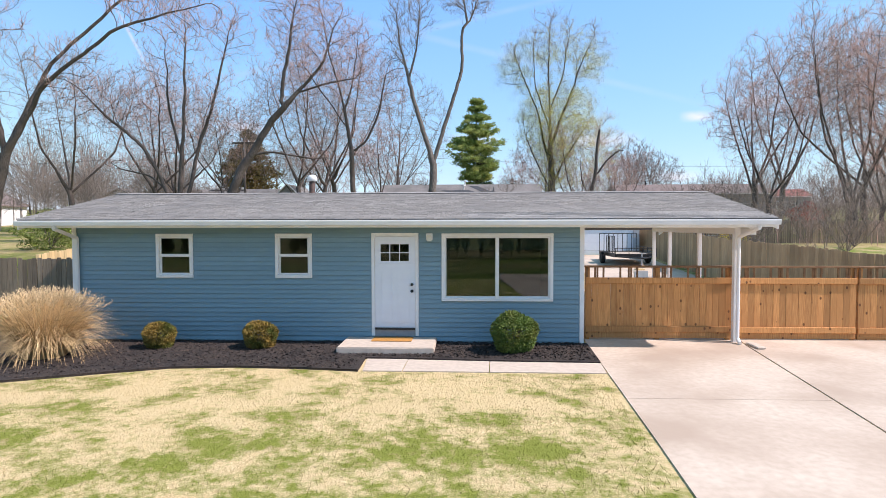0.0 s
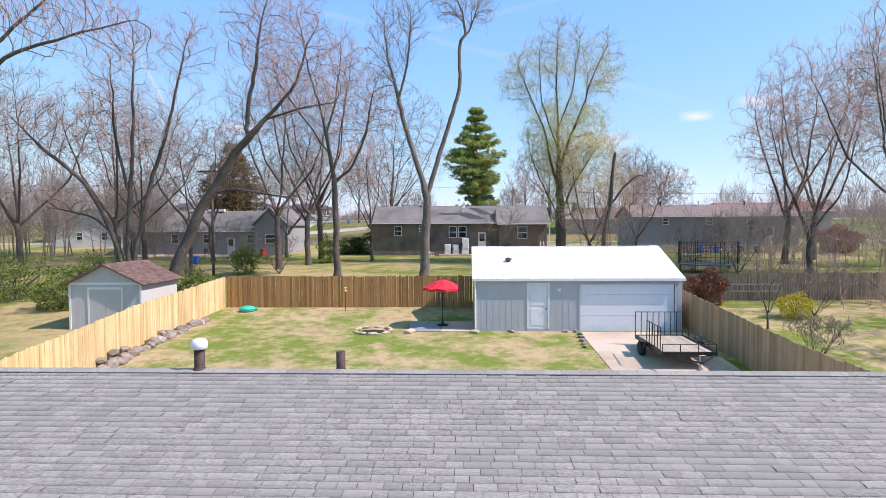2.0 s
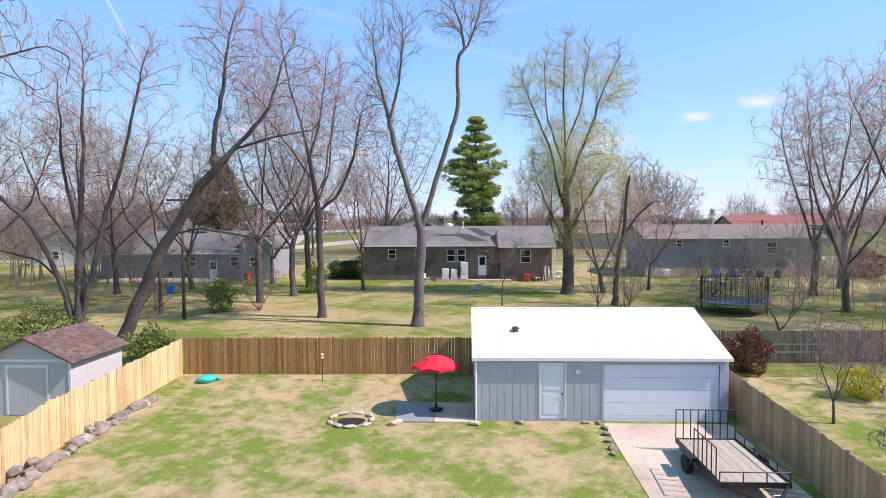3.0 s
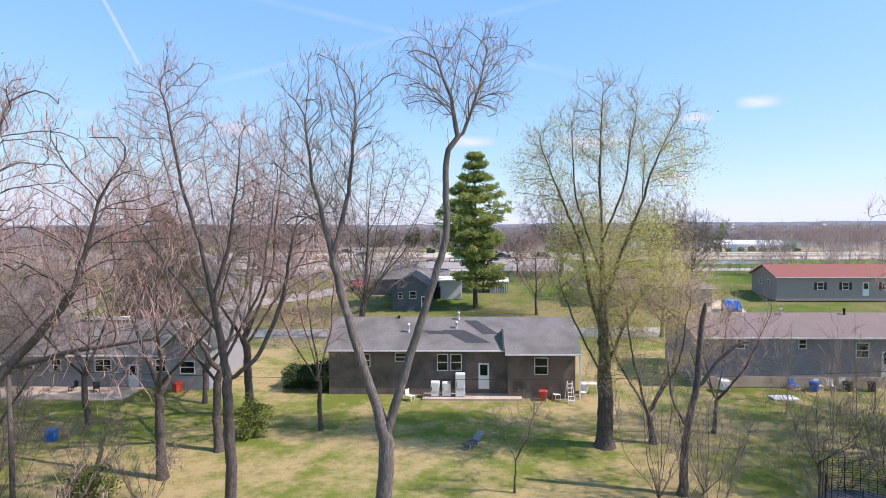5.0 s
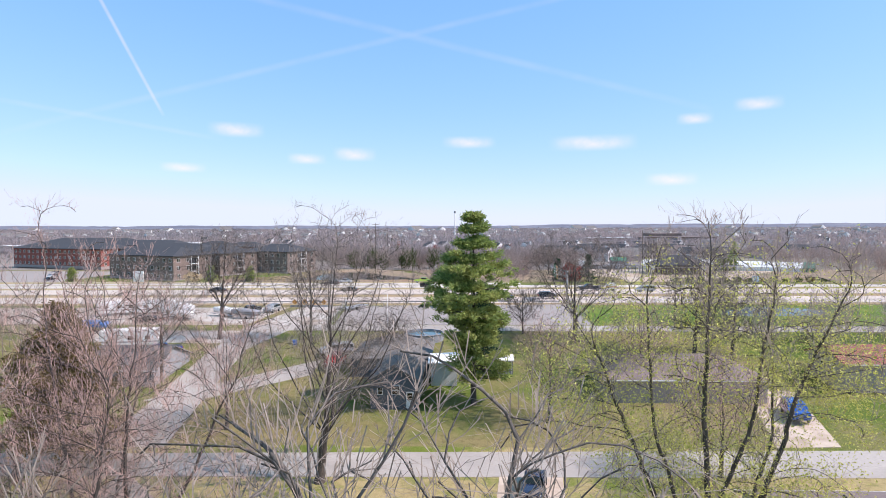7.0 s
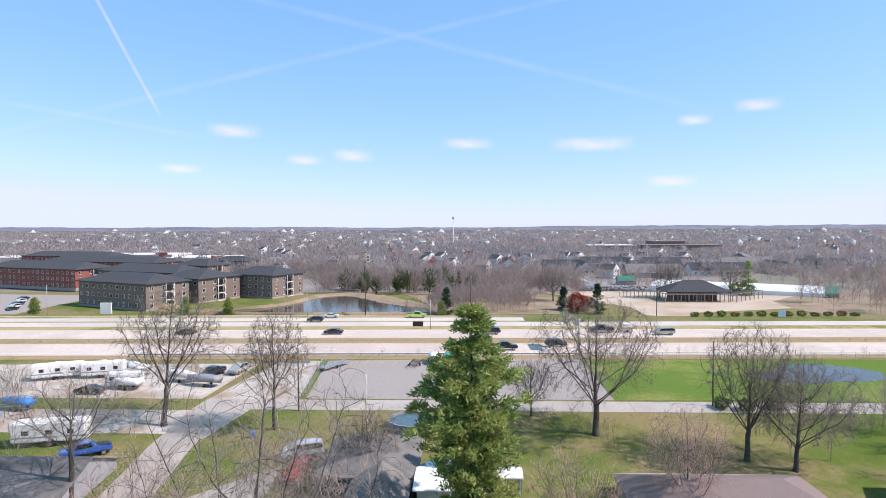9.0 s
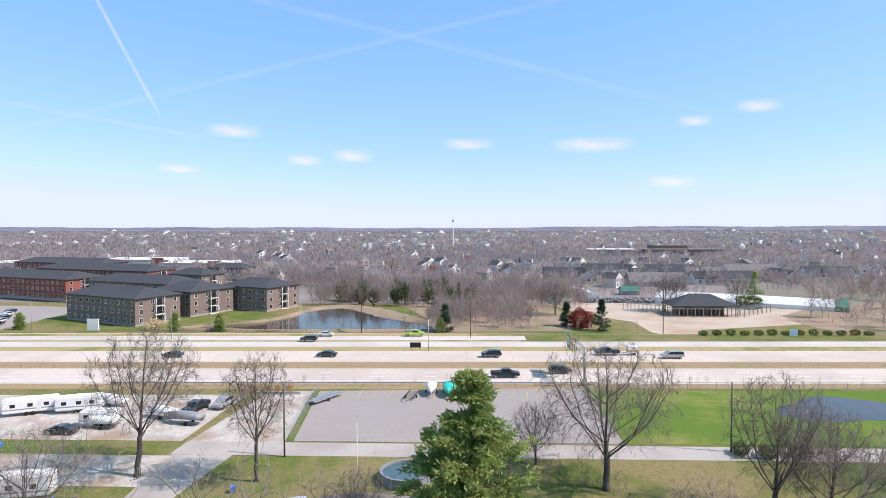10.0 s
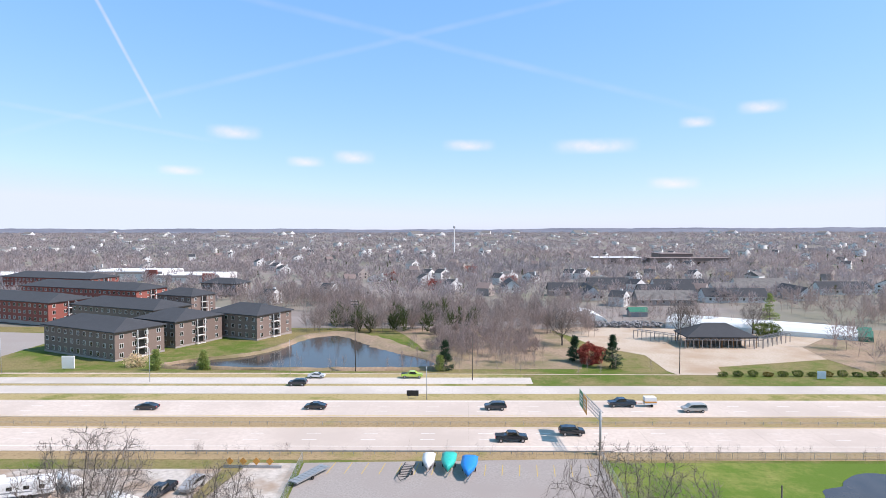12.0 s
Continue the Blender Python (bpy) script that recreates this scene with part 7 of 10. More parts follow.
water_sheet("field_water", 72.5, 172.0, 12.5, 6.8, land(0, 172.5) + 0.06, "dark standing water on the field", 4)
M["bank"] = surface("brown_bank", (0.25, 0.175, 0.12), (0.36, 0.265, 0.185), 1.2, 0.95, 0.3, (0.20, 0.17, 0.09), 0.1)
def rounded(points, times=3):
    """Cuts the corners of a closed outline."""
    p = np.array(points, float)
    for _ in range(times):
        q = np.roll(p, -1, axis=0)
        p = np.stack([0.75 * p + 0.25 * q, 0.25 * p + 0.75 * q], 1).reshape(-1, 2)
    return p


SHORE = rounded([(-98, 261), (-86, 272), (-70, 280), (-63, 296), (-61, 312), (-50, 321), (-42, 313), (-33, 299), (-21, 286), (-7, 275), (-6, 264), (-20, 259.5), (-60, 259)])
pond = bmesh.new()
pond.faces.new([pond.verts.new((x, y, 5.27)) for x, y in SHORE])
tagged(part("pond", pond, "water"), "still pond mirroring the sky below brown banks", "water", kind="structure")
bank = thing("pond_bank", 0, 0, 0, "bare tan earth bank round the pond", "bank", kind="structure")
bm = bmesh.new()
g_ = rng(7)
mid = SHORE.mean(axis=0)
rows = []
for x, y in SHORE:
    out = np.array((x, y)) - mid
    out /= np.linalg.norm(out)
    wide = 3.0 + 9.0 * max(0.0, out[0] * 0.6 + out[1] * 0.8)
    rows.append([bm.verts.new((x + out[0] * wide * f + g_.normal(0, 0.35), y + out[1] * wide * f + g_.normal(0, 0.35), land(0, y + out[1] * wide * f) + z + g_.normal(0, 0.10))) for f, z in ((-0.25, -0.3), (0.12, 0.35), (0.45, 1.0), (0.8, 1.0), (1.0, -0.3))])
for p, q in zip(rows, rows[1:] + rows[:1]):
    for k in range(4):
        bm.faces.new((p[k], q[k], q[k + 1], p[k + 1]))
part("slope", bm, "bank", bank, smooth=True)


def boat(x, y, turn, colour, label, length=6.2, beam=2.4):
    """A boat under a fitted cover on its road trailer."""
    b = thing("covered_boat", x, y, land(x, y) + 0.05, label, "boat", turn=turn)
    n = 9
    bm = bmesh.new()
    rings = []
    for i in range(n):
        u = i / (n - 1)
        w = beam / 2 * (1 - 0.92 * max(0, (u - 0.45) / 0.55) ** 2)
        yy = -length / 2 + length * u
        keel = 0.65 + 0.25 * max(0, u - 0.5)
        sheer = 1.5 + 0.25 * u
        top = sheer + 0.55 * math.sin(math.pi * min(1, u * 0.8 + 0.15))
        rings.append([bm.verts.new(p) for p in ((0, yy, keel), (w * 0.8, yy, keel + 0.35), (w, yy, sheer), (w * 0.55, yy, (sheer + top) / 2 + 0.12), (0, yy, top), (-w * 0.55, yy, (sheer + top) / 2 + 0.12), (-w, yy, sheer), (-w * 0.8, yy, keel + 0.35))])
    for a, c in zip(rings, rings[1:]):
        for k in range(8):
            bm.faces.new((a[k], a[(k + 1) % 8], c[(k + 1) % 8], c[k]))
    bm.faces.new(rings[0])
    bm.faces.new(rings[-1][::-1])
    part("cover", bm, colour, b, smooth=True)
    bm = bmesh.new()
    for s in (-0.9, 0.9):
        rod(bm, (s, -length / 2, 0.5), (s * 0.8, length * 0.2, 0.5), 0.07)
        rod(bm, (s * 0.8, length * 0.2, 0.5), (0, length / 2 + 0.9, 0.5), 0.07)
    rod(bm, (-1.05, -0.8, 0.4), (1.05, -0.8, 0.4), 0.07)
    part("trailer_frame", bm, "galvanised", b)
    for s in (-1, 1):
        bm = bmesh.new()
        lathe(bm, [(0.18, -0.1), (0.32, -0.1), (0.32, 0.1), (0.18, 0.1)], sides=14)
        bmesh.ops.transform(bm, matrix=pose(s * 1.1, -0.8, 0.32, 0, 90), verts=bm.verts[:])
        part("wheel", bm, "tyre", b)


M["tarp_blue"] = surface("blue_tarp", (0.008, 0.20, 0.62), (0.015, 0.27, 0.75), 3, 0.5, 0.15, (0.01, 0.24, 0.68), 0.5)
M["tarp_teal"] = surface("teal_tarp", (0.01, 0.42, 0.34), (0.02, 0.52, 0.42), 3, 0.5, 0.15, (0.015, 0.46, 0.40), 0.5)
M["tarp_grey"] = surface("grey_tarp", (0.22, 0.23, 0.25), (0.30, 0.31, 0.33), 3, 0.6, 0.15)
boat(-3.3, 180.6, 180, "white", "white covered boat on a trailer in the lot", 5.8, 2.3)
boat(0.3, 180.4, 178, "tarp_teal", "boat under a bright teal cover on a trailer", 7.0, 2.7)
boat(3.9, 178.6, 176, "tarp_blue", "boat under a bright blue tarpaulin on a trailer", 7.6, 2.9)
boat(-62.5, 170.5, 60, "white", "white boat parked in the gravel yard", 6.5, 2.4)
boat(-44.3, 161.0, 80, "tarp_grey", "boat under a grey cover in the gravel yard", 6.5, 2.4)
boat(-50.0, 164.0, 70, "white", "white boat parked in the gravel yard", 6.0, 2.3)
boat(-57.5, 158.5, 85, "white", "white boat parked in the gravel yard", 6.0, 2.3)
boat(-68.5, 147.0, 85, "tarp_blue", "boat under a blue tarpaulin in the yard", 5.5, 2.2)


def flat_trailer(x, y, turn, length, label, deck):
    t = thing("flat_trailer", x, y, land(x, y) + 0.05, label, "trailer", turn=turn)
    bm = bmesh.new()
    for s in (-0.95, 0.95):
        box(bm, s - 0.05, s + 0.05, -length / 2, length / 2, 0.55, 0.7)
    for i in range(int(length / 0.7)):
        box(bm, -0.9, 0.9, -length / 2 + i * 0.7, -length / 2 + i * 0.7 + 0.08, 0.58, 0.66)
    part("frame", bm, "black" if not deck else "galvanised", t)
    if deck:
        for i in range(int(length / 0.9)):
            box_part("plank", (-0.98, 0.98, -length / 2 + i * 0.9 + 0.03, -length / 2 + i * 0.9 + 0.85, 0.71, 0.78), "galvanised", t)
    for s in (-1, 1):
        bm = bmesh.new()
        lathe(bm, [(0.18, -0.1), (0.32, -0.1), (0.32, 0.1), (0.18, 0.1)], sides=14)
        bmesh.ops.transform(bm, matrix=pose(s * 1.1, -0.6, 0.32, 0, 90), verts=bm.verts[:])
        part("wheel", bm, "tyre", t)
    bm = bmesh.new()
    rod(bm, (-0.9, -length / 2, 0.6), (0, -length / 2 - 1.6, 0.6), 0.05)
    rod(bm, (0.9, -length / 2, 0.6), (0, -length / 2 - 1.6, 0.6), 0.05)
    part("drawbar", bm, "black", t)


flat_trailer(-7.0, 178.2, -8, 6.0, "rusty empty boat trailer frame in the lot", False)
flat_trailer(-23.4, 175.8, -28, 8.5, "long aluminium dock trailer by the fence", True)


def camper(x, y, turn, length, label, h=3.0):
    c = thing("camper_trailer", x, y, land(x, y) + 0.04, label, "camper", turn=turn)
    bm = bmesh.new()
    box(bm, -length / 2, length / 2, -1.2, 1.2, 0.55, h)
    soften(bm, 0.18, 3)
    part("body", bm, "white", c)
    for x_ in (-length * 0.3, 0.1, length * 0.3):
        box_part("window", (x_ - 0.4, x_ + 0.4, -1.215, -1.19, 1.6, 2.2), "glass", c)
    box_part("stripe", (-length / 2 - 0.005, length / 2 + 0.005, -1.21, 1.21, 1.15, 1.35), "tarp_grey", c)
    box_part("door", (length * 0.12, length * 0.12 + 0.7, -1.225, -1.195, 0.7, 2.4), "white_wall", c)
    for s in (-0.5, 0.5):
        for q in (-1, 1):
            bm = bmesh.new()
            lathe(bm, [(0.2, -0.1), (0.36, -0.1), (0.36, 0.1), (0.2, 0.1)], sides=14)
            bmesh.ops.transform(bm, matrix=pose(s, q * 1.1, 0.36, 90), verts=bm.verts[:])
            part("wheel", bm, "tyre", c)
    box_part("roof_unit", (-0.5, 0.5, -0.4, 0.4, h, h + 0.25), "white", c, bevel=0.05)


camper(-74.5, 165.5, 25, 8.5, "white camper trailer in the gravel yard")
camper(-66.5, 167.0, 18, 7.5, "white camper trailer in the gravel yard")
camper(-54.0, 134.5, 12, 9.5, "long white motor home beside a house", 3.3)
camper(-58.0, 159.5, 5, 6.0, "white box camper in the gravel yard", 2.8)
vehicle(-47.0, 131.0, 35, "pickup", (0.02, 0.08, 0.30), "blue pickup truck beside the motor home", 1.05)
vehicle(-45.5, 168.0, 80, "pickup", (0.02, 0.02, 0.025), "black pickup truck in the gravel yard", 1.05)
vehicle(-41.5, 170.5, 80, "suv", (0.35, 0.35, 0.36), "silver car in the gravel yard", 1.05)
vehicle(-62.0, 155.5, 0, "sedan", (0.03, 0.03, 0.035), "dark car in the gravel yard", 1.05)


def mesh_fence(name, pts, h, label, material="galvanised"):
    f = thing(name, 0, 0, 0, label, "fence")
    for (xa, ya), (xb, yb) in zip(pts, pts[1:]):
        a, b = Vector((xa, ya, land(xa, ya))), Vector((xb, yb, land(xb, yb)))
        n = max(1, int((b - a).length / 3))
        for i in range(n + 1):
            p = a.lerp(b, i / n)
            bm = bmesh.new()
            rod(bm, p, p + Vector((0, 0, h)), 0.04, sides=6)
            part("post", bm, material, f)
        bm = bmesh.new()
        for k in range(9):
            z = Vector((0, 0, h * (0.08 + 0.115 * k)))
            rod(bm, a + z, b + z, 0.012 if k < 8 else 0.03, sides=4)
        part("wire", bm, material, f)


mesh_fence("chain_fence", [(-24.0, 153.5), (-26.6, 182.6)], 1.9, "grey chain-link fence at the lot's edge")
mesh_fence("chain_fence", [(28.3, 186.6), (28.2, 160.0)], 1.9, "pale chain-link fence beside the field")
mesh_fence("chain_fence", [(28.6, 185.8), (140, 189.0)], 1.3, "low wire fence along the highway")
cones = thing("warning_signs", -36.0, 179.5, land(0, 179.5), "row of small red-orange warning diamonds on a rail", "sign")
box_part("rail", (-4, 6.5, -0.05, 0.05, -0.05, 0.55), "galvanised", cones)
for i in range(4):
    box_part("diamond", (-0.5, 0.5, -0.03, 0.03, -0.5, 0.5), "sign_orange", cones).matrix_local = pose(-2.8 + i * 2.4, -0.1, 1.3, 0, 45, 0)

# ================================================================ apartments across the highway
def apartment(cx, cy, turn, lx, ly, storeys, wall, label, base=5.2, hip=7.0, roof_h=3.2):
    """A block with rows of windows, hipped charcoal roof, and end balconies before black plates painted as recess
    shade.
    """
    h = storeys * 3.15 + 0.6
    a = thing("apartment_building", cx, cy, base, label, "apartment building", turn=turn)
    bm = bmesh.new()
    box(bm, 0, lx, 0, ly, -1.0, h)
    part("wall", bm, wall, a)
    bm = bmesh.new()
    o = 0.8
    v = [bm.verts.new(p) for p in ((-o, -o, h), (lx + o, -o, h), (lx + o, ly + o, h), (-o, ly + o, h), (hip, ly / 2, h + roof_h), (lx - hip, ly / 2, h + roof_h))]
    w = [bm.verts.new(v[i].co - Vector((0, 0, 0.3))) for i in range(4)]
    for f in ((0, 1, 5, 4), (2, 3, 4, 5), (1, 2, 5), (3, 0, 4)):
        bm.faces.new([v[i] for i in f])
    for i in range(4):
        bm.faces.new((v[i], w[i], w[(i + 1) % 4], v[(i + 1) % 4]))
    bm.faces.new(w[::-1])
    part("roof", bm, "roof_dark", a)
    fr = bmesh.new()
    for e in ((-0.75, 0.75, -0.06, 0.02, 0, 0.09), (-0.75, 0.75, -0.06, 0.02, 1.51, 1.6), (-0.75, -0.66, -0.06, 0.02, 0.09, 1.51), (0.66, 0.75, -0.06, 0.02, 0.09, 1.51), (-0.04, 0.04, -0.05, 0.02, 0.09, 1.51)):
        box(fr, *e)
    fr = mesh_of("window_frame", fr, "white")
    pn = bmesh.new()
    box(pn, -0.67, 0.67, -0.03, 0.01, 0.08, 1.52)
    pn = mesh_of("pane", pn, "glass")

    def win(m):
        e = new("window")
        e.parent = a
        e.matrix_local = m
        e.empty_display_size = 0.2
        piece("window_frame", fr, e, Matrix())
        piece("pane", pn, e, Matrix())

    n = int(lx / 3.6)
    for s in range(storeys):
        z = 1.1 + s * 3.15
        for i in range(n):
            win(pose(lx * (i + 0.5) / n, -0.0, z))
        k = int(ly / 4.5)
        for i in range(k):
            y = ly * (i + 0.5) / k
            if abs(y - ly * 0.5) < 2.2:
                continue
            win(pose(lx, y, z, 0, 0, 90))
        # Flat black plate on the solid wall paints the shade of a recess.
        box_part("balcony_recess", (lx - 0.05, lx + 0.03, ly * 0.5 - 1.7, ly * 0.5 + 1.7, z - 0.7, z + 1.5), "black", a)
        box_part("balcony_slab", (lx, lx + 1.3, ly * 0.5 - 1.9, ly * 0.5 + 1.9, z - 0.95, z - 0.75), "white", a)
        bm = bmesh.new()
        for e in ((lx + 1.22, lx + 1.28, ly * 0.5 - 1.85, ly * 0.5 + 1.85, z + 0.15, z + 0.25), *((lx + 1.23, lx + 1.27, ly * 0.5 - 1.85 + 0.37 * q, ly * 0.5 - 1.81 + 0.37 * q, z - 0.75, z + 0.15) for q in range(11))):
            box(bm, *e)
        part("balcony_rail", bm, "black", a)
    for y in (ly * 0.5 - 1.9, ly * 0.5 + 1.7):
        box_part("balcony_column", (lx + 1.0, lx + 1.25, y, y + 0.22, 0, h - 0.4), "white", a)
    box_part("plinth", (-0.05, lx + 0.05, -0.05, ly + 0.05, -0.9, 0.7), "tan_wall", a)
    return a


def block(corner, turn, lx, ly, *rest, **more):
    """Placed by its near corner, from which the long side runs back and to the west."""
    x, y = corner
    t = radians(turn)
    return apartment(x - lx * math.cos(t), y - lx * math.sin(t), turn, lx, ly, *rest, **more)


block((-113.5, 269.5), -25, 40, 19, 3, "brick_brown", "three-storey brown brick apartments with a charcoal hipped roof")
block((-104.0, 292.0), -25, 22, 22, 3, "brick_brown", "three-storey brown brick apartments with white balconies")
block((-79.0, 308.0), -25, 26, 20, 3, "brick_brown", "three-storey brown brick apartments by the pond")
block((-128.0, 322.0), -22, 52, 20, 3, "brick_brown", "long brown brick apartments behind the front block")
block((-178.0, 398.0), -18, 90, 22, 3, "brick_red", "long red brick apartment building with charcoal roofs")
block((-190.0, 345.0), -20, 70, 22, 3, "brick_red", "red brick apartment building with charcoal roofs")
block((-135.0, 372.0), -22, 24, 16, 3, "brick_brown", "brown brick apartments beside the curved drive")
block((-150.0, 470.0), -15, 28, 16, 2, "brick_brown", "two-storey brown brick building beside the drive")
block((-250.0, 470.0), -15, 80, 24, 3, "brick_red", "red brick apartment building far behind")
for x0, x1, y, hgt in ((-420, -330, 560, 7.0), (-330, -262, 590, 8.0), (-262, -205, 575, 6.0)):
    s = thing("shop_building", 0, 0, 0, "long pale flat-roofed shop building", "shop")
    box_part("wall", (x0, x1, y, y + 40, 2, 3 + hgt), "white_wall" if x0 > -400 else "tan_wall", s)
    box_part("roof", (x0 + 0.5, x1 - 0.5, y + 0.5, y + 39.5, 3 + hgt, 3.3 + hgt), "metal_white", s)
    box_part("fascia", (x0, x1, y - 0.4, y - 0.01, 1 + hgt, 3.2 + hgt), "tan_wall", s)
    box_part("entry_tower", (x1 - 14, x1 - 4, y - 2, y - 0.5, 2.5, 5 + hgt), "brick_red", s)
slab("drive", [(-160, 400), (-120, 410), (-125, 420), (-160, 412)], 0.15, "street", service, 0.05)
slab("car_park", [(-200, 262), (-158, 262), (-160, 320), (-230, 330)], 0.15, "asphalt", service, 0.05)
for i in range(7):
    vehicle(-166 - i * 3.4, 272 + i * 5.5, 80, ("sedan", "suv", "van")[i % 3], [(0.02, 0.02, 0.03), (0.5, 0.5, 0.5), (0.06, 0.08, 0.12)][i % 3], "parked car outside the apartments", 1.0, None, "cars outside the apartments")

# ================================================================ garden centre
M["sand"] = surface("tan_sandy_ground", (0.44, 0.36, 0.28), (0.55, 0.46, 0.37), 1.5, 0.95, 0.2, (0.40, 0.29, 0.20), 0.06)
sand = thing("sandy_yard", 0, 0, 0, "pale sandy garden centre yard", "yard", kind="structure")
slab("ground_sheet", [(66, 252.5), (80, 252.5), (84, 268), (125, 280), (128, 300), (150, 322), (110, 345), (60, 352), (40, 345), (52, 300), (66, 285)], 0.1, "sand", sand, 0.07)
dry = thing("dry_field", 0, 0, 0, "dry brown scrubby ground beside the garden centre", "field", kind="structure")
slab("ground_sheet", [(128, 256), (260, 262), (280, 345), (152, 345), (150, 322), (128, 300), (125, 282)], 0.1, "bank", dry, 0.06)
slab("ground_sheet", [(-4, 262.5), (40, 264), (46, 290), (40, 345), (-30, 345), (-14, 300)], 0.1, "bank", dry, 0.05)
pav = thing("pavilion", 98, 305, 5.2, "open pavilion with a grey hipped roof", "pavilion")
bm = bmesh.new()
v = [bm.verts.new(p) for p in ((-13, -7, 4.2), (13, -7, 4.2), (13, 7, 4.2), (-13, 7, 4.2), (-4, 0, 8.4), (4, 0, 8.4))]
w = [bm.verts.new(v[i].co - Vector((0, 0, 0.3))) for i in range(4)]
for f in ((0, 1, 5, 4), (2, 3, 4, 5), (1, 2, 5), (3, 0, 4)):
    bm.faces.new([v[i] for i in f])
for i in range(4):
    bm.faces.new((v[i], w[i], w[(i + 1) % 4], v[(i + 1) % 4]))
bm.faces.new(w[::-1])
part("roof", bm, "roof_dark", pav)
box_part("wall", (-9, 9, -2, 5, -0.2, 3.9), "brown_wall", pav)
for x in np.linspace(-12.4, 12.4, 7):
    for y in (-6.6, 6.6):
        box_part("post", (x - 0.12, x + 0.12, y - 0.12, y + 0.12, -0.2, 3.9), "dark_wood", pav)


def pergola(x0, y0, x1, y1, label):
    p = thing("pergola", 0, 0, 0, label, "pergola")
    a, b = Vector((x0, y0, 5.2)), Vector((x1, y1, 5.2))
    n = int((b - a).length / 3)
    d = (b - a).normalized()
    s = Vector((-d.y, d.x, 0)) * 1.8
    for i in range(n + 1):
        for q in (-1, 1):
            c = a.lerp(b, i / n) + s * q
            box_part("post", (c.x - 0.12, c.x + 0.12, c.y - 0.12, c.y + 0.12, 5.0, 8.4), "tan_wall", p)
    for q in (-1, 1):
        bm = bmesh.new()
        rod(bm, a + s * q + Vector((0, 0, 3.3)), b + s * q + Vector((0, 0, 3.3)), 0.14, sides=4)
        part("beam", bm, "tan_wall", p)
    for i in range(n * 3):
        c = a.lerp(b, (i + 0.5) / (n * 3)) + Vector((0, 0, 3.45))
        bm = bmesh.new()
        rod(bm, c - s * 1.2, c + s * 1.2, 0.08, sides=4)
        part("slat", bm, "grey_wall", p)


pergola(72, 318, 85, 306, "long wooden slatted pergola walkway")
pergola(112, 300, 128, 312, "long wooden slatted pergola walkway")
pergola(84, 298.5, 112, 298.5, "long wooden slatted pergola walkway")
M["poly"] = surface("greenhouse_film", (0.72, 0.74, 0.74), (0.80, 0.82, 0.81), 2, 0.5, 0.05)
M["green_metal"] = surface("green_metal", (0.03, 0.16, 0.10), (0.045, 0.20, 0.13), 4, 0.5, 0.02)


def greenhouse(x, y, turn, lx, ly, n, label, end="poly"):
    g = thing("greenhouse", x, y, land(x, y), label, "greenhouse", turn=turn)
    for k in range(n):
        bm = bmesh.new()
        prism(bm, [(k * ly, 0), ((k + 1) * ly, 0), ((k + 1) * ly, 3.0), ((k + 0.75) * ly, 4.4), ((k + 0.5) * ly, 4.9), ((k + 0.25) * ly, 4.4), (k * ly, 3.0)], 0, lx)
        part("bay", bm, "poly", g)
        box_part("end_wall", (k * ly + 0.1, (k + 1) * ly - 0.1, -0.05, 0.0, 0, 3.0), end, g)


greenhouse(104, 366, -120.4, 40, 9.5, 2, "white film-covered greenhouse bays")
greenhouse(138.5, 345.7, -120.4, 32, 9.5, 2, "long white greenhouse with a green end", "poly")
bm = bmesh.new()
prism(bm, [(-0.2, 0), (19.2, 0), (19.2, 3.2), (14.3, 5.0), (9.5, 3.4), (4.7, 5.0), (-0.2, 3.2)], 32.0, 37.0)
o = part("end_bay", bm, "green_metal", [q for q in bpy.data.objects if q.name.startswith("greenhouse")][-1])
dome = thing("hoop_house", 60, 364, land(60, 364), "white half-round hoop house", "greenhouse")
bm = bmesh.new()
prism(bm, [(11 * math.cos(a), 5.2 * math.sin(a)) for a in np.linspace(0, math.pi, 15)], -5, 16)
part("cover", bm, "poly", dome, smooth=False)
dwelling("green_shed", 88, 97, 384, 391, 6.6, 8.4, "grey_wall", "green_metal", "small shed with a green metal roof", base=3.9)
g_ = rng(19)
rocks = thing("rock_piles", 0, 0, 0, "heaps of grey landscaping stone", "stone", kind="stuff")
vs, fs, k_ = [], [], 0
for _ in range(900):
    c = np.array((g_.uniform(60, 92), g_.uniform(348, 358), 4.0 + g_.uniform(0, 1.8)))
    p = c + g_.normal(0, 0.45, (4, 3))
    vs.append(p)
    fs.append(np.array(((0, 1, 2), (0, 2, 3), (0, 3, 1), (1, 3, 2))) + k_)
    k_ += 4
o = new("stone_heap", array_mesh("stone_heap", np.concatenate(vs), np.concatenate(fs), "tarp_grey"))
o.parent = rocks
school = thing("school_building", 225, 800, 2.6, "long flat brown brick school building", "school")
for e in ((0, 95, 0, 25, 0, 9), (-60, -2, 30, 55, 0, 8), (20, 60, 26, 60, 0, 13)):
    box_part("wall", e, "brick_brown", school)
    box_part("roof", (e[0] - 0.5, e[1] + 0.5, e[2] - 0.5, e[3] + 0.5, e[5], e[5] + 0.6), "metal_white" if e[0] < 0 else "roof_brown", school)
    for i in range(int((e[1] - e[0]) / 6)):
        box_part("window", (e[0] + 2 + i * 6, e[0] + 5.5 + i * 6, -0.1 + e[2], 0.01 + e[2], 2, 4.5), "glass", school)
tower = thing("radio_mast", -13.3, 1010, 2.5, "slim white radio mast above the woods", "mast")
bm = bmesh.new()
rod(bm, (0, 0, 0), (0, 0, 47), 0.9, 0.6, 8)
part("shaft", bm, "white", tower)
bm = bmesh.new()
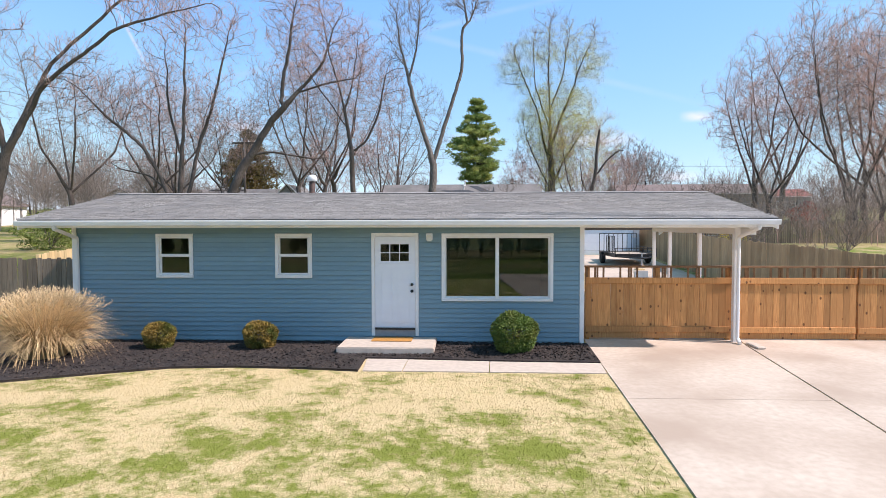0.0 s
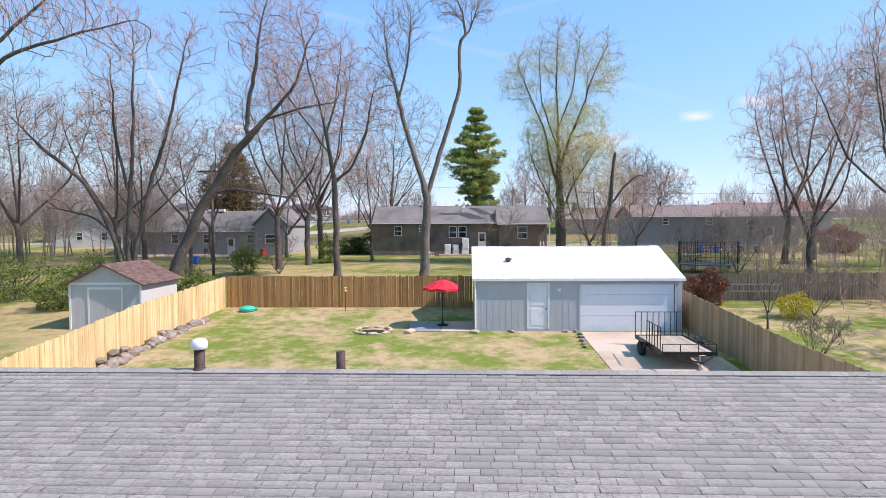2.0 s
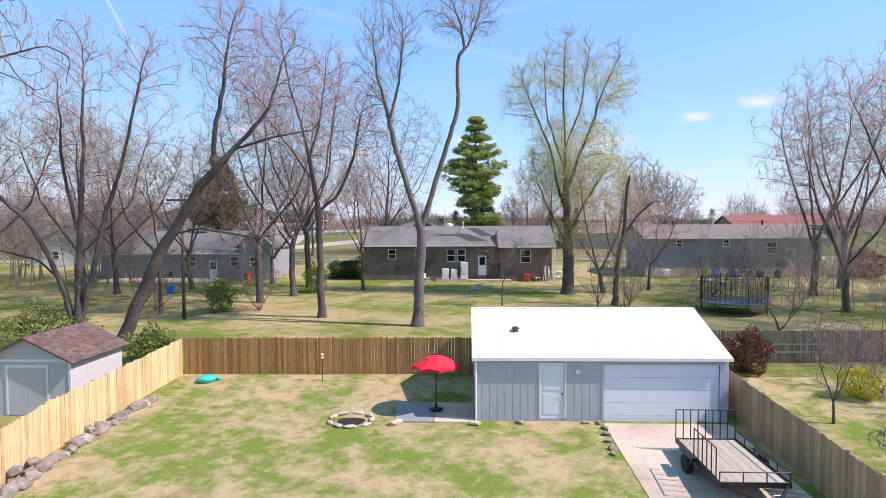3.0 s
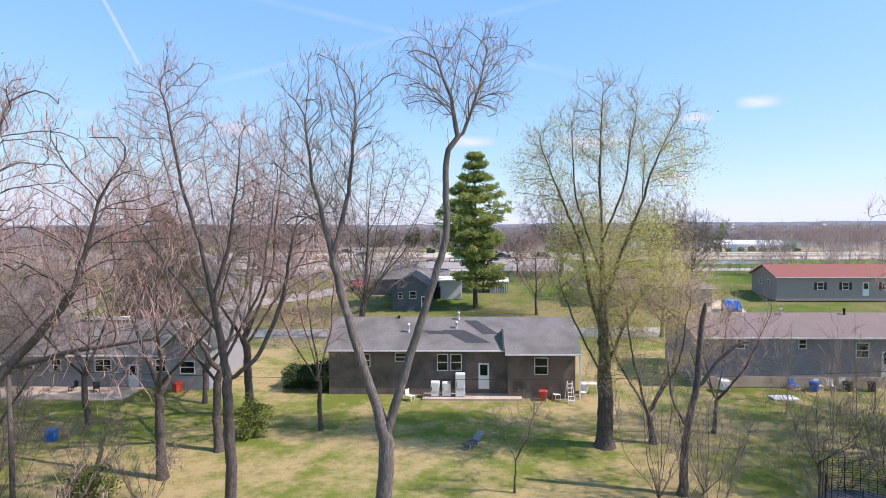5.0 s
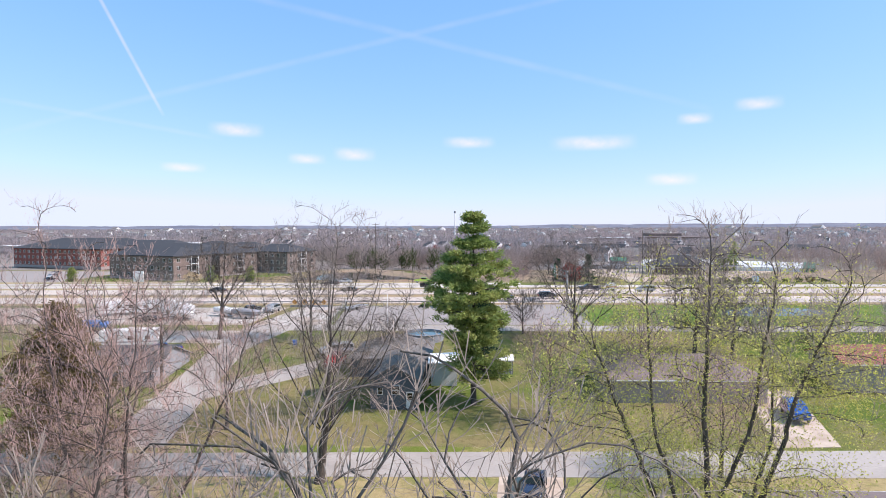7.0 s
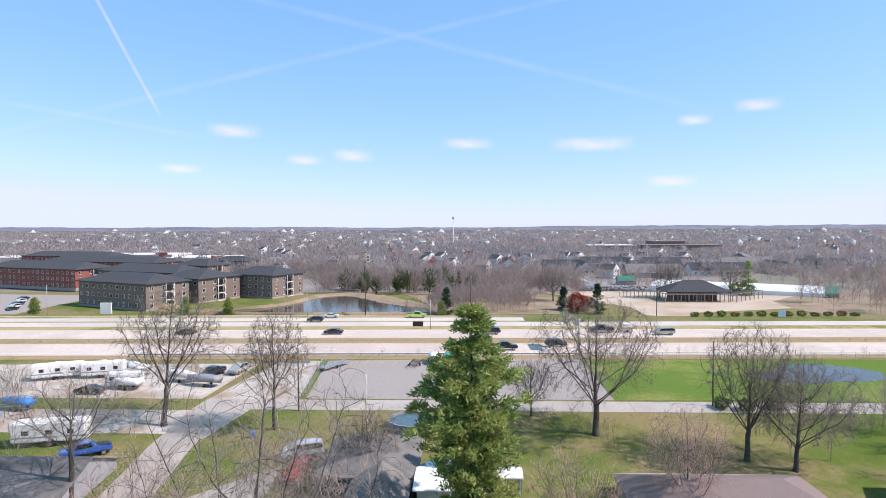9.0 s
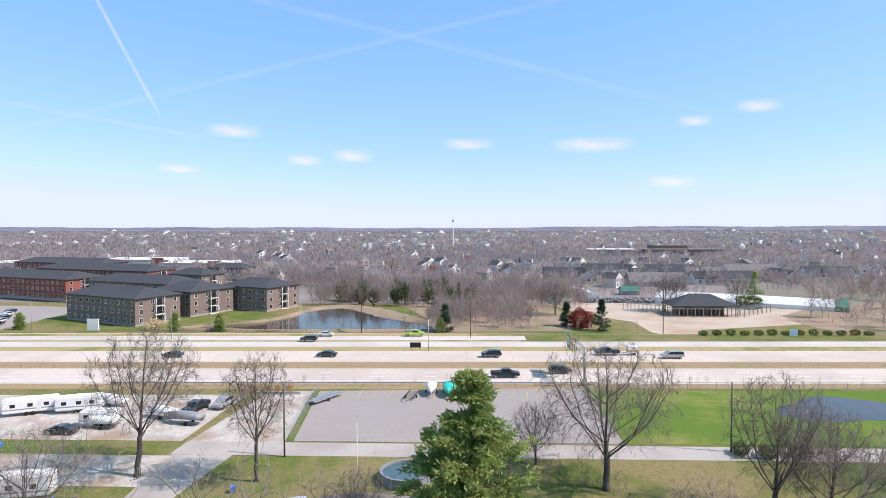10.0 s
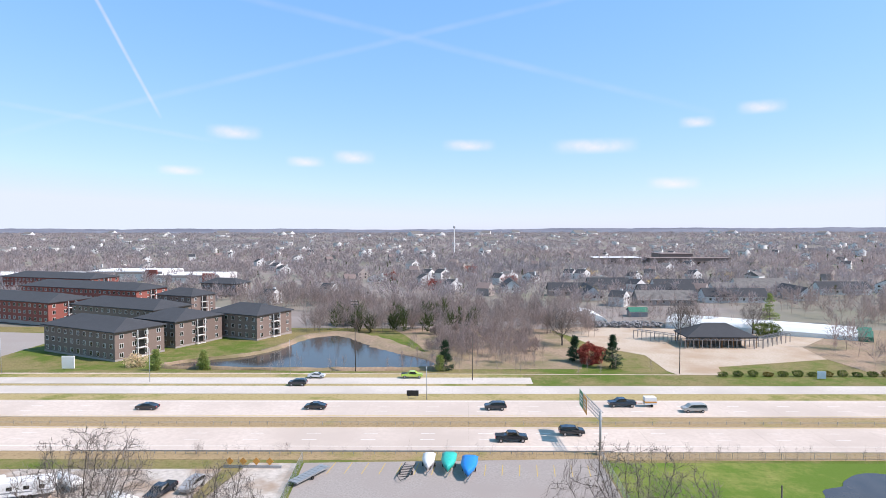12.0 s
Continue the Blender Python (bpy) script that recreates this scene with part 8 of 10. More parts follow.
lathe(bm, [(1.4, 45), (1.6, 46), (1.6, 48.5), (1.2, 49)], sides=8)
part("antenna_head", bm, "galvanised", tower)


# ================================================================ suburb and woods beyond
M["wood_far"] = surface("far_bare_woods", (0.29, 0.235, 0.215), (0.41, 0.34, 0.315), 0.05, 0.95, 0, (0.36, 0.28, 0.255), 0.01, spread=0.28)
# Distance haze is put into this colour: paler, with broad mauve-grey patches.
M["wood_distant"] = surface("hazed_bare_woods", (0.34, 0.275, 0.265), (0.47, 0.395, 0.385), 0.02, 0.95, 0, (0.32, 0.295, 0.305), 0.002, spread=0.3)
M["wood_green"] = surface("far_evergreens", (0.055, 0.075, 0.03), (0.11, 0.13, 0.05), 0.1, 0.95, 0, spread=0.3)
for k in ("wood_far", "wood_green", "wood_distant"):
    thin(M[k], 0.5)


def twig_cloud(g, xy, h, width, per, blade, lean=1.0):
    """Many small bare trees at once: three-bladed stem and a fan of thin twig blades each."""
    n = len(xy)
    base = np.column_stack([xy, np.interp(xy[:, 1], LAND_Y, LAND_Z)])
    top = base + np.column_stack([g.normal(0, 0.04, n) * h, g.normal(0, 0.04, n) * h, h * 0.62])
    r = 0.007 * h
    st = []
    for a in (0, 2.09, 4.19):
        d = np.column_stack([np.cos(a) * r, np.sin(a) * r, 0 * r])
        d2 = np.column_stack([np.cos(a + 2.09) * r, np.sin(a + 2.09) * r, 0 * r])
        st.append(np.stack([base + d, base + d2, top], 1))
    stem = np.concatenate(st).reshape(-1, 3)
    u = g.random((n, per))
    s = base[:, None] + (top - base)[:, None] * (0.22 + 0.78 * u[..., None])
    az = g.uniform(0, 2 * np.pi, (n, per))
    el = g.uniform(0.15, 1.45, (n, per))
    ln = (h[:, None] * g.uniform(0.22, 0.50, (n, per)))
    d = np.stack([np.cos(az) * np.cos(el) * width, np.sin(az) * np.cos(el) * width, np.sin(el)], -1)
    e = s + d * ln[..., None]
    w = np.cross(d, g.normal(0, 1, d.shape))
    w /= np.linalg.norm(w, axis=-1, keepdims=True) + 1e-6
    w *= (blade * h / 14.0)[:, None, None] * lean
    m = s + (e - s) * 0.55
    tw = np.stack([s - w * 0.4, m + w, e], 2).reshape(-1, 3)
    tw2 = np.stack([m - w, m + w, e + g.normal(0, 0.05, e.shape) * h[:, None, None]], 2).reshape(-1, 3)
    v = np.concatenate([stem, tw, tw2])
    return v, np.arange(len(v)).reshape(-1, 3)


def woods(name, seed, count, region, h0, h1, per, blade, label, material="wood_far", width=0.8, avoid=()):
    g = rng(seed)
    x0, x1, y0, y1 = region
    xy = np.column_stack([g.uniform(x0, x1, count), y0 + (y1 - y0) * g.random(count)])
    keep = np.ones(count, bool)
    for a, b, c, d in avoid:
        keep &= ~((xy[:, 0] > a) & (xy[:, 0] < b) & (xy[:, 1] > c) & (xy[:, 1] < d))
    xy = xy[keep]
    h = g.uniform(h0, h1, len(xy))
    o = new(name, array_mesh(name, *twig_cloud(g, xy, h, width, per, blade), material))
    tagged(o, label, "woods", kind="stuff")


FAR = "leafless grey-brown woods in early spring"
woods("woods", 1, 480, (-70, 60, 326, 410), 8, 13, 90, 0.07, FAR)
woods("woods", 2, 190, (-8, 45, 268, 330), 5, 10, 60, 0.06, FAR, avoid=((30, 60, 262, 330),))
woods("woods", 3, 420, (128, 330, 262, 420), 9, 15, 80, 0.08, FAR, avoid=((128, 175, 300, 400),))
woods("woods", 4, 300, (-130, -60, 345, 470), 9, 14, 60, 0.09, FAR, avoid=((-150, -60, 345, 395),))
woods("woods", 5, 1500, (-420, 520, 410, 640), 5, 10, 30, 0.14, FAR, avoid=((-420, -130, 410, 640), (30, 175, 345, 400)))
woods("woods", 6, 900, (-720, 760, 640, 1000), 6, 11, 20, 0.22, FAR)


def canopy(seed, count, region, w0, w1, h0, h1, per, blade, material, label=FAR):
    """Woods too far off to tell one tree from the next: loose sprays of upright blades in rounded crowns."""
    g = rng(seed)
    x0, x1, y0, y1 = region
    xy = np.column_stack([g.uniform(x0, x1, count), y0 + (y1 - y0) * g.random(count)])
    w, h = g.uniform(w0, w1, count), g.uniform(h0, h1, count)
    u = g.normal(0, 1, (count, per, 3))
    u /= np.linalg.norm(u, axis=2, keepdims=True)
    u *= g.random((count, per, 1)) ** 0.45
    c = u * np.stack([w / 2, w / 2, h * 0.42], 1)[:, None]
    c += np.column_stack([xy, np.interp(xy[:, 1], LAND_Y, LAND_Z) + h * 0.5])[:, None]
    d = u * np.array((1, 1, 0.6)) + np.array((0, 0, 0.8)) + g.normal(0, 0.3, u.shape)
    d /= np.linalg.norm(d, axis=2, keepdims=True)
    side = np.cross(d, g.normal(0, 1, d.shape))
    side /= np.linalg.norm(side, axis=2, keepdims=True) + 1e-6
    ln = (h * g.uniform(0.2, 0.4, count))[:, None, None]
    v = np.stack([c - side * blade - d * ln * 0.4, c + side * blade - d * ln * 0.4, c + d * ln * 0.6], 2).reshape(-1, 3)
    o = new("far_woods", array_mesh("far_woods", v, np.arange(len(v)).reshape(-1, 3), material))
    tagged(o, label, "woods", kind="stuff")


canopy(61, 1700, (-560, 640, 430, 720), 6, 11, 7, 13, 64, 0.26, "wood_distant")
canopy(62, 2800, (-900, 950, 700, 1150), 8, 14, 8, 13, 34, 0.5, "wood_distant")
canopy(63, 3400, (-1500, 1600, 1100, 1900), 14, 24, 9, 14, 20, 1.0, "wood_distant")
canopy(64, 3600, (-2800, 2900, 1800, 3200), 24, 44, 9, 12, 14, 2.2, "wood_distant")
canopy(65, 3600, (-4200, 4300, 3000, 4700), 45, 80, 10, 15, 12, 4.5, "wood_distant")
woods("shrubs", 10, 46, (-60, 28, 184.6, 186.6), 1.6, 3.6, 46, 0.03, "bare shrubs along the guardrail", "wood_far")
woods("shrubs", 11, 60, (30, 130, 185.0, 187.0), 1.6, 4.2, 46, 0.03, "bare shrubs along the wire fence", "wood_far")
woods("shrubs", 12, 110, (44, 120, 139, 147), 2.0, 4.5, 60, 0.045, "bare thicket along the lane", "twig_far")
woods("shrubs", 13, 70, (7, 24, 134, 146), 1.6, 3.4, 50, 0.04, "bare brush beside the lane", "twig_far")
woods("shrubs", 14, 60, (-30, -13, 122, 140), 1.5, 4.5, 50, 0.04, "bare brush round the dark house", "wood_far")
woods("woods", 15, 60, (-62, -36, 58, 76), 9, 15, 90, 0.035, "leafless trees beside the houses", "twig_grey")
woods("woods", 16, 26, (-100, -52, 30, 70), 10, 16, 110, 0.035, "leafless trees beside the houses", "twig_grey")
woods("woods", 17, 44, (46, 90, 34, 84), 9, 15, 110, 0.035, "leafless trees behind the boundary fence", "twig_grey")
woods("shrubs", 18, 34, (18, 46, 44, 66), 2.0, 5.0, 60, 0.022, "bare shrubs behind the fence", "twig_grey")
woods("shrubs", 19, 26, (-60, -19, 34, 50), 1.2, 3.0, 60, 0.02, "bare undergrowth behind the shed", "twig_grey")
woods("woods", 20, 60, (-110, -50, 100, 150), 8, 13, 80, 0.05, "leafless trees among the houses", "twig_grey")
woods("woods", 21, 50, (50, 120, 126, 148), 6, 12, 70, 0.05, "leafless trees behind the red-roofed house", "wood_far")
woods("woods", 22, 26, (-60, 60, 246.5, 262), 3.5, 7.0, 60, 0.04, "young bare street trees", "wood_far", 0.5)
woods("woods", 26, 120, (36, 128, 318, 420), 6, 11, 50, 0.09, FAR, avoid=((60, 128, 318, 345),))
woods("shrubs", 27, 110, (-18, 27, 262, 304), 2.5, 6.5, 46, 0.06, "brown brush beside the pond", "wood_far")
woods("shrubs", 29, 90, (27, 60, 36, 70), 3.5, 8.5, 90, 0.03, "bare grey-brown brush beyond the carport", "twig_grey")
woods("shrubs", 28, 34, (22, 46, 24, 30), 1.8, 4.2, 60, 0.022, "bare brown thicket beyond the boundary fence", "twig")
canopy(66, 30, (-62, 12, 326, 362), 3, 7, 8, 13, 130, 0.2, "wood_green", "dark olive cedars before the woods")
canopy(67, 60, (-10, 30, 290, 326), 3, 6, 3, 6, 120, 0.16, "wood_far", "brown brush on the slope above the pond")
woods("evergreens", 24, 150, (-500, 600, 450, 1000), 6, 10, 22, 0.6, "scattered dark evergreens among the houses", "wood_green", 0.35)
woods("evergreens", 25, 260, (-2200, 2200, 1000, 3000), 8, 12, 12, 1.0, "scattered dark evergreens far off", "wood_green", 0.4)


# ---- distant ridges that close the view
def ridge(y, x_half, base, crest, seed, material):
    g = rng(seed)
    xs = np.linspace(-x_half, x_half, 220)
    z = crest + sum(a * np.sin(xs * f + p) for a, f, p in zip((5, 3, 2, 1.2), (0.0009, 0.0023, 0.006, 0.017), g.uniform(0, 6.28, 4))) + g.normal(0, 1.0, 220)
    v = np.concatenate([np.column_stack([xs, np.full(220, y), np.full(220, base)]), np.column_stack([xs, np.full(220, y + 120), z])])
    i = np.arange(219)
    tagged(new("far_ridge", array_mesh("far_ridge", v, np.stack([i, i + 1, i + 221, i + 220], 1), material, True)), "low wooded ridge on the horizon", "hills", kind="structure")


# Blue-grey base colour paints the distance haze over the ridges.
M["ridge_near"] = surface("hazed_far_ridge", (0.16, 0.17, 0.21), (0.20, 0.21, 0.25), 0.02, 1.0, 0, (0.14, 0.15, 0.19), 0.003)
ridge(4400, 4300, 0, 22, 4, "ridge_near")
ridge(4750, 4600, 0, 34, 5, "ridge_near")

# ---- houses of the suburb
SUB = []
for k_, (w_, d_, h_, wall_, roof_) in enumerate(((11, 9, 5.6, "white_wall", "roof_dark"), (13, 10, 5.8, "white_wall", "roof_grey"), (10, 9, 5.4, "tan_wall", "roof_brown"), (14, 10, 3.2, "white_wall", "roof_grey"), (12, 9, 5.6, "white_wall", "roof_dark"))):
    m_ = thing("suburban_house", 0, 0, -60 - k_ * 0.0, ("white", "white wide", "tan", "white low", "white narrow")[k_] + " suburban house with a gabled roof among bare trees", "house", "houses of the suburb")
    box_part("wall", (-w_ / 2, w_ / 2, -d_ / 2, d_ / 2, -1, h_), wall_, m_)
    bm = bmesh.new()
    prism(bm, [(-w_ / 2 - 0.4, h_ - 0.1), (w_ / 2 + 0.4, h_ - 0.1), (0, h_ + 3.4)], -d_ / 2 + 0.3, d_ / 2 + 0.4)
    part("roof", bm, roof_, m_)
    bm = bmesh.new()
    prism(bm, [(-w_ / 2, h_), (w_ / 2, h_), (0, h_ + 3.1)], -d_ / 2, -d_ / 2 + 0.29)
    part("gable", bm, wall_, m_)
    box_part("chimney", (w_ * 0.3, w_ * 0.3 + 1.2, -0.6, 0.6, h_, h_ + 4.0), wall_, m_)
    for x_ in (-w_ * 0.28, w_ * 0.28):
        for z_ in ((1.0, 3.9) if h_ > 4 else (1.0,)):
            box_part("window", (x_ - 0.8, x_ + 0.8, -d_ / 2 - 0.06, -d_ / 2 + 0.02, z_, z_ + 1.4), "glass", m_)
    SUB.append(m_)
g_ = rng(77)
spots = []
for y_ in list(range(430, 620, 26)) + list(range(620, 1150, 42)):
    for x_ in np.arange(-0.62 * y_, 0.68 * y_, 25 + y_ * 0.012):
        if g_.random() < 0.62:
            x2, y2 = x_ + g_.normal(0, 5), y_ + g_.normal(0, 6)
            if x2 < -120 and y2 < 640 or -30 < x2 < 30 and y2 < 480 or 160 < x2 < 330 and 760 < y2 < 880 or x2 > 130 and y2 < 470:
                continue
            spots.append((x2, y2))
near_ = [q for q in spots if q[1] < 640]
far_ = [q for q in spots if q[1] >= 640]
for i_, (x_, y_) in enumerate(near_[::2] + far_[::4]):
    copy_thing(SUB[g_.integers(5)], pose(x_, y_, land(x_, y_), 0, 0, g_.choice((45, 60, 35, 50, 75, -35, 120)) + g_.normal(0, 8)))
for k_, (x_, y_, l_, d_, way_) in enumerate(((105, 430, 34, 13, "x"), (150, 445, 38, 13, "x"), (78, 455, 12, 30, "y"), (118, 470, 36, 13, "x"), (170, 480, 40, 14, "x"), (210, 455, 13, 30, "y"), (60, 480, 30, 12, "x"), (140, 510, 36, 13, "x"), (200, 515, 38, 13, "x"), (95, 520, 30, 13, "x"), (245, 490, 34, 13, "x"), (30, 500, 13, 26, "y"))):
    dwelling("townhouse", x_, x_ + l_, y_, y_ + d_, 3.0 + 4.4, 3.0 + 9.0, "white_wall" if k_ % 3 else "tan_wall", "roof_dark" if k_ % 4 else "roof_grey", "long townhouse row with a dark gabled roof", [(x_ + 3 + 4 * q, 4.8, 1.6, 1.5) for q in range(int(l_ / 4))], along=way_, base=3.2)


def far_roofs(seed, count, region, size):
    """Houses too far off to tell apart: pale walls under grey gabled roofs."""
    g = rng(seed)
    x, y = g.uniform(region[0], region[1], count), g.uniform(region[2], region[3], count)
    a, s0 = g.uniform(0, np.pi, count), size * g.uniform(0.7, 1.3, count)
    z = np.interp(y, LAND_Y, LAND_Z) + 1.0
    wall, roof = [], []
    for corner in ((-1, -0.7), (1, -0.7), (1, 0.7), (-1, 0.7)):
        cx, cy = corner[0] * s0, corner[1] * s0
        wall.append(np.column_stack([x + cx * np.cos(a) - cy * np.sin(a), y + cx * np.sin(a) + cy * np.cos(a), z]))
    up = np.array((0, 0, 1.0))
    top = [w + up * (6.5 + 0.12 * s0)[:, None] for w in wall]
    crest = [(top[0] + top[3]) / 2 + up * (0.5 * s0)[:, None], (top[1] + top[2]) / 2 + up * (0.5 * s0)[:, None]]
    v = np.stack(wall + top + crest, 1).reshape(-1, 3)
    k = np.arange(count)[:, None, None] * 10
    sides = (k + np.array(((0, 1, 5, 4), (1, 2, 6, 5), (2, 3, 7, 6), (3, 0, 4, 7), (5, 6, 9, 9), (7, 4, 8, 8)))[None]).reshape(-1, 4)
    tri = np.concatenate([sides[:, :3], sides[:, [0, 2, 3]]])
    tri = tri[(tri[:, 0] != tri[:, 1]) & (tri[:, 1] != tri[:, 2]) & (tri[:, 0] != tri[:, 2])]
    tagged(new("far_houses", array_mesh("far_houses", v, tri, "white_wall")), "distant pale houses among bare trees", "house", kind="stuff")
    v2 = v + np.array((0, 0, 0.15))
    slopes = (k + np.array(((4, 5, 9, 8), (6, 7, 8, 9)))[None]).reshape(-1, 4)
    tagged(new("far_house_roofs", array_mesh("far_house_roofs", v2, slopes, "roof_grey")), "distant grey roofs among bare trees", "roof", kind="stuff")


far_roofs(5, 90, (-900, 1000, 1000, 1700), 7.0)
far_roofs(6, 80, (-1900, 2000, 1700, 3200), 9.0)
far_roofs(7, 26, (-2600, 2700, 2800, 4200), 26.0)
for m_ in SUB:
    for c_ in list(m_.children):
        bpy.data.objects.remove(c_)
    bpy.data.objects.remove(m_)
for k_, (x_, y_, h_, w_, mat_) in enumerate(((-3.0, 259.6, 9.5, 5.0, "needle_blue"), (39.8, 275, 8.5, 5.0, "needle_blue"), (50.0, 265.6, 10.5, 6.5, "needle_blue"), (-92, 255, 6.5, 4, "needle"), (-78, 257, 6.0, 4, "needle"), (-150, 262, 6, 4.5, "needle"), (150, 368, 14, 9, "needle"), (-4.5, 258, 5, 3.0, "needle"))):
    conifer(x_, y_, h_, w_, 300 + k_, "dark green young spruce on the verge" if k_ < 3 else "young green conifer on the grass", 4500, 70, 0.03, mat_, 0.24, 0.2, "spruce_tree")


# ================================================================ planting before the house
M["straw_grass"] = surface("dry_plume_grass", (0.50, 0.34, 0.16), (0.68, 0.50, 0.28), 6, 0.9, 0, (0.58, 0.40, 0.2), 1.5, spread=0.35)
M["plume"] = surface("pale_plumes", (0.54, 0.40, 0.23), (0.70, 0.55, 0.35), 8, 0.95, 0, spread=0.2)
M["box_green"] = surface("boxwood_leaves", (0.07, 0.125, 0.02), (0.16, 0.235, 0.045), 8, 0.7, 0, (0.14, 0.16, 0.03), 2.5, spread=0.4)
M["box_bronze"] = surface("bronzed_leaves", (0.17, 0.12, 0.02), (0.33, 0.21, 0.05), 8, 0.8, 0, (0.10, 0.12, 0.02), 3.0, spread=0.4)
M["yellow_leaf"] = surface("yellow_shrub", (0.50, 0.40, 0.02), (0.66, 0.54, 0.05), 5, 0.8, 0, spread=0.3)
M["red_leaf"] = surface("red_shrub", (0.26, 0.04, 0.03), (0.38, 0.08, 0.055), 5, 0.8, 0, spread=0.3)
M["brown_leaf"] = surface("brown_leaves", (0.12, 0.05, 0.03), (0.2, 0.09, 0.055), 5, 0.85, 0, spread=0.3)
M["hedge_leaf"] = surface("hedge_leaves", (0.10, 0.14, 0.02), (0.20, 0.24, 0.05), 4, 0.8, 0, (0.07, 0.10, 0.02), 0.8, spread=0.35)


def plume_grass(x, y, r, h, label):
    """A dome of fine arching blades, the longest ones tipped with feathery seed heads."""
    g = rng(91)
    t = thing("ornamental_grass", x, y, land(x, y) + 0.03, label, "grass")
    n, steps = 8000, 7
    az, rr = g.uniform(0, 2 * np.pi, n), g.random(n) ** 0.6 * r * 0.5
    foot = np.column_stack([np.cos(az) * rr, np.sin(az) * rr, np.zeros(n)])
    out = 0.05 + 0.52 * (rr / (r * 0.5)) * g.uniform(0.3, 1.2, n)
    d = np.column_stack([np.cos(az) * out, np.sin(az) * out, np.ones(n)]) + g.normal(0, 0.13, (n, 3))
    ln = h * g.uniform(0.55, 1.12, n)
    droop = g.uniform(0.5, 2.9, n) * (0.45 + 1.3 * out)
    p = [foot]
    for k in range(steps):
        d = d + np.array((0, 0, -1.0)) * (droop * (0.3 + 1.4 * k / steps) / steps)[:, None] + g.normal(0, 0.02, d.shape)
        d /= np.linalg.norm(d, axis=1, keepdims=True)
        p.append(p[-1] + d * (ln / steps)[:, None])
    p = np.stack(p, 1)
    p[..., 2] = np.maximum(p[..., 2], 0.03)
    b = new("blades", array_mesh("blades", *tube_arrays(p, g.uniform(0.003, 0.006, n)[:, None] * np.linspace(1, 0.3, steps + 1)[None], 2), "straw_grass"))
    b.parent = t
    tagged(b, kind="stuff")
    pick = np.argsort(-p[:, -1, 2] - 0.25 * np.linalg.norm(p[:, -1, :2], axis=1))[:900:2]
    m = 26
    u = g.random((len(pick), m, 1))
    c = p[pick, -2][:, None] * (1 - u) + p[pick, -1][:, None] * u
    c = c + g.normal(0, 0.012, c.shape)
    way = (p[pick, -1] - p[pick, -2])[:, None] + g.normal(0, 0.05, c.shape)
    way /= np.linalg.norm(way, axis=2, keepdims=True)
    side = g.normal(0, 0.0045, c.shape)
    v = np.stack([c - side, c + side, c + way * g.uniform(0.02, 0.05, (len(pick), m, 1))], 2).reshape(-1, 3)
    b = new("plumes", array_mesh("plumes", v, np.arange(len(v)).reshape(-1, 3), "plume"))
    b.parent = t
    tagged(b, kind="stuff")


plume_grass(-6.55, -1.75, 0.78, 1.32, "clump of dry straw-coloured ornamental grass with pale plumes")


def shrub(x, y, r, h, leaves, size, material, label, seed, stems=10, name="shrub", loose=0.10):
    """A leafy shrub: branching stems under a ragged shell and scatter of small leaves."""
    g = rng(seed)
    t = thing(name, x, y, land(x, y) + 0.02, label, "shrub")
    az = g.uniform(0, 2 * np.pi, stems)
    tip = np.column_stack([np.cos(az) * r * 0.6, np.sin(az) * r * 0.6, h * g.uniform(0.5, 0.85, stems)])
    f = np.array((0, 0.5, 1.0))[None, :, None]
    p = tip[:, None] * f ** np.array((1.3, 1.3, 0.8))
    piece("stems", array_mesh("stems", *tube_arrays(p, np.full((stems, 3), 0.012 + r * 0.012), 4), "bark"), t, Matrix())
    u = g.normal(0, 1, (leaves, 3))
    u /= np.linalg.norm(u, axis=1, keepdims=True)
    bump = 1 + loose * (np.sin(u[:, 0] * 5 + seed) + np.sin(u[:, 1] * 7 + 2) + np.sin(u[:, 2] * 6)) * 0.5
    rad = (1 - 0.35 * g.random(leaves) ** 2.2) * bump
    c = u * rad[:, None] * np.array((r, r, h / 2)) + np.array((0, 0, h * 0.5))
    c[:, 2] = np.maximum(c[:, 2], 0.02)
    d = u + g.normal(0, 0.7, u.shape)
    d /= np.linalg.norm(d, axis=1, keepdims=True)
    w = np.cross(d, g.normal(0, 1, u.shape))
    w /= np.linalg.norm(w, axis=1, keepdims=True) + 1e-6
    ln = (size * g.uniform(0.6, 1.4, leaves))[:, None]
    v = np.stack([c - w * ln * 0.45, c + w * ln * 0.45, c + d * ln * 1.5], 1).reshape(-1, 3)
    b = piece("foliage", array_mesh("foliage", v, np.arange(len(v)).reshape(-1, 3), material), t, Matrix())
    tagged(b, kind="stuff")
    return t


shrub(3.2, -0.95, 0.47, 0.88, 15000, 0.028, "box_green", "clipped round green boxwood in the mulch bed", 3)
shrub(-2.38, -0.72, 0.36, 0.62, 9000, 0.026, "box_bronze", "small bronzed evergreen shrub in the mulch bed", 4)
shrub(-4.62, -0.80, 0.33, 0.60, 9000, 0.026, "box_bronze", "small bronzed evergreen shrub in the mulch bed", 5)
shrub(19.2, 25.2, 0.75, 1.3, 2600, 0.06, "yellow_leaf", "yellow flowering shrub beyond the boundary fence", 6, loose=0.3)
shrub(16.2, 29.0, 1.0, 2.0, 5000, 0.08, "brown_leaf", "reddish-brown shrub against the grey fence", 7, loose=0.4)
shrub(48.8, 71.0, 2.5, 3.1, 6000, 0.14, "red_leaf", "round red-leaved shrub beside the blue-grey house", 8, loose=0.3)
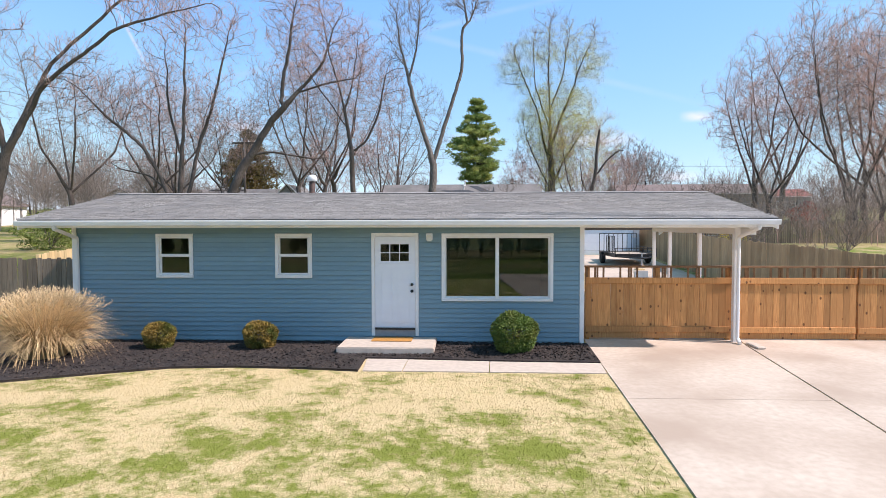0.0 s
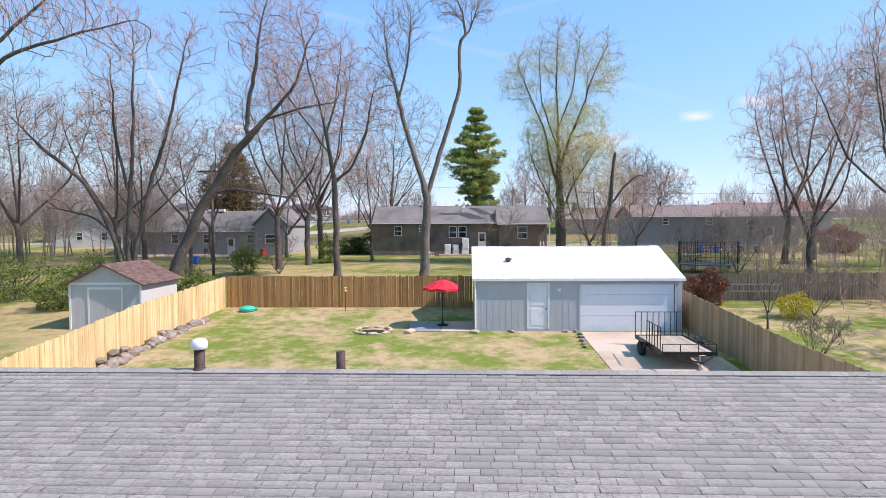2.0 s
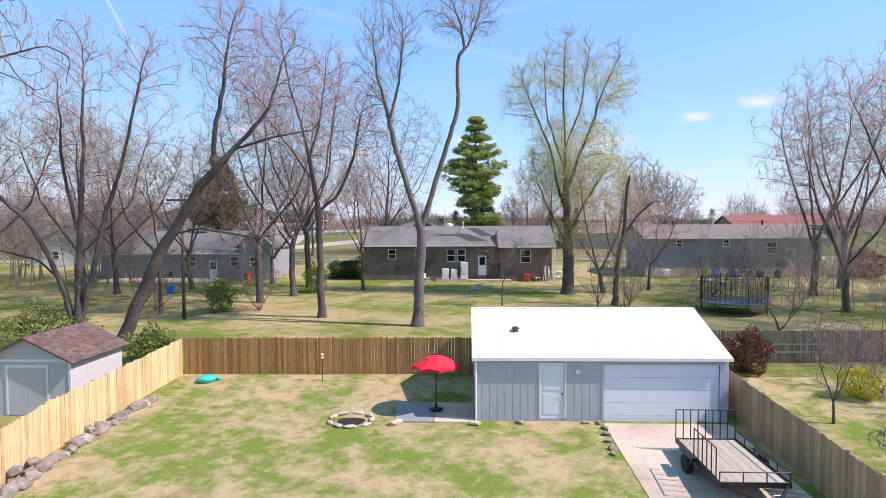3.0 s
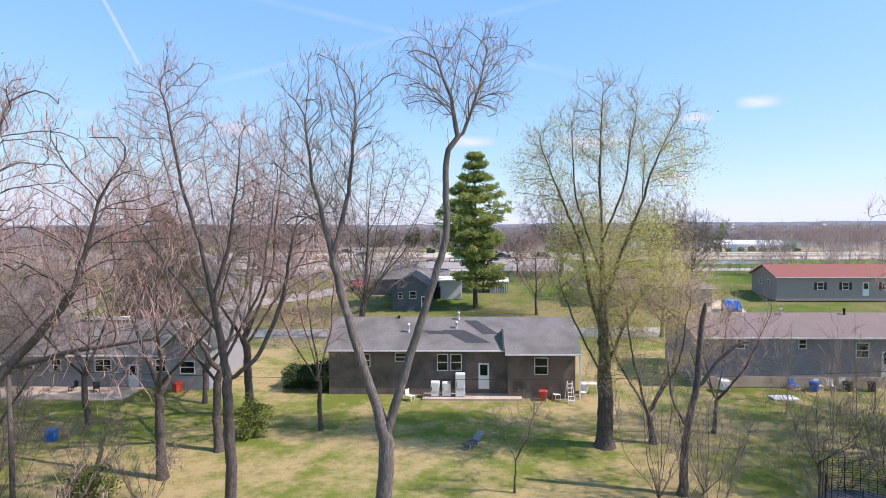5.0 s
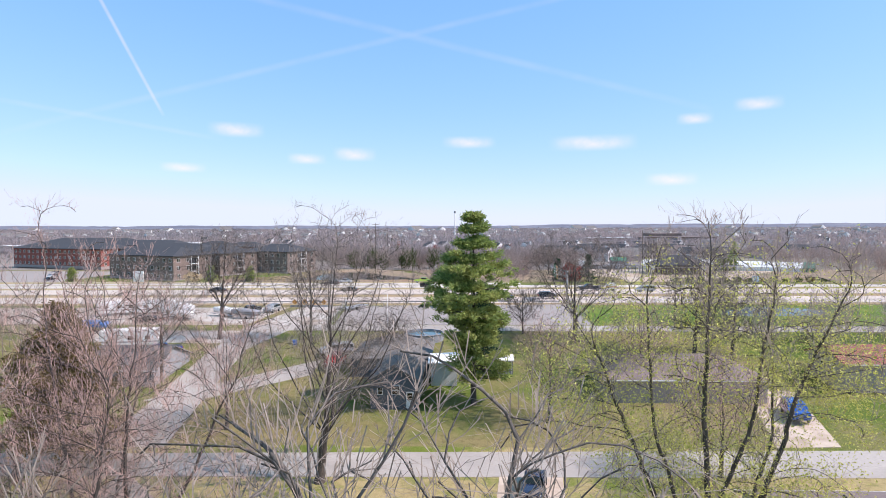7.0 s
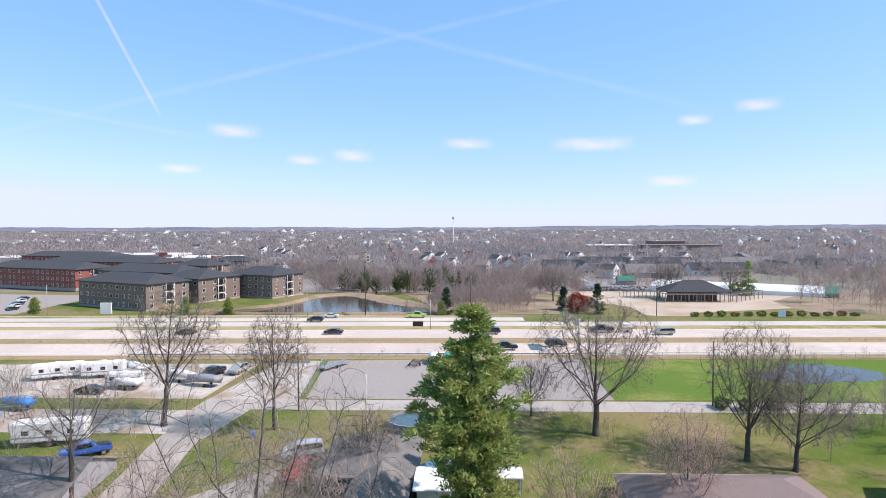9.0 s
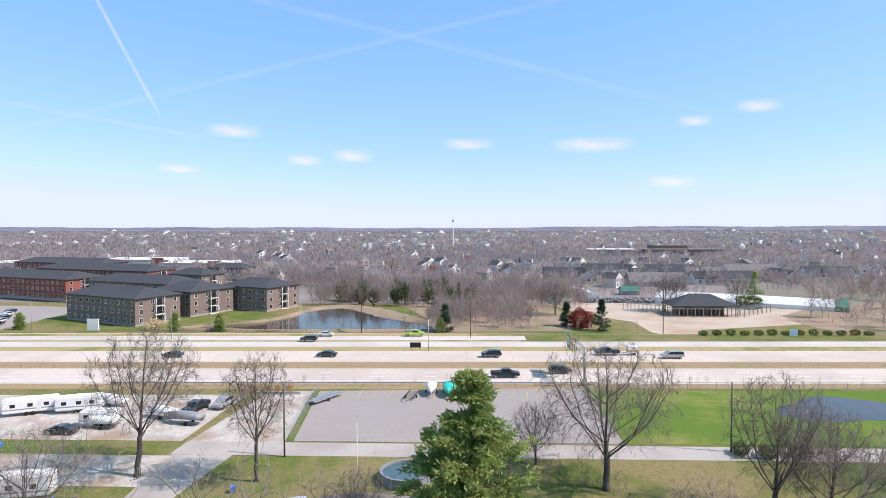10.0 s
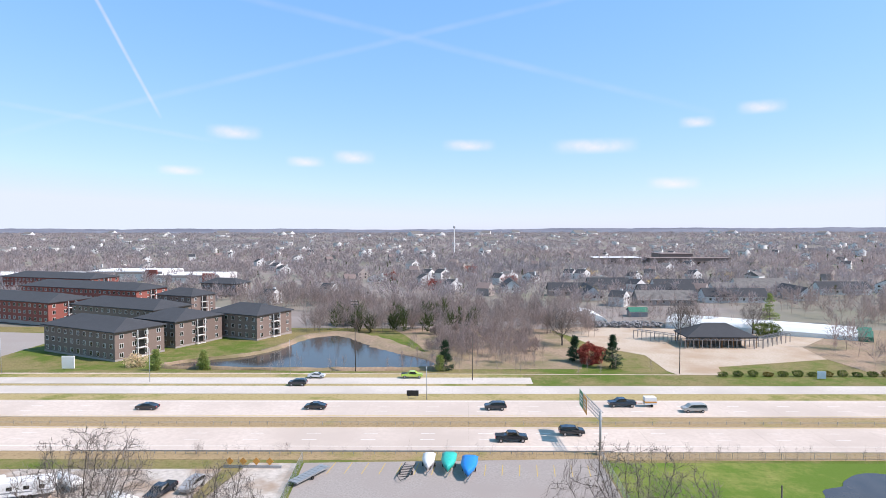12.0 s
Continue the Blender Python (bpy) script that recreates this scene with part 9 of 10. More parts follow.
shrub(44.3, 272.0, 3.8, 6.5, 6000, 0.3, "red_leaf", "reddish blossoming tree on the verge", 9, loose=0.3)
for k_, (x_, y_, r_, h_) in enumerate(((-19.5, 30.0, 1.6, 2.2), (-23.0, 33.0, 2.0, 2.6), (-27.0, 31.0, 2.2, 2.4), (-21.5, 27.5, 1.3, 1.8), (-31.0, 34.0, 2.0, 2.8), (-26.0, 25.5, 1.7, 2.0), (-15.0, 30.5, 1.1, 1.8), (-18.0, 47.0, 1.2, 2.6), (-13.2, 58.5, 1.0, 2.8))):
    shrub(x_, y_, r_, h_, 4500, 0.085, "hedge_leaf", "loose yellow-green shrub beside the shed", 20 + k_, loose=0.5)
for k_, (x_, y_) in enumerate(((44.0, 150.0), (47.5, 149.0), (52.0, 149.5))):
    shrub(x_, y_, 1.2, 1.8, 2000, 0.13, "hedge_leaf", "rounded green shrub along the lane", 40 + k_, loose=0.3)
for k_ in range(13):
    shrub(78 + k_ * 4.3, 250.2 + k_ * 0.12, 1.35, 1.2 + 0.3 * (k_ % 3), 700, 0.2, "box_bronze" if k_ % 4 == 3 else "hedge_leaf", "clipped shrub in the entrance hedge", 50 + k_, name="hedge_shrub")
shrub(-103.0, 263.0, 3.0, 4.0, 2500, 0.22, "plume", "white blossoming shrub before the apartments", 66, loose=0.5)
M["dark_leaf"] = surface("dark_evergreen", (0.025, 0.05, 0.014), (0.055, 0.095, 0.026), 4, 0.7, 0, (0.04, 0.07, 0.02), 0.8, spread=0.35)
for k_, (x_, y_, r_, h_) in enumerate(((-13.0, 70.7, 1.5, 2.1), (-10.9, 70.3, 1.5, 2.5))):
    shrub(x_, y_, r_, h_, 5000, 0.11, "dark_leaf", "dark evergreen shrub at the brick house corner", 67 + 40 * k_, loose=0.35)
shrub(126.0, 322.0, 4.2, 6.0, 3500, 0.32, "hedge_leaf", "rounded yellow-green tree by the pergola", 68, loose=0.4)
for k_, (x_, y_) in enumerate(((84, 470), (40, 560), (150, 540), (-60, 600), (120, 640), (-20, 520), (230, 600), (10, 690))):
    shrub(x_, y_, 5.0, 7.5, 1500, 0.5, "red_leaf" if k_ % 2 else "plume", "reddish spring tree among the houses" if k_ % 2 else "white blossoming tree among the houses", 80 + k_, loose=0.5)


def lawn_blades():
    """Short dry and green blades standing over the front lawn."""
    g = rng(17)
    n = 60000
    x, y = g.uniform(-9.0, 5.2, n), g.uniform(-9.5, -2.3, n)
    edge = np.interp(x, (-9, -6, -4.6, -3.5, -1, 0.1, 4.8), (-4.0, -3.7, -3.05, -2.6, -2.5, -2.65, -2.7))
    keep = (y < edge) & (x < 4.85 + 0.05 * y)
    x, y = x[keep], y[keep]
    n = len(x)
    foot = np.column_stack([x, y, np.interp(y, LAND_Y, LAND_Z) - 0.004])
    way = np.column_stack([g.normal(0, 0.8, n), g.normal(0, 0.8, n), np.ones(n)])
    way /= np.linalg.norm(way, axis=1, keepdims=True)
    s = np.cross(way, g.normal(0, 1, (n, 3)))
    s /= np.linalg.norm(s, axis=1, keepdims=True)
    ln = g.uniform(0.02, 0.06, n)[:, None]
    v = np.stack([foot - s * 0.005, foot + s * 0.005, foot + way * ln], 1).reshape(-1, 3)
    tagged(new("grass_blades", array_mesh("grass_blades", v, np.arange(len(v)).reshape(-1, 3), "lawn")), "short straw and green grass blades on the front lawn", "grass", kind="stuff")


lawn_blades()

# ================================================================ things in the back yard
slab("patio", [(-0.6, 21.95), (0.9, 21.95), (0.9, 24.1), (-0.75, 24.1)], 0.1, "tarp_grey", None, 0.05)
slab("patio", [(0.93, 21.95), (2.5, 21.95), (2.5, 24.1), (0.93, 24.1)], 0.1, "concrete", None, 0.05)
for o in bpy.data.objects:
    if o.name.startswith("patio") and "category" not in o:
        tagged(o, "small slab patio in the garage's shade", "patio", kind="structure")
M["umbrella_red"] = surface("red_canvas", (0.62, 0.015, 0.03), (0.74, 0.03, 0.05), 4, 0.7, 0.08)
um = thing("patio_umbrella", 0.95, 23.2, land(0.95, 23.2) + 0.05, "bright red open patio umbrella on a dark pole", "umbrella")
bm = bmesh.new()
lathe(bm, [(0.28, 0), (0.28, 0.06), (0.06, 0.10), (0.05, 0.3)], sides=14)
part("base_plate", bm, "black", um, smooth=True)
bm = bmesh.new()
rod(bm, (0, 0, 0.1), (0, 0, 2.35), 0.025, sides=8)
part("pole", bm, "black", um)
ring = [Vector((1.0 * math.cos(k * math.pi / 4 + 0.2), 1.0 * math.sin(k * math.pi / 4 + 0.2), 1.86)) for k in range(8)]
for k in range(8):
    a, b, t_ = ring[k], ring[(k + 1) % 8], Vector((0, 0, 2.3))
    bm = bmesh.new()
    m_ = (a + b) / 2 + Vector((0, 0, 0.06))
    am, bm_ = a.lerp(t_, 0.55) + Vector((0, 0, 0.07)), b.lerp(t_, 0.55) + Vector((0, 0, 0.07))
    vs_ = [bm.verts.new(p) for p in (a, m_, b, bm_, t_, am)]
    bm.faces.new((vs_[0], vs_[1], vs_[3], vs_[5]))
    bm.faces.new((vs_[1], vs_[2], vs_[3]))
    bm.faces.new((vs_[5], vs_[3], vs_[4]))
    lip = [bm.verts.new(p - Vector((0, 0, 0.12))) for p in (a, m_, b)]
    bm.faces.new((vs_[0], lip[0], lip[1], vs_[1]))
    bm.faces.new((vs_[1], lip[1], lip[2], vs_[2]))
    part("canopy_panel", bm, "umbrella_red", um)
    bm = bmesh.new()
    rod(bm, a + Vector((0, 0, -0.01)), t_ - Vector((0, 0, 0.03)), 0.01, sides=4)
    part("rib", bm, "black", um)

M["deck_wood"] = surface("weathered_deck", (0.34, 0.285, 0.225), (0.47, 0.40, 0.32), 6, 0.9, 0.3, spread=0.2, stretch=(6, 0.6, 1))
tr = thing("utility_trailer", 10.42, 17.75, land(10.4, 18) + 0.02, "black steel utility trailer with a pale deck and raised ramp gate", "trailer")
tr.scale = (1, 1, 0.86)
deck = thing("deck", 0, 0, 0, "", "")
deck.parent = tr
for i in range(7):
    box_part("plank", (-0.96 + i * 0.275, -0.96 + i * 0.275 + 0.262, -1.75, 1.75, 0.56, 0.60), "deck_wood", deck)
bm = bmesh.new()
for e in ((-1.02, -0.97, -1.8, 1.8, 0.46, 0.66), (0.97, 1.02, -1.8, 1.8, 0.46, 0.66), (-0.97, 0.97, -1.8, -1.75, 0.46, 0.62), (-0.97, 0.97, 1.75, 1.8, 0.46, 0.62)):
    box(bm, *e)
part("frame", bm, "black", tr)


def bars(parent, name, p, q, z0, z1, n):
    bm = bmesh.new()
    p, q = Vector(p), Vector(q)
    for z in (z0, z1):
        rod(bm, p + Vector((0, 0, z)), q + Vector((0, 0, z)), 0.022, sides=6)
    rack = part(name, bm, "black", parent)
    for i in range(n + 1):
        c = p.lerp(q, i / n)
        bm = bmesh.new()
        rod(bm, c + Vector((0, 0, z0)), c + Vector((0, 0, z1)), 0.018, sides=6)
        part("upright", bm, "black", rack)


bars(tr, "ramp_gate", (-1.0, 1.8, 0), (1.0, 1.8, 0), 0.62, 1.78, 8)
bars(tr, "side_rack", (-0.98, -1.5, 0), (-0.98, 0.2, 0), 0.66, 1.66, 5)
bars(tr, "side_rail", (0.99, -1.75, 0), (0.99, 1.75, 0), 0.66, 0.98, 5)
bars(tr, "front_rail", (-0.99, -1.78, 0), (0.99, -1.78, 0), 0.64, 0.98, 3)
for s in (-1, 1):
    bm = bmesh.new()
    lathe(bm, [(0.18, -0.1), (0.31, -0.1), (0.33, -0.06), (0.33, 0.06), (0.31, 0.1), (0.18, 0.1)], sides=18)
    bmesh.ops.transform(bm, matrix=pose(s * 1.17, 0.25, 0.33, 0, 90), verts=bm.verts[:])
    w = part("wheel", bm, "tyre", tr)
    bm = bmesh.new()
    lathe(bm, [(0.18, -0.08), (0.08, -0.05), (0.08, 0.05), (0.18, 0.08)], sides=12)
    bmesh.ops.transform(bm, matrix=pose(s * 1.17, 0.25, 0.33, 0, 90), verts=bm.verts[:])
    part("rim", bm, "rim", w)
    bm = bmesh.new()
    box(bm, s * 1.17 - 0.14, s * 1.17 + 0.14, -0.2, 0.7, 0.70, 0.73)
    soften(bm, 0.01, 1)
    part("fender", bm, "black", tr)
bm = bmesh.new()
rod(bm, (-0.9, -1.8, 0.5), (0, -3.0, 0.48), 0.045)
rod(bm, (0.9, -1.8, 0.5), (0, -3.0, 0.48), 0.045)
part("drawbar", bm, "black", tr)
bm = bmesh.new()
rod(bm, (0, -2.8, 0.0), (0, -2.8, 0.75), 0.035)
rod(bm, (0, -2.8, 0.75), (0.18, -2.8, 0.75), 0.02)
part("jack", bm, "galvanised", tr)
bm = bmesh.new()
box(bm, 10.22, 10.62, 15.05, 15.45, land(0, 15.2) + 0.02, land(0, 15.2) + 0.075)
soften(bm, 0.01, 1)
tagged(part("wood_block", bm, "cedar_pale"), "short wooden block under the trailer jack", "wood block")


def boulder_mesh(seed, material):
    g = rng(seed)
    bm = bmesh.new()
    bmesh.ops.create_icosphere(bm, subdivisions=1, radius=0.56)
    k = g.normal(0, 1, (6, 3))
    for v in bm.verts:
        d = g.uniform(0.86, 1.12) + 0.2 * sum(math.tanh(3 * (v.co @ Vector(q))) for q in k) / 3
        v.co = Vector((v.co.x * d, v.co.y * d * 0.8, v.co.z * d * 0.7))
    return mesh_of("stone", bm, material)


M["stone_grey"] = surface("weathered_limestone", (0.20, 0.175, 0.155), (0.36, 0.32, 0.285), 6, 0.95, 0.8, (0.22, 0.165, 0.12), 1.4, spread=0.25)
M["stone_pale"] = surface("pale_limestone", (0.42, 0.35, 0.26), (0.54, 0.46, 0.36), 8, 0.95, 0.4)
stones = [boulder_mesh(s, "stone_grey") for s in range(5)]
g_ = rng(23)
for i in range(44):
    u = i / 43
    x, y = -11.85 + 0.28 * g_.random() + 0.25 * (u > 0.8) * (u - 0.8), 11.5 + 12.6 * u + g_.normal(0, 0.1)
    s = g_.uniform(0.36, 0.66)
    lift = 0.42 * (i % 3 == 0) * (g_.random() < 0.7)
    o = new("border_stone", stones[g_.integers(5)])
    o.matrix_world = pose(x - 0.22 * (lift > 0), y, land(x, y) + 0.10 * s + lift * 0.6, g_.uniform(-20, 20), g_.uniform(-20, 20), g_.uniform(0, 360)) @ Matrix.Diagonal((s * 1.25, s * 1.1, s, 1))
    tagged(o, "rough grey limestone block along the cedar fence", "stone", "stones along the fence")
pale = [boulder_mesh(s + 30, "stone_pale") for s in range(3)]
for i in range(9):
    a = i * 2 * math.pi / 9
    o = new("fire_ring_stone", pale[i % 3])
    x, y = -2.35 + 0.85 * math.cos(a), 22.1 + 0.75 * math.sin(a)
    o.matrix_world = pose(x, y, land(x, y) + 0.05, 0, 0, math.degrees(a) + 90) @ Matrix.Diagonal((0.5, 0.28, 0.2, 1))
    tagged(o, "pale limestone slab of the fire ring", "stone", "stones of the fire ring")
for i, (x, y, s) in enumerate(((2.5, 21.75, 0.5), (-0.5, 21.8, 0.6), (7.35, 22.05, 0.35), (7.42, 21.5, 0.35), (7.36, 20.9, 0.35), (7.3, 20.3, 0.35), (7.25, 19.7, 0.35), (7.2, 19.2, 0.3), (4.3, 21.95, 0.4), (6.8, 22.0, 0.35))):
    o = new("edging_stone", pale[i % 3] if i < 2 else stones[i % 5])
    o.matrix_world = pose(x, y, land(x, y) + 0.06, 0, 0, 40 * i) @ Matrix.Diagonal((s, s * 0.7, s * 0.55, 1))
    tagged(o, "small limestone edging block", "stone", "stones of the lawn edge")
bm = bmesh.new()
lathe(bm, [(0.5, -0.02), (0.55, 0.01), (0.3, 0.02), (0.05, 0.02)], (-2.35, 22.1, land(0, 22.1)), 18)
tagged(part("fire_pit_ash", bm, "mulch"), "dark ash inside the fire ring", "ash")
M["turtle_green"] = surface("green_plastic", (0.01, 0.42, 0.30), (0.02, 0.52, 0.38), 3, 0.45, 0)
sb = thing("turtle_sandbox", -10.3, 26.9, land(-10, 26.9), "teal plastic sandbox with a domed lid", "sandbox", turn=20)
sb.scale = (0.78, 0.78, 0.8)
bm = bmesh.new()
lathe(bm, [(0.52, 0), (0.58, 0.14), (0.56, 0.18)], sides=18)
part("tub", bm, "turtle_green", sb, smooth=True)
bm = bmesh.new()
lathe(bm, [(0.6, 0.16), (0.6, 0.2), (0.5, 0.3), (0.3, 0.37), (0.03, 0.39)], sides=18)
for v in bm.verts:
    a = math.atan2(v.co.y, v.co.x)
    v.co.z += 0.012 * math.cos(6 * a)
part("lid", bm, "turtle_green", sb, smooth=True)
bm = bmesh.new()
lathe(bm, [(0.02, 0.0), (0.12, 0.03), (0.14, 0.1), (0.08, 0.17), (0.01, 0.18)], (0.68, 0, 0.06), 12)
part("head", bm, "turtle_green", sb, smooth=True)
bf = thing("bird_feeder", -4.7, 27.0, land(-4.7, 27), "small tan bird feeder on a thin pole by the back fence", "bird feeder")
bm = bmesh.new()
rod(bm, (0, 0, 0), (0, 0, 1.15), 0.018)
part("pole", bm, "black", bf)
bm = bmesh.new()
lathe(bm, [(0.09, 1.12), (0.09, 1.15), (0.05, 1.17), (0.05, 1.28), (0.10, 1.3), (0.02, 1.36)], sides=10)
part("feeder", bm, "cedar_pale", bf)

# under the carport
kg = thing("kamado_grill", 7.55, 5.2, land(7.5, 5.2) + 0.02, "low black egg-shaped charcoal grill on a stand", "grill")
kg.scale = (0.72, 0.72, 0.66)
bm = bmesh.new()
lathe(bm, [(0.16, 0.42), (0.26, 0.55), (0.31, 0.72), (0.31, 0.84), (0.30, 0.86)], sides=18)
part("bowl", bm, "black", kg, smooth=True)
bm = bmesh.new()
lathe(bm, [(0.31, 0.87), (0.31, 0.93), (0.25, 1.08), (0.10, 1.17), (0.06, 1.18), (0.07, 1.27), (0.02, 1.28)], sides=18)
part("lid", bm, "black", kg, smooth=True)
for a in (0.4, 2.0, 3.5, 5.1):
    bm = bmesh.new()
    rod(bm, (0.2 * math.cos(a), 0.2 * math.sin(a), 0.5), (0.32 * math.cos(a), 0.32 * math.sin(a), 0), 0.02)
    part("leg", bm, "black", kg)
box_part("side_shelf", (0.33, 0.62, -0.2, 0.2, 0.80, 0.83), "cedar", kg)
for x, y, t_ in ((8.15, 6.2, 20),):
    patio_chair(x, y, t_, "rim", "pale metal patio chair under the carport")
# neighbours' yards
board_fence("neighbour_fence", [(12.9, 30.9), (30.0, 31.2), (52.0, 31.5)], 1.7, "cedar_grey", "weathered grey board fence behind the next yard", 1, step=0.16, seed=9)
ld = thing("ladder", 19.7, 30.75, land(19, 30.8) + 0.55, "pale aluminium ladder hung on the grey fence", "ladder")
for z in (0, 0.42):
    box_part("rail", (-1.5, 1.5, -0.03, 0.03, z, z + 0.06), "rim", ld)
for i in range(9):
    box_part("rung", (-1.4 + i * 0.34, -1.36 + i * 0.34, -0.02, 0.02, 0.061, 0.419), "rim", ld)
for x in (-1.0, 1.0):
    box_part("bracket", (x - 0.04, x + 0.04, 0.031, 0.4, 0.40, 0.44), "black", ld)
tp = thing("trampoline", 23.2, 46.8, land(23, 46.8), "round trampoline with a dark safety net", "trampoline")
bm = bmesh.new()
lathe(bm, [(2.35, 0.82), (2.42, 0.86), (2.42, 0.9), (2.0, 0.9), (0.05, 0.88)], sides=28)
part("mat", bm, "black", tp)
bm = bmesh.new()
lathe(bm, [(2.45, 0.80), (2.62, 0.83), (2.62, 0.92), (2.45, 0.93)], sides=28)
part("pad", bm, surface("dark_pad", (0.07, 0.08, 0.10), (0.11, 0.125, 0.15), 3, 0.6), tp)
for k in range(8):
    a = k * math.pi / 4
    bm = bmesh.new()
    rod(bm, (2.5 * math.cos(a), 2.5 * math.sin(a), 0), (2.5 * math.cos(a), 2.5 * math.sin(a), 2.9), 0.03)
    part("post", bm, "black", tp)
bm = bmesh.new()
for k in range(40):
    a, b = k * math.pi / 20, (k + 1) * math.pi / 20
    rod(bm, (2.45 * math.cos(a), 2.45 * math.sin(a), 0.9), (2.45 * math.cos(a), 2.45 * math.sin(a), 2.8), 0.016, sides=3)
for z in np.linspace(1.0, 2.8, 14):
    for k in range(20):
        a, b = k * math.pi / 10, (k + 1) * math.pi / 10
        rod(bm, (2.45 * math.cos(a), 2.45 * math.sin(a), z), (2.45 * math.cos(b), 2.45 * math.sin(b), z), 0.012, sides=3)
part("safety_net", bm, "black", tp)
for i, (x, y, m_, n_) in enumerate(((33.5, 70.3, "blue_plastic", "blue"), (-24.0, 69.2, "red_plastic", "red"), (9.0, 67.3, "red_plastic", "red"), (-27.5, 57.5, "blue_plastic", "blue"), (-26.7, 137.0, "blue_plastic", "blue"), (36.5, 70.4, "black", "black"), (38.5, 70.3, "black", "black"))):
    t_ = thing("storage_bin", x, y, land(x, y) - 0.02, n_ + " plastic storage bin on the grass", "bin", turn=17 * i)
    bm = bmesh.new()
    lathe(bm, [(0.38, 0), (0.46, 0.75), (0.47, 0.78)], sides=4)
    part("tub", bm, m_, t_)
    bm = bmesh.new()
    lathe(bm, [(0.52, 0.78), (0.52, 0.84), (0.3, 0.9), (0.02, 0.91)], sides=4)
    part("lid", bm, m_, t_)
bm = bmesh.new()
box(bm, 28.6, 30.8, 67.4, 68.8, land(0, 68) + 0.0, land(0, 68) + 0.14)
soften(bm, 0.05, 2)
tagged(part("mattress", bm, "white"), "white mattress lying on the grass", "mattress")

# overhead wires
for pts in (((-60, 49.0, 9.2), (-19.4, 43.5, 10.3)), ((-19.4, 43.5, 10.3), (70, 58.0, 10.5))):
    bm = bmesh.new()
    a, b = Vector(pts[0]), Vector(pts[1])
    last = a
    for k in range(1, 17):
        u = k / 16
        p = a.lerp(b, u) - Vector((0, 0, 4 * u * (1 - u) * 0.02 * (b - a).length))
        rod(bm, last, p, 0.012, sides=4)
        last = p
    o = part("overhead_wire", bm, "black")
    tagged(o, "thin black overhead wire strung from the pole", "wire")

# ================================================================ high cloud and vapour trails
def vapour(name, strength, noise_scale, streak):
    m = bpy.data.materials.new(name)
    m.use_nodes = True
    n, l = m.node_tree.nodes, m.node_tree.links
    n.remove(n["Principled BSDF"])
    out = n["Material Output"]
    tc = n.new("ShaderNodeTexCoord")
    sep = n.new("ShaderNodeSeparateXYZ")
    l.new(tc.outputs["Generated"], sep.inputs[0])

    def math_node(op, a, b=None):
        k = n.new("ShaderNodeMath")
        k.operation = op
        for i, v in enumerate((a, b)):
            if v is None:
                continue
            if isinstance(v, (int, float)):
                k.inputs[i].default_value = v
            else:
                l.new(v, k.inputs[i])
        return k.outputs[0]

    def hump(v):
        return math_node("MULTIPLY", math_node("MULTIPLY", v, math_node("SUBTRACT", 1.0, v)), 4.0)

    fall = hump(sep.outputs[1])
    fall = math_node("MULTIPLY", fall, fall)
    ends = math_node("POWER", hump(sep.outputs[0]), 0.5 if streak else 1.5)
    tex = n.new("ShaderNodeTexNoise")
    tex.inputs["Scale"].default_value, tex.inputs["Detail"].default_value = noise_scale, 6
    l.new(tc.outputs["Object"], tex.inputs["Vector"])
    k = n.new("ShaderNodeMapRange")
    k.inputs[1].default_value, k.inputs[2].default_value = (0.2, 0.6) if streak else (0.22, 0.55)
    l.new(tex.outputs["Fac"], k.inputs[0])
    fac = math_node("MULTIPLY", math_node("MULTIPLY", fall, ends), math_node("MULTIPLY", k.outputs[0], strength))
    # The sheets glow white themselves, in place of sunlight on the vapour.
    em, tr_, mix = n.new("ShaderNodeEmission"), n.new("ShaderNodeBsdfTransparent"), n.new("ShaderNodeMixShader")
    em.inputs[0].default_value, em.inputs[1].default_value = (1.0, 0.96, 0.97, 1), 0.92
    l.new(fac, mix.inputs[0])
    l.new(tr_.outputs[0], mix.inputs[1])
    l.new(em.outputs[0], mix.inputs[2])
    l.new(mix.outputs[0], out.inputs[0])
    return m


M["trail_sharp"] = vapour("sharp_vapour_trail", 0.42, 0.004, True)
M["trail_soft"] = vapour("spread_vapour_trail", 0.10, 0.003, True)
M["cloud"] = vapour("thin_cloud", 0.62, 0.005, False)
EYE_SKY = Vector((3.1, 54.4, 36.1))


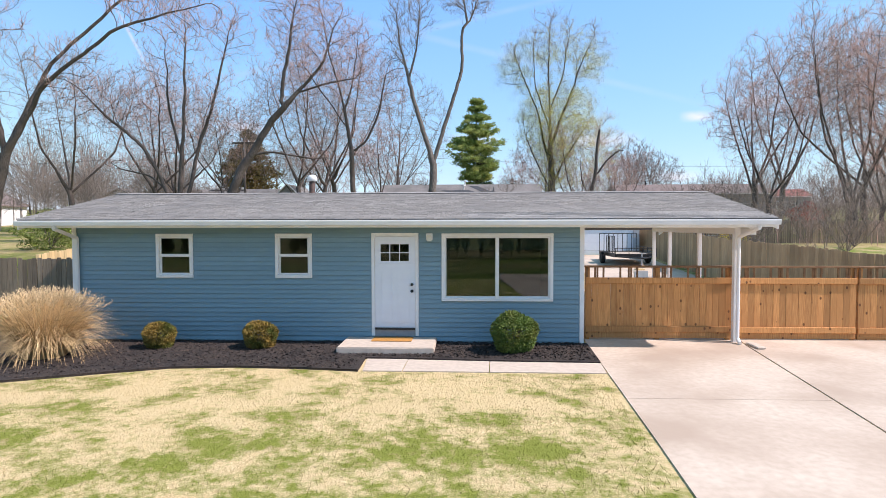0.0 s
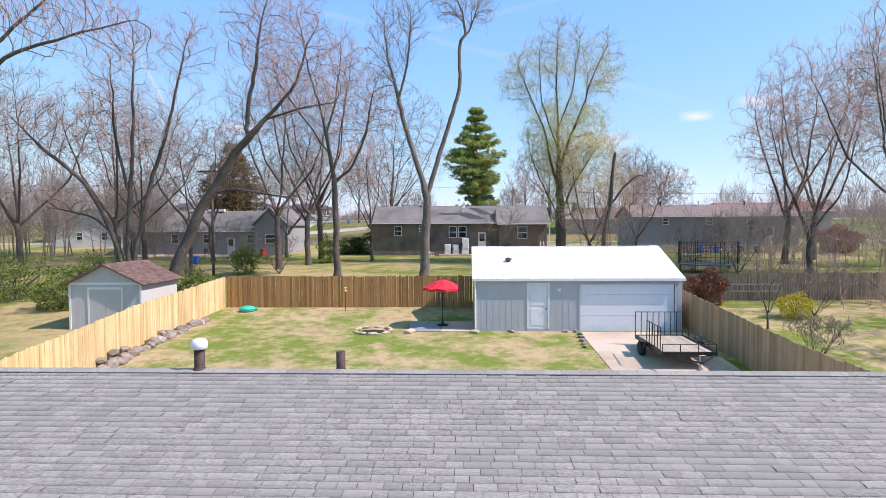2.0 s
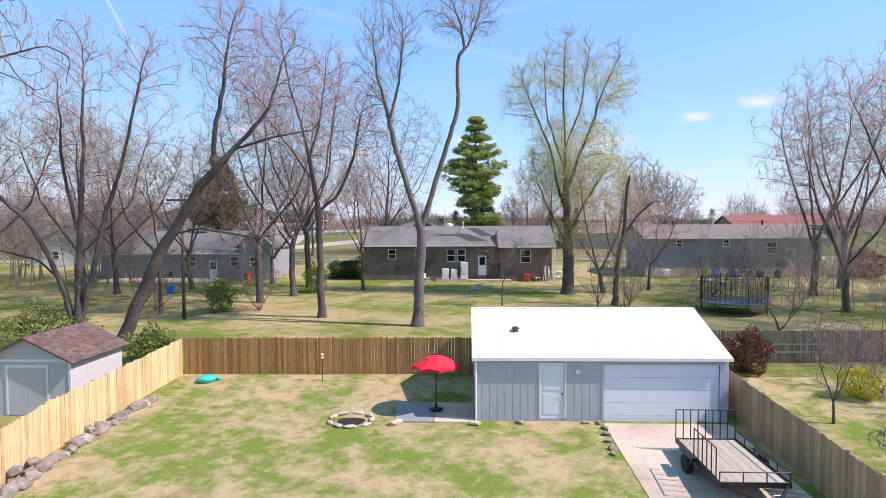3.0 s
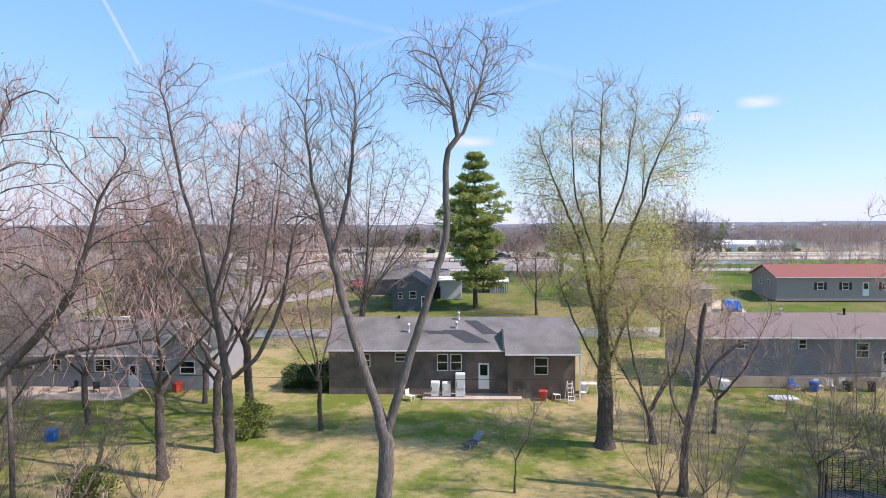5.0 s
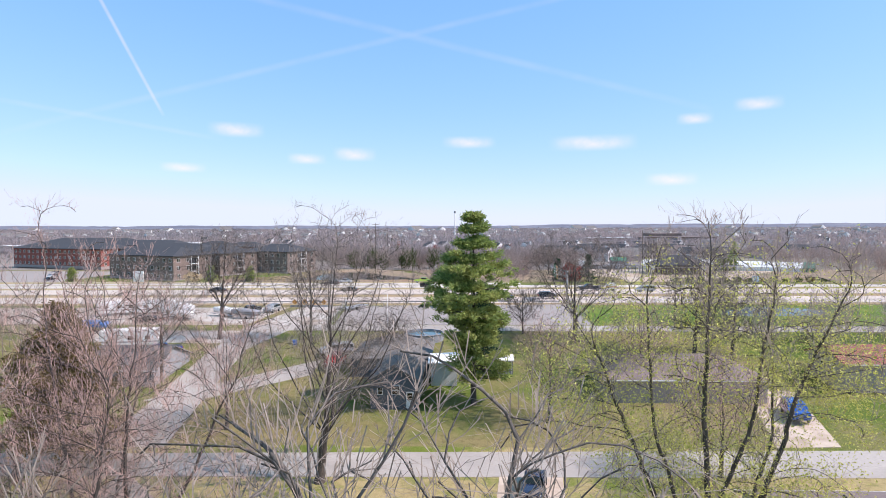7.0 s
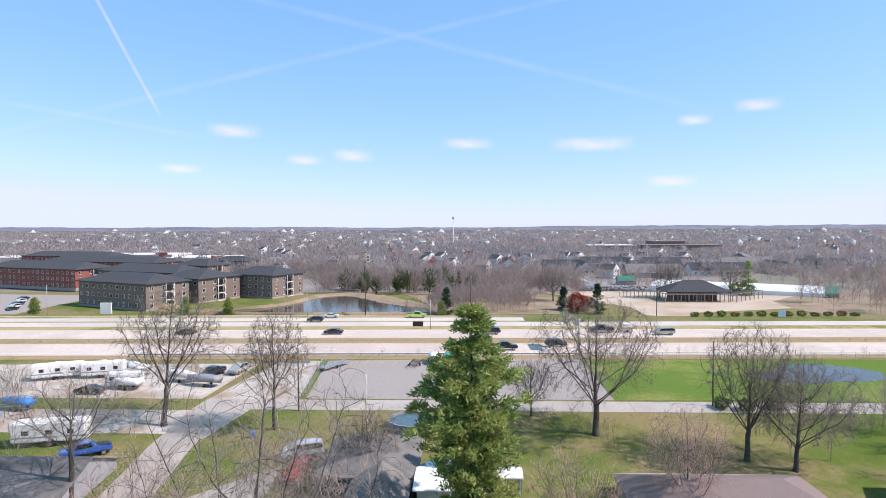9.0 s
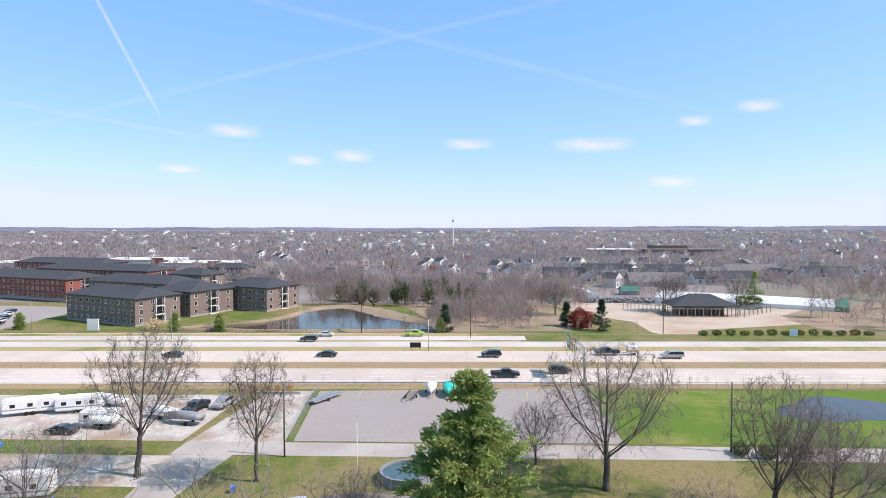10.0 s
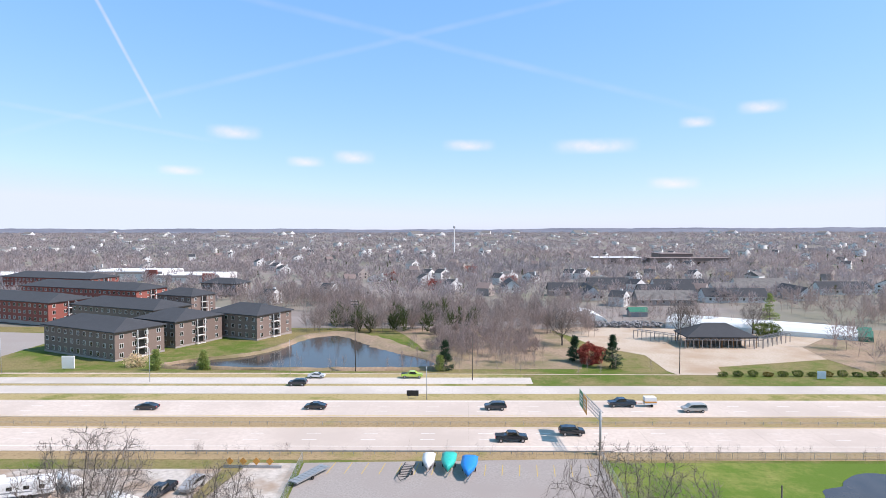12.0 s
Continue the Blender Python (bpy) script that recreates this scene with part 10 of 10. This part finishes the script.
def sky_strip(name, a, b, width, material, label):
    """A flat streak high up, facing the ground viewer."""
    a, b = Vector(a), Vector(b)
    c, d = (a + b) / 2, b - a
    n = (EYE_SKY - c).normalized()
    x = d.normalized()
    y = n.cross(x).normalized()
    bm = bmesh.new()
    h = d.length / 2
    vs = [bm.verts.new(p) for p in ((-h, -width, 0), (h, -width, 0), (h, width, 0), (-h, width, 0))]
    bm.faces.new(vs)
    o = part(name, bm, material)
    m = Matrix((x, y, x.cross(y))).transposed().to_4x4()
    m.translation = c
    o.matrix_world = m
    tagged(o, label, "sky", kind="structure")


sky_strip("vapour_trail", (-2400, 3740, 1700), (-2100, 4185, 800), 17, "trail_sharp", "sharp white vapour trail")
sky_strip("vapour_trail", (1150, 4300, 1715), (-2950, 3680, 600), 30, "trail_soft", "faint spread vapour trail")
sky_strip("vapour_trail", (-2000, 3990, 1690), (1750, 4330, 830), 36, "trail_soft", "faint spread vapour trail")
sky_strip("vapour_trail", (-3100, 3540, 850), (-1750, 4360, 660), 26, "trail_soft", "faint spread vapour trail")
for (x, y, z), w, h in (((967, 4613, 650), 275, 44), ((-1666, 4392, 737), 168, 40), ((35, 4711, 674), 177, 35), ((-845, 4645, 581), 142, 40), ((-1197, 4570, 541), 124, 31), ((1643, 4395, 786), 106, 31), ((2006, 4226, 856), 133, 35), ((1516, 4492, 363), 160, 35), ((-2015, 4278, 454), 133, 27)):
    side = Vector((y, -x, 0)).normalized()
    sky_strip("cloud", Vector((x, y, z)) - side * w * 1.25, Vector((x, y, z)) + side * w * 1.25, h * 1.6, "cloud", "small thin white cloud")
# trees across the road, behind the viewer, which the windows mirror
woods("hedge", 59, 260, (-50, 60, -47, -44), 2.2, 3.4, 30, 0.5, "dense green hedge across the road", "wood_green", 0.5)
woods("woods", 60, 60, (-70, 70, -80, -46), 8, 15, 60, 0.06, "bare trees across the road", "twig_grey")
woods("evergreens", 61, 40, (-70, 70, -70, -44), 4, 9, 60, 0.45, "dark evergreens across the road", "wood_green", 0.4)
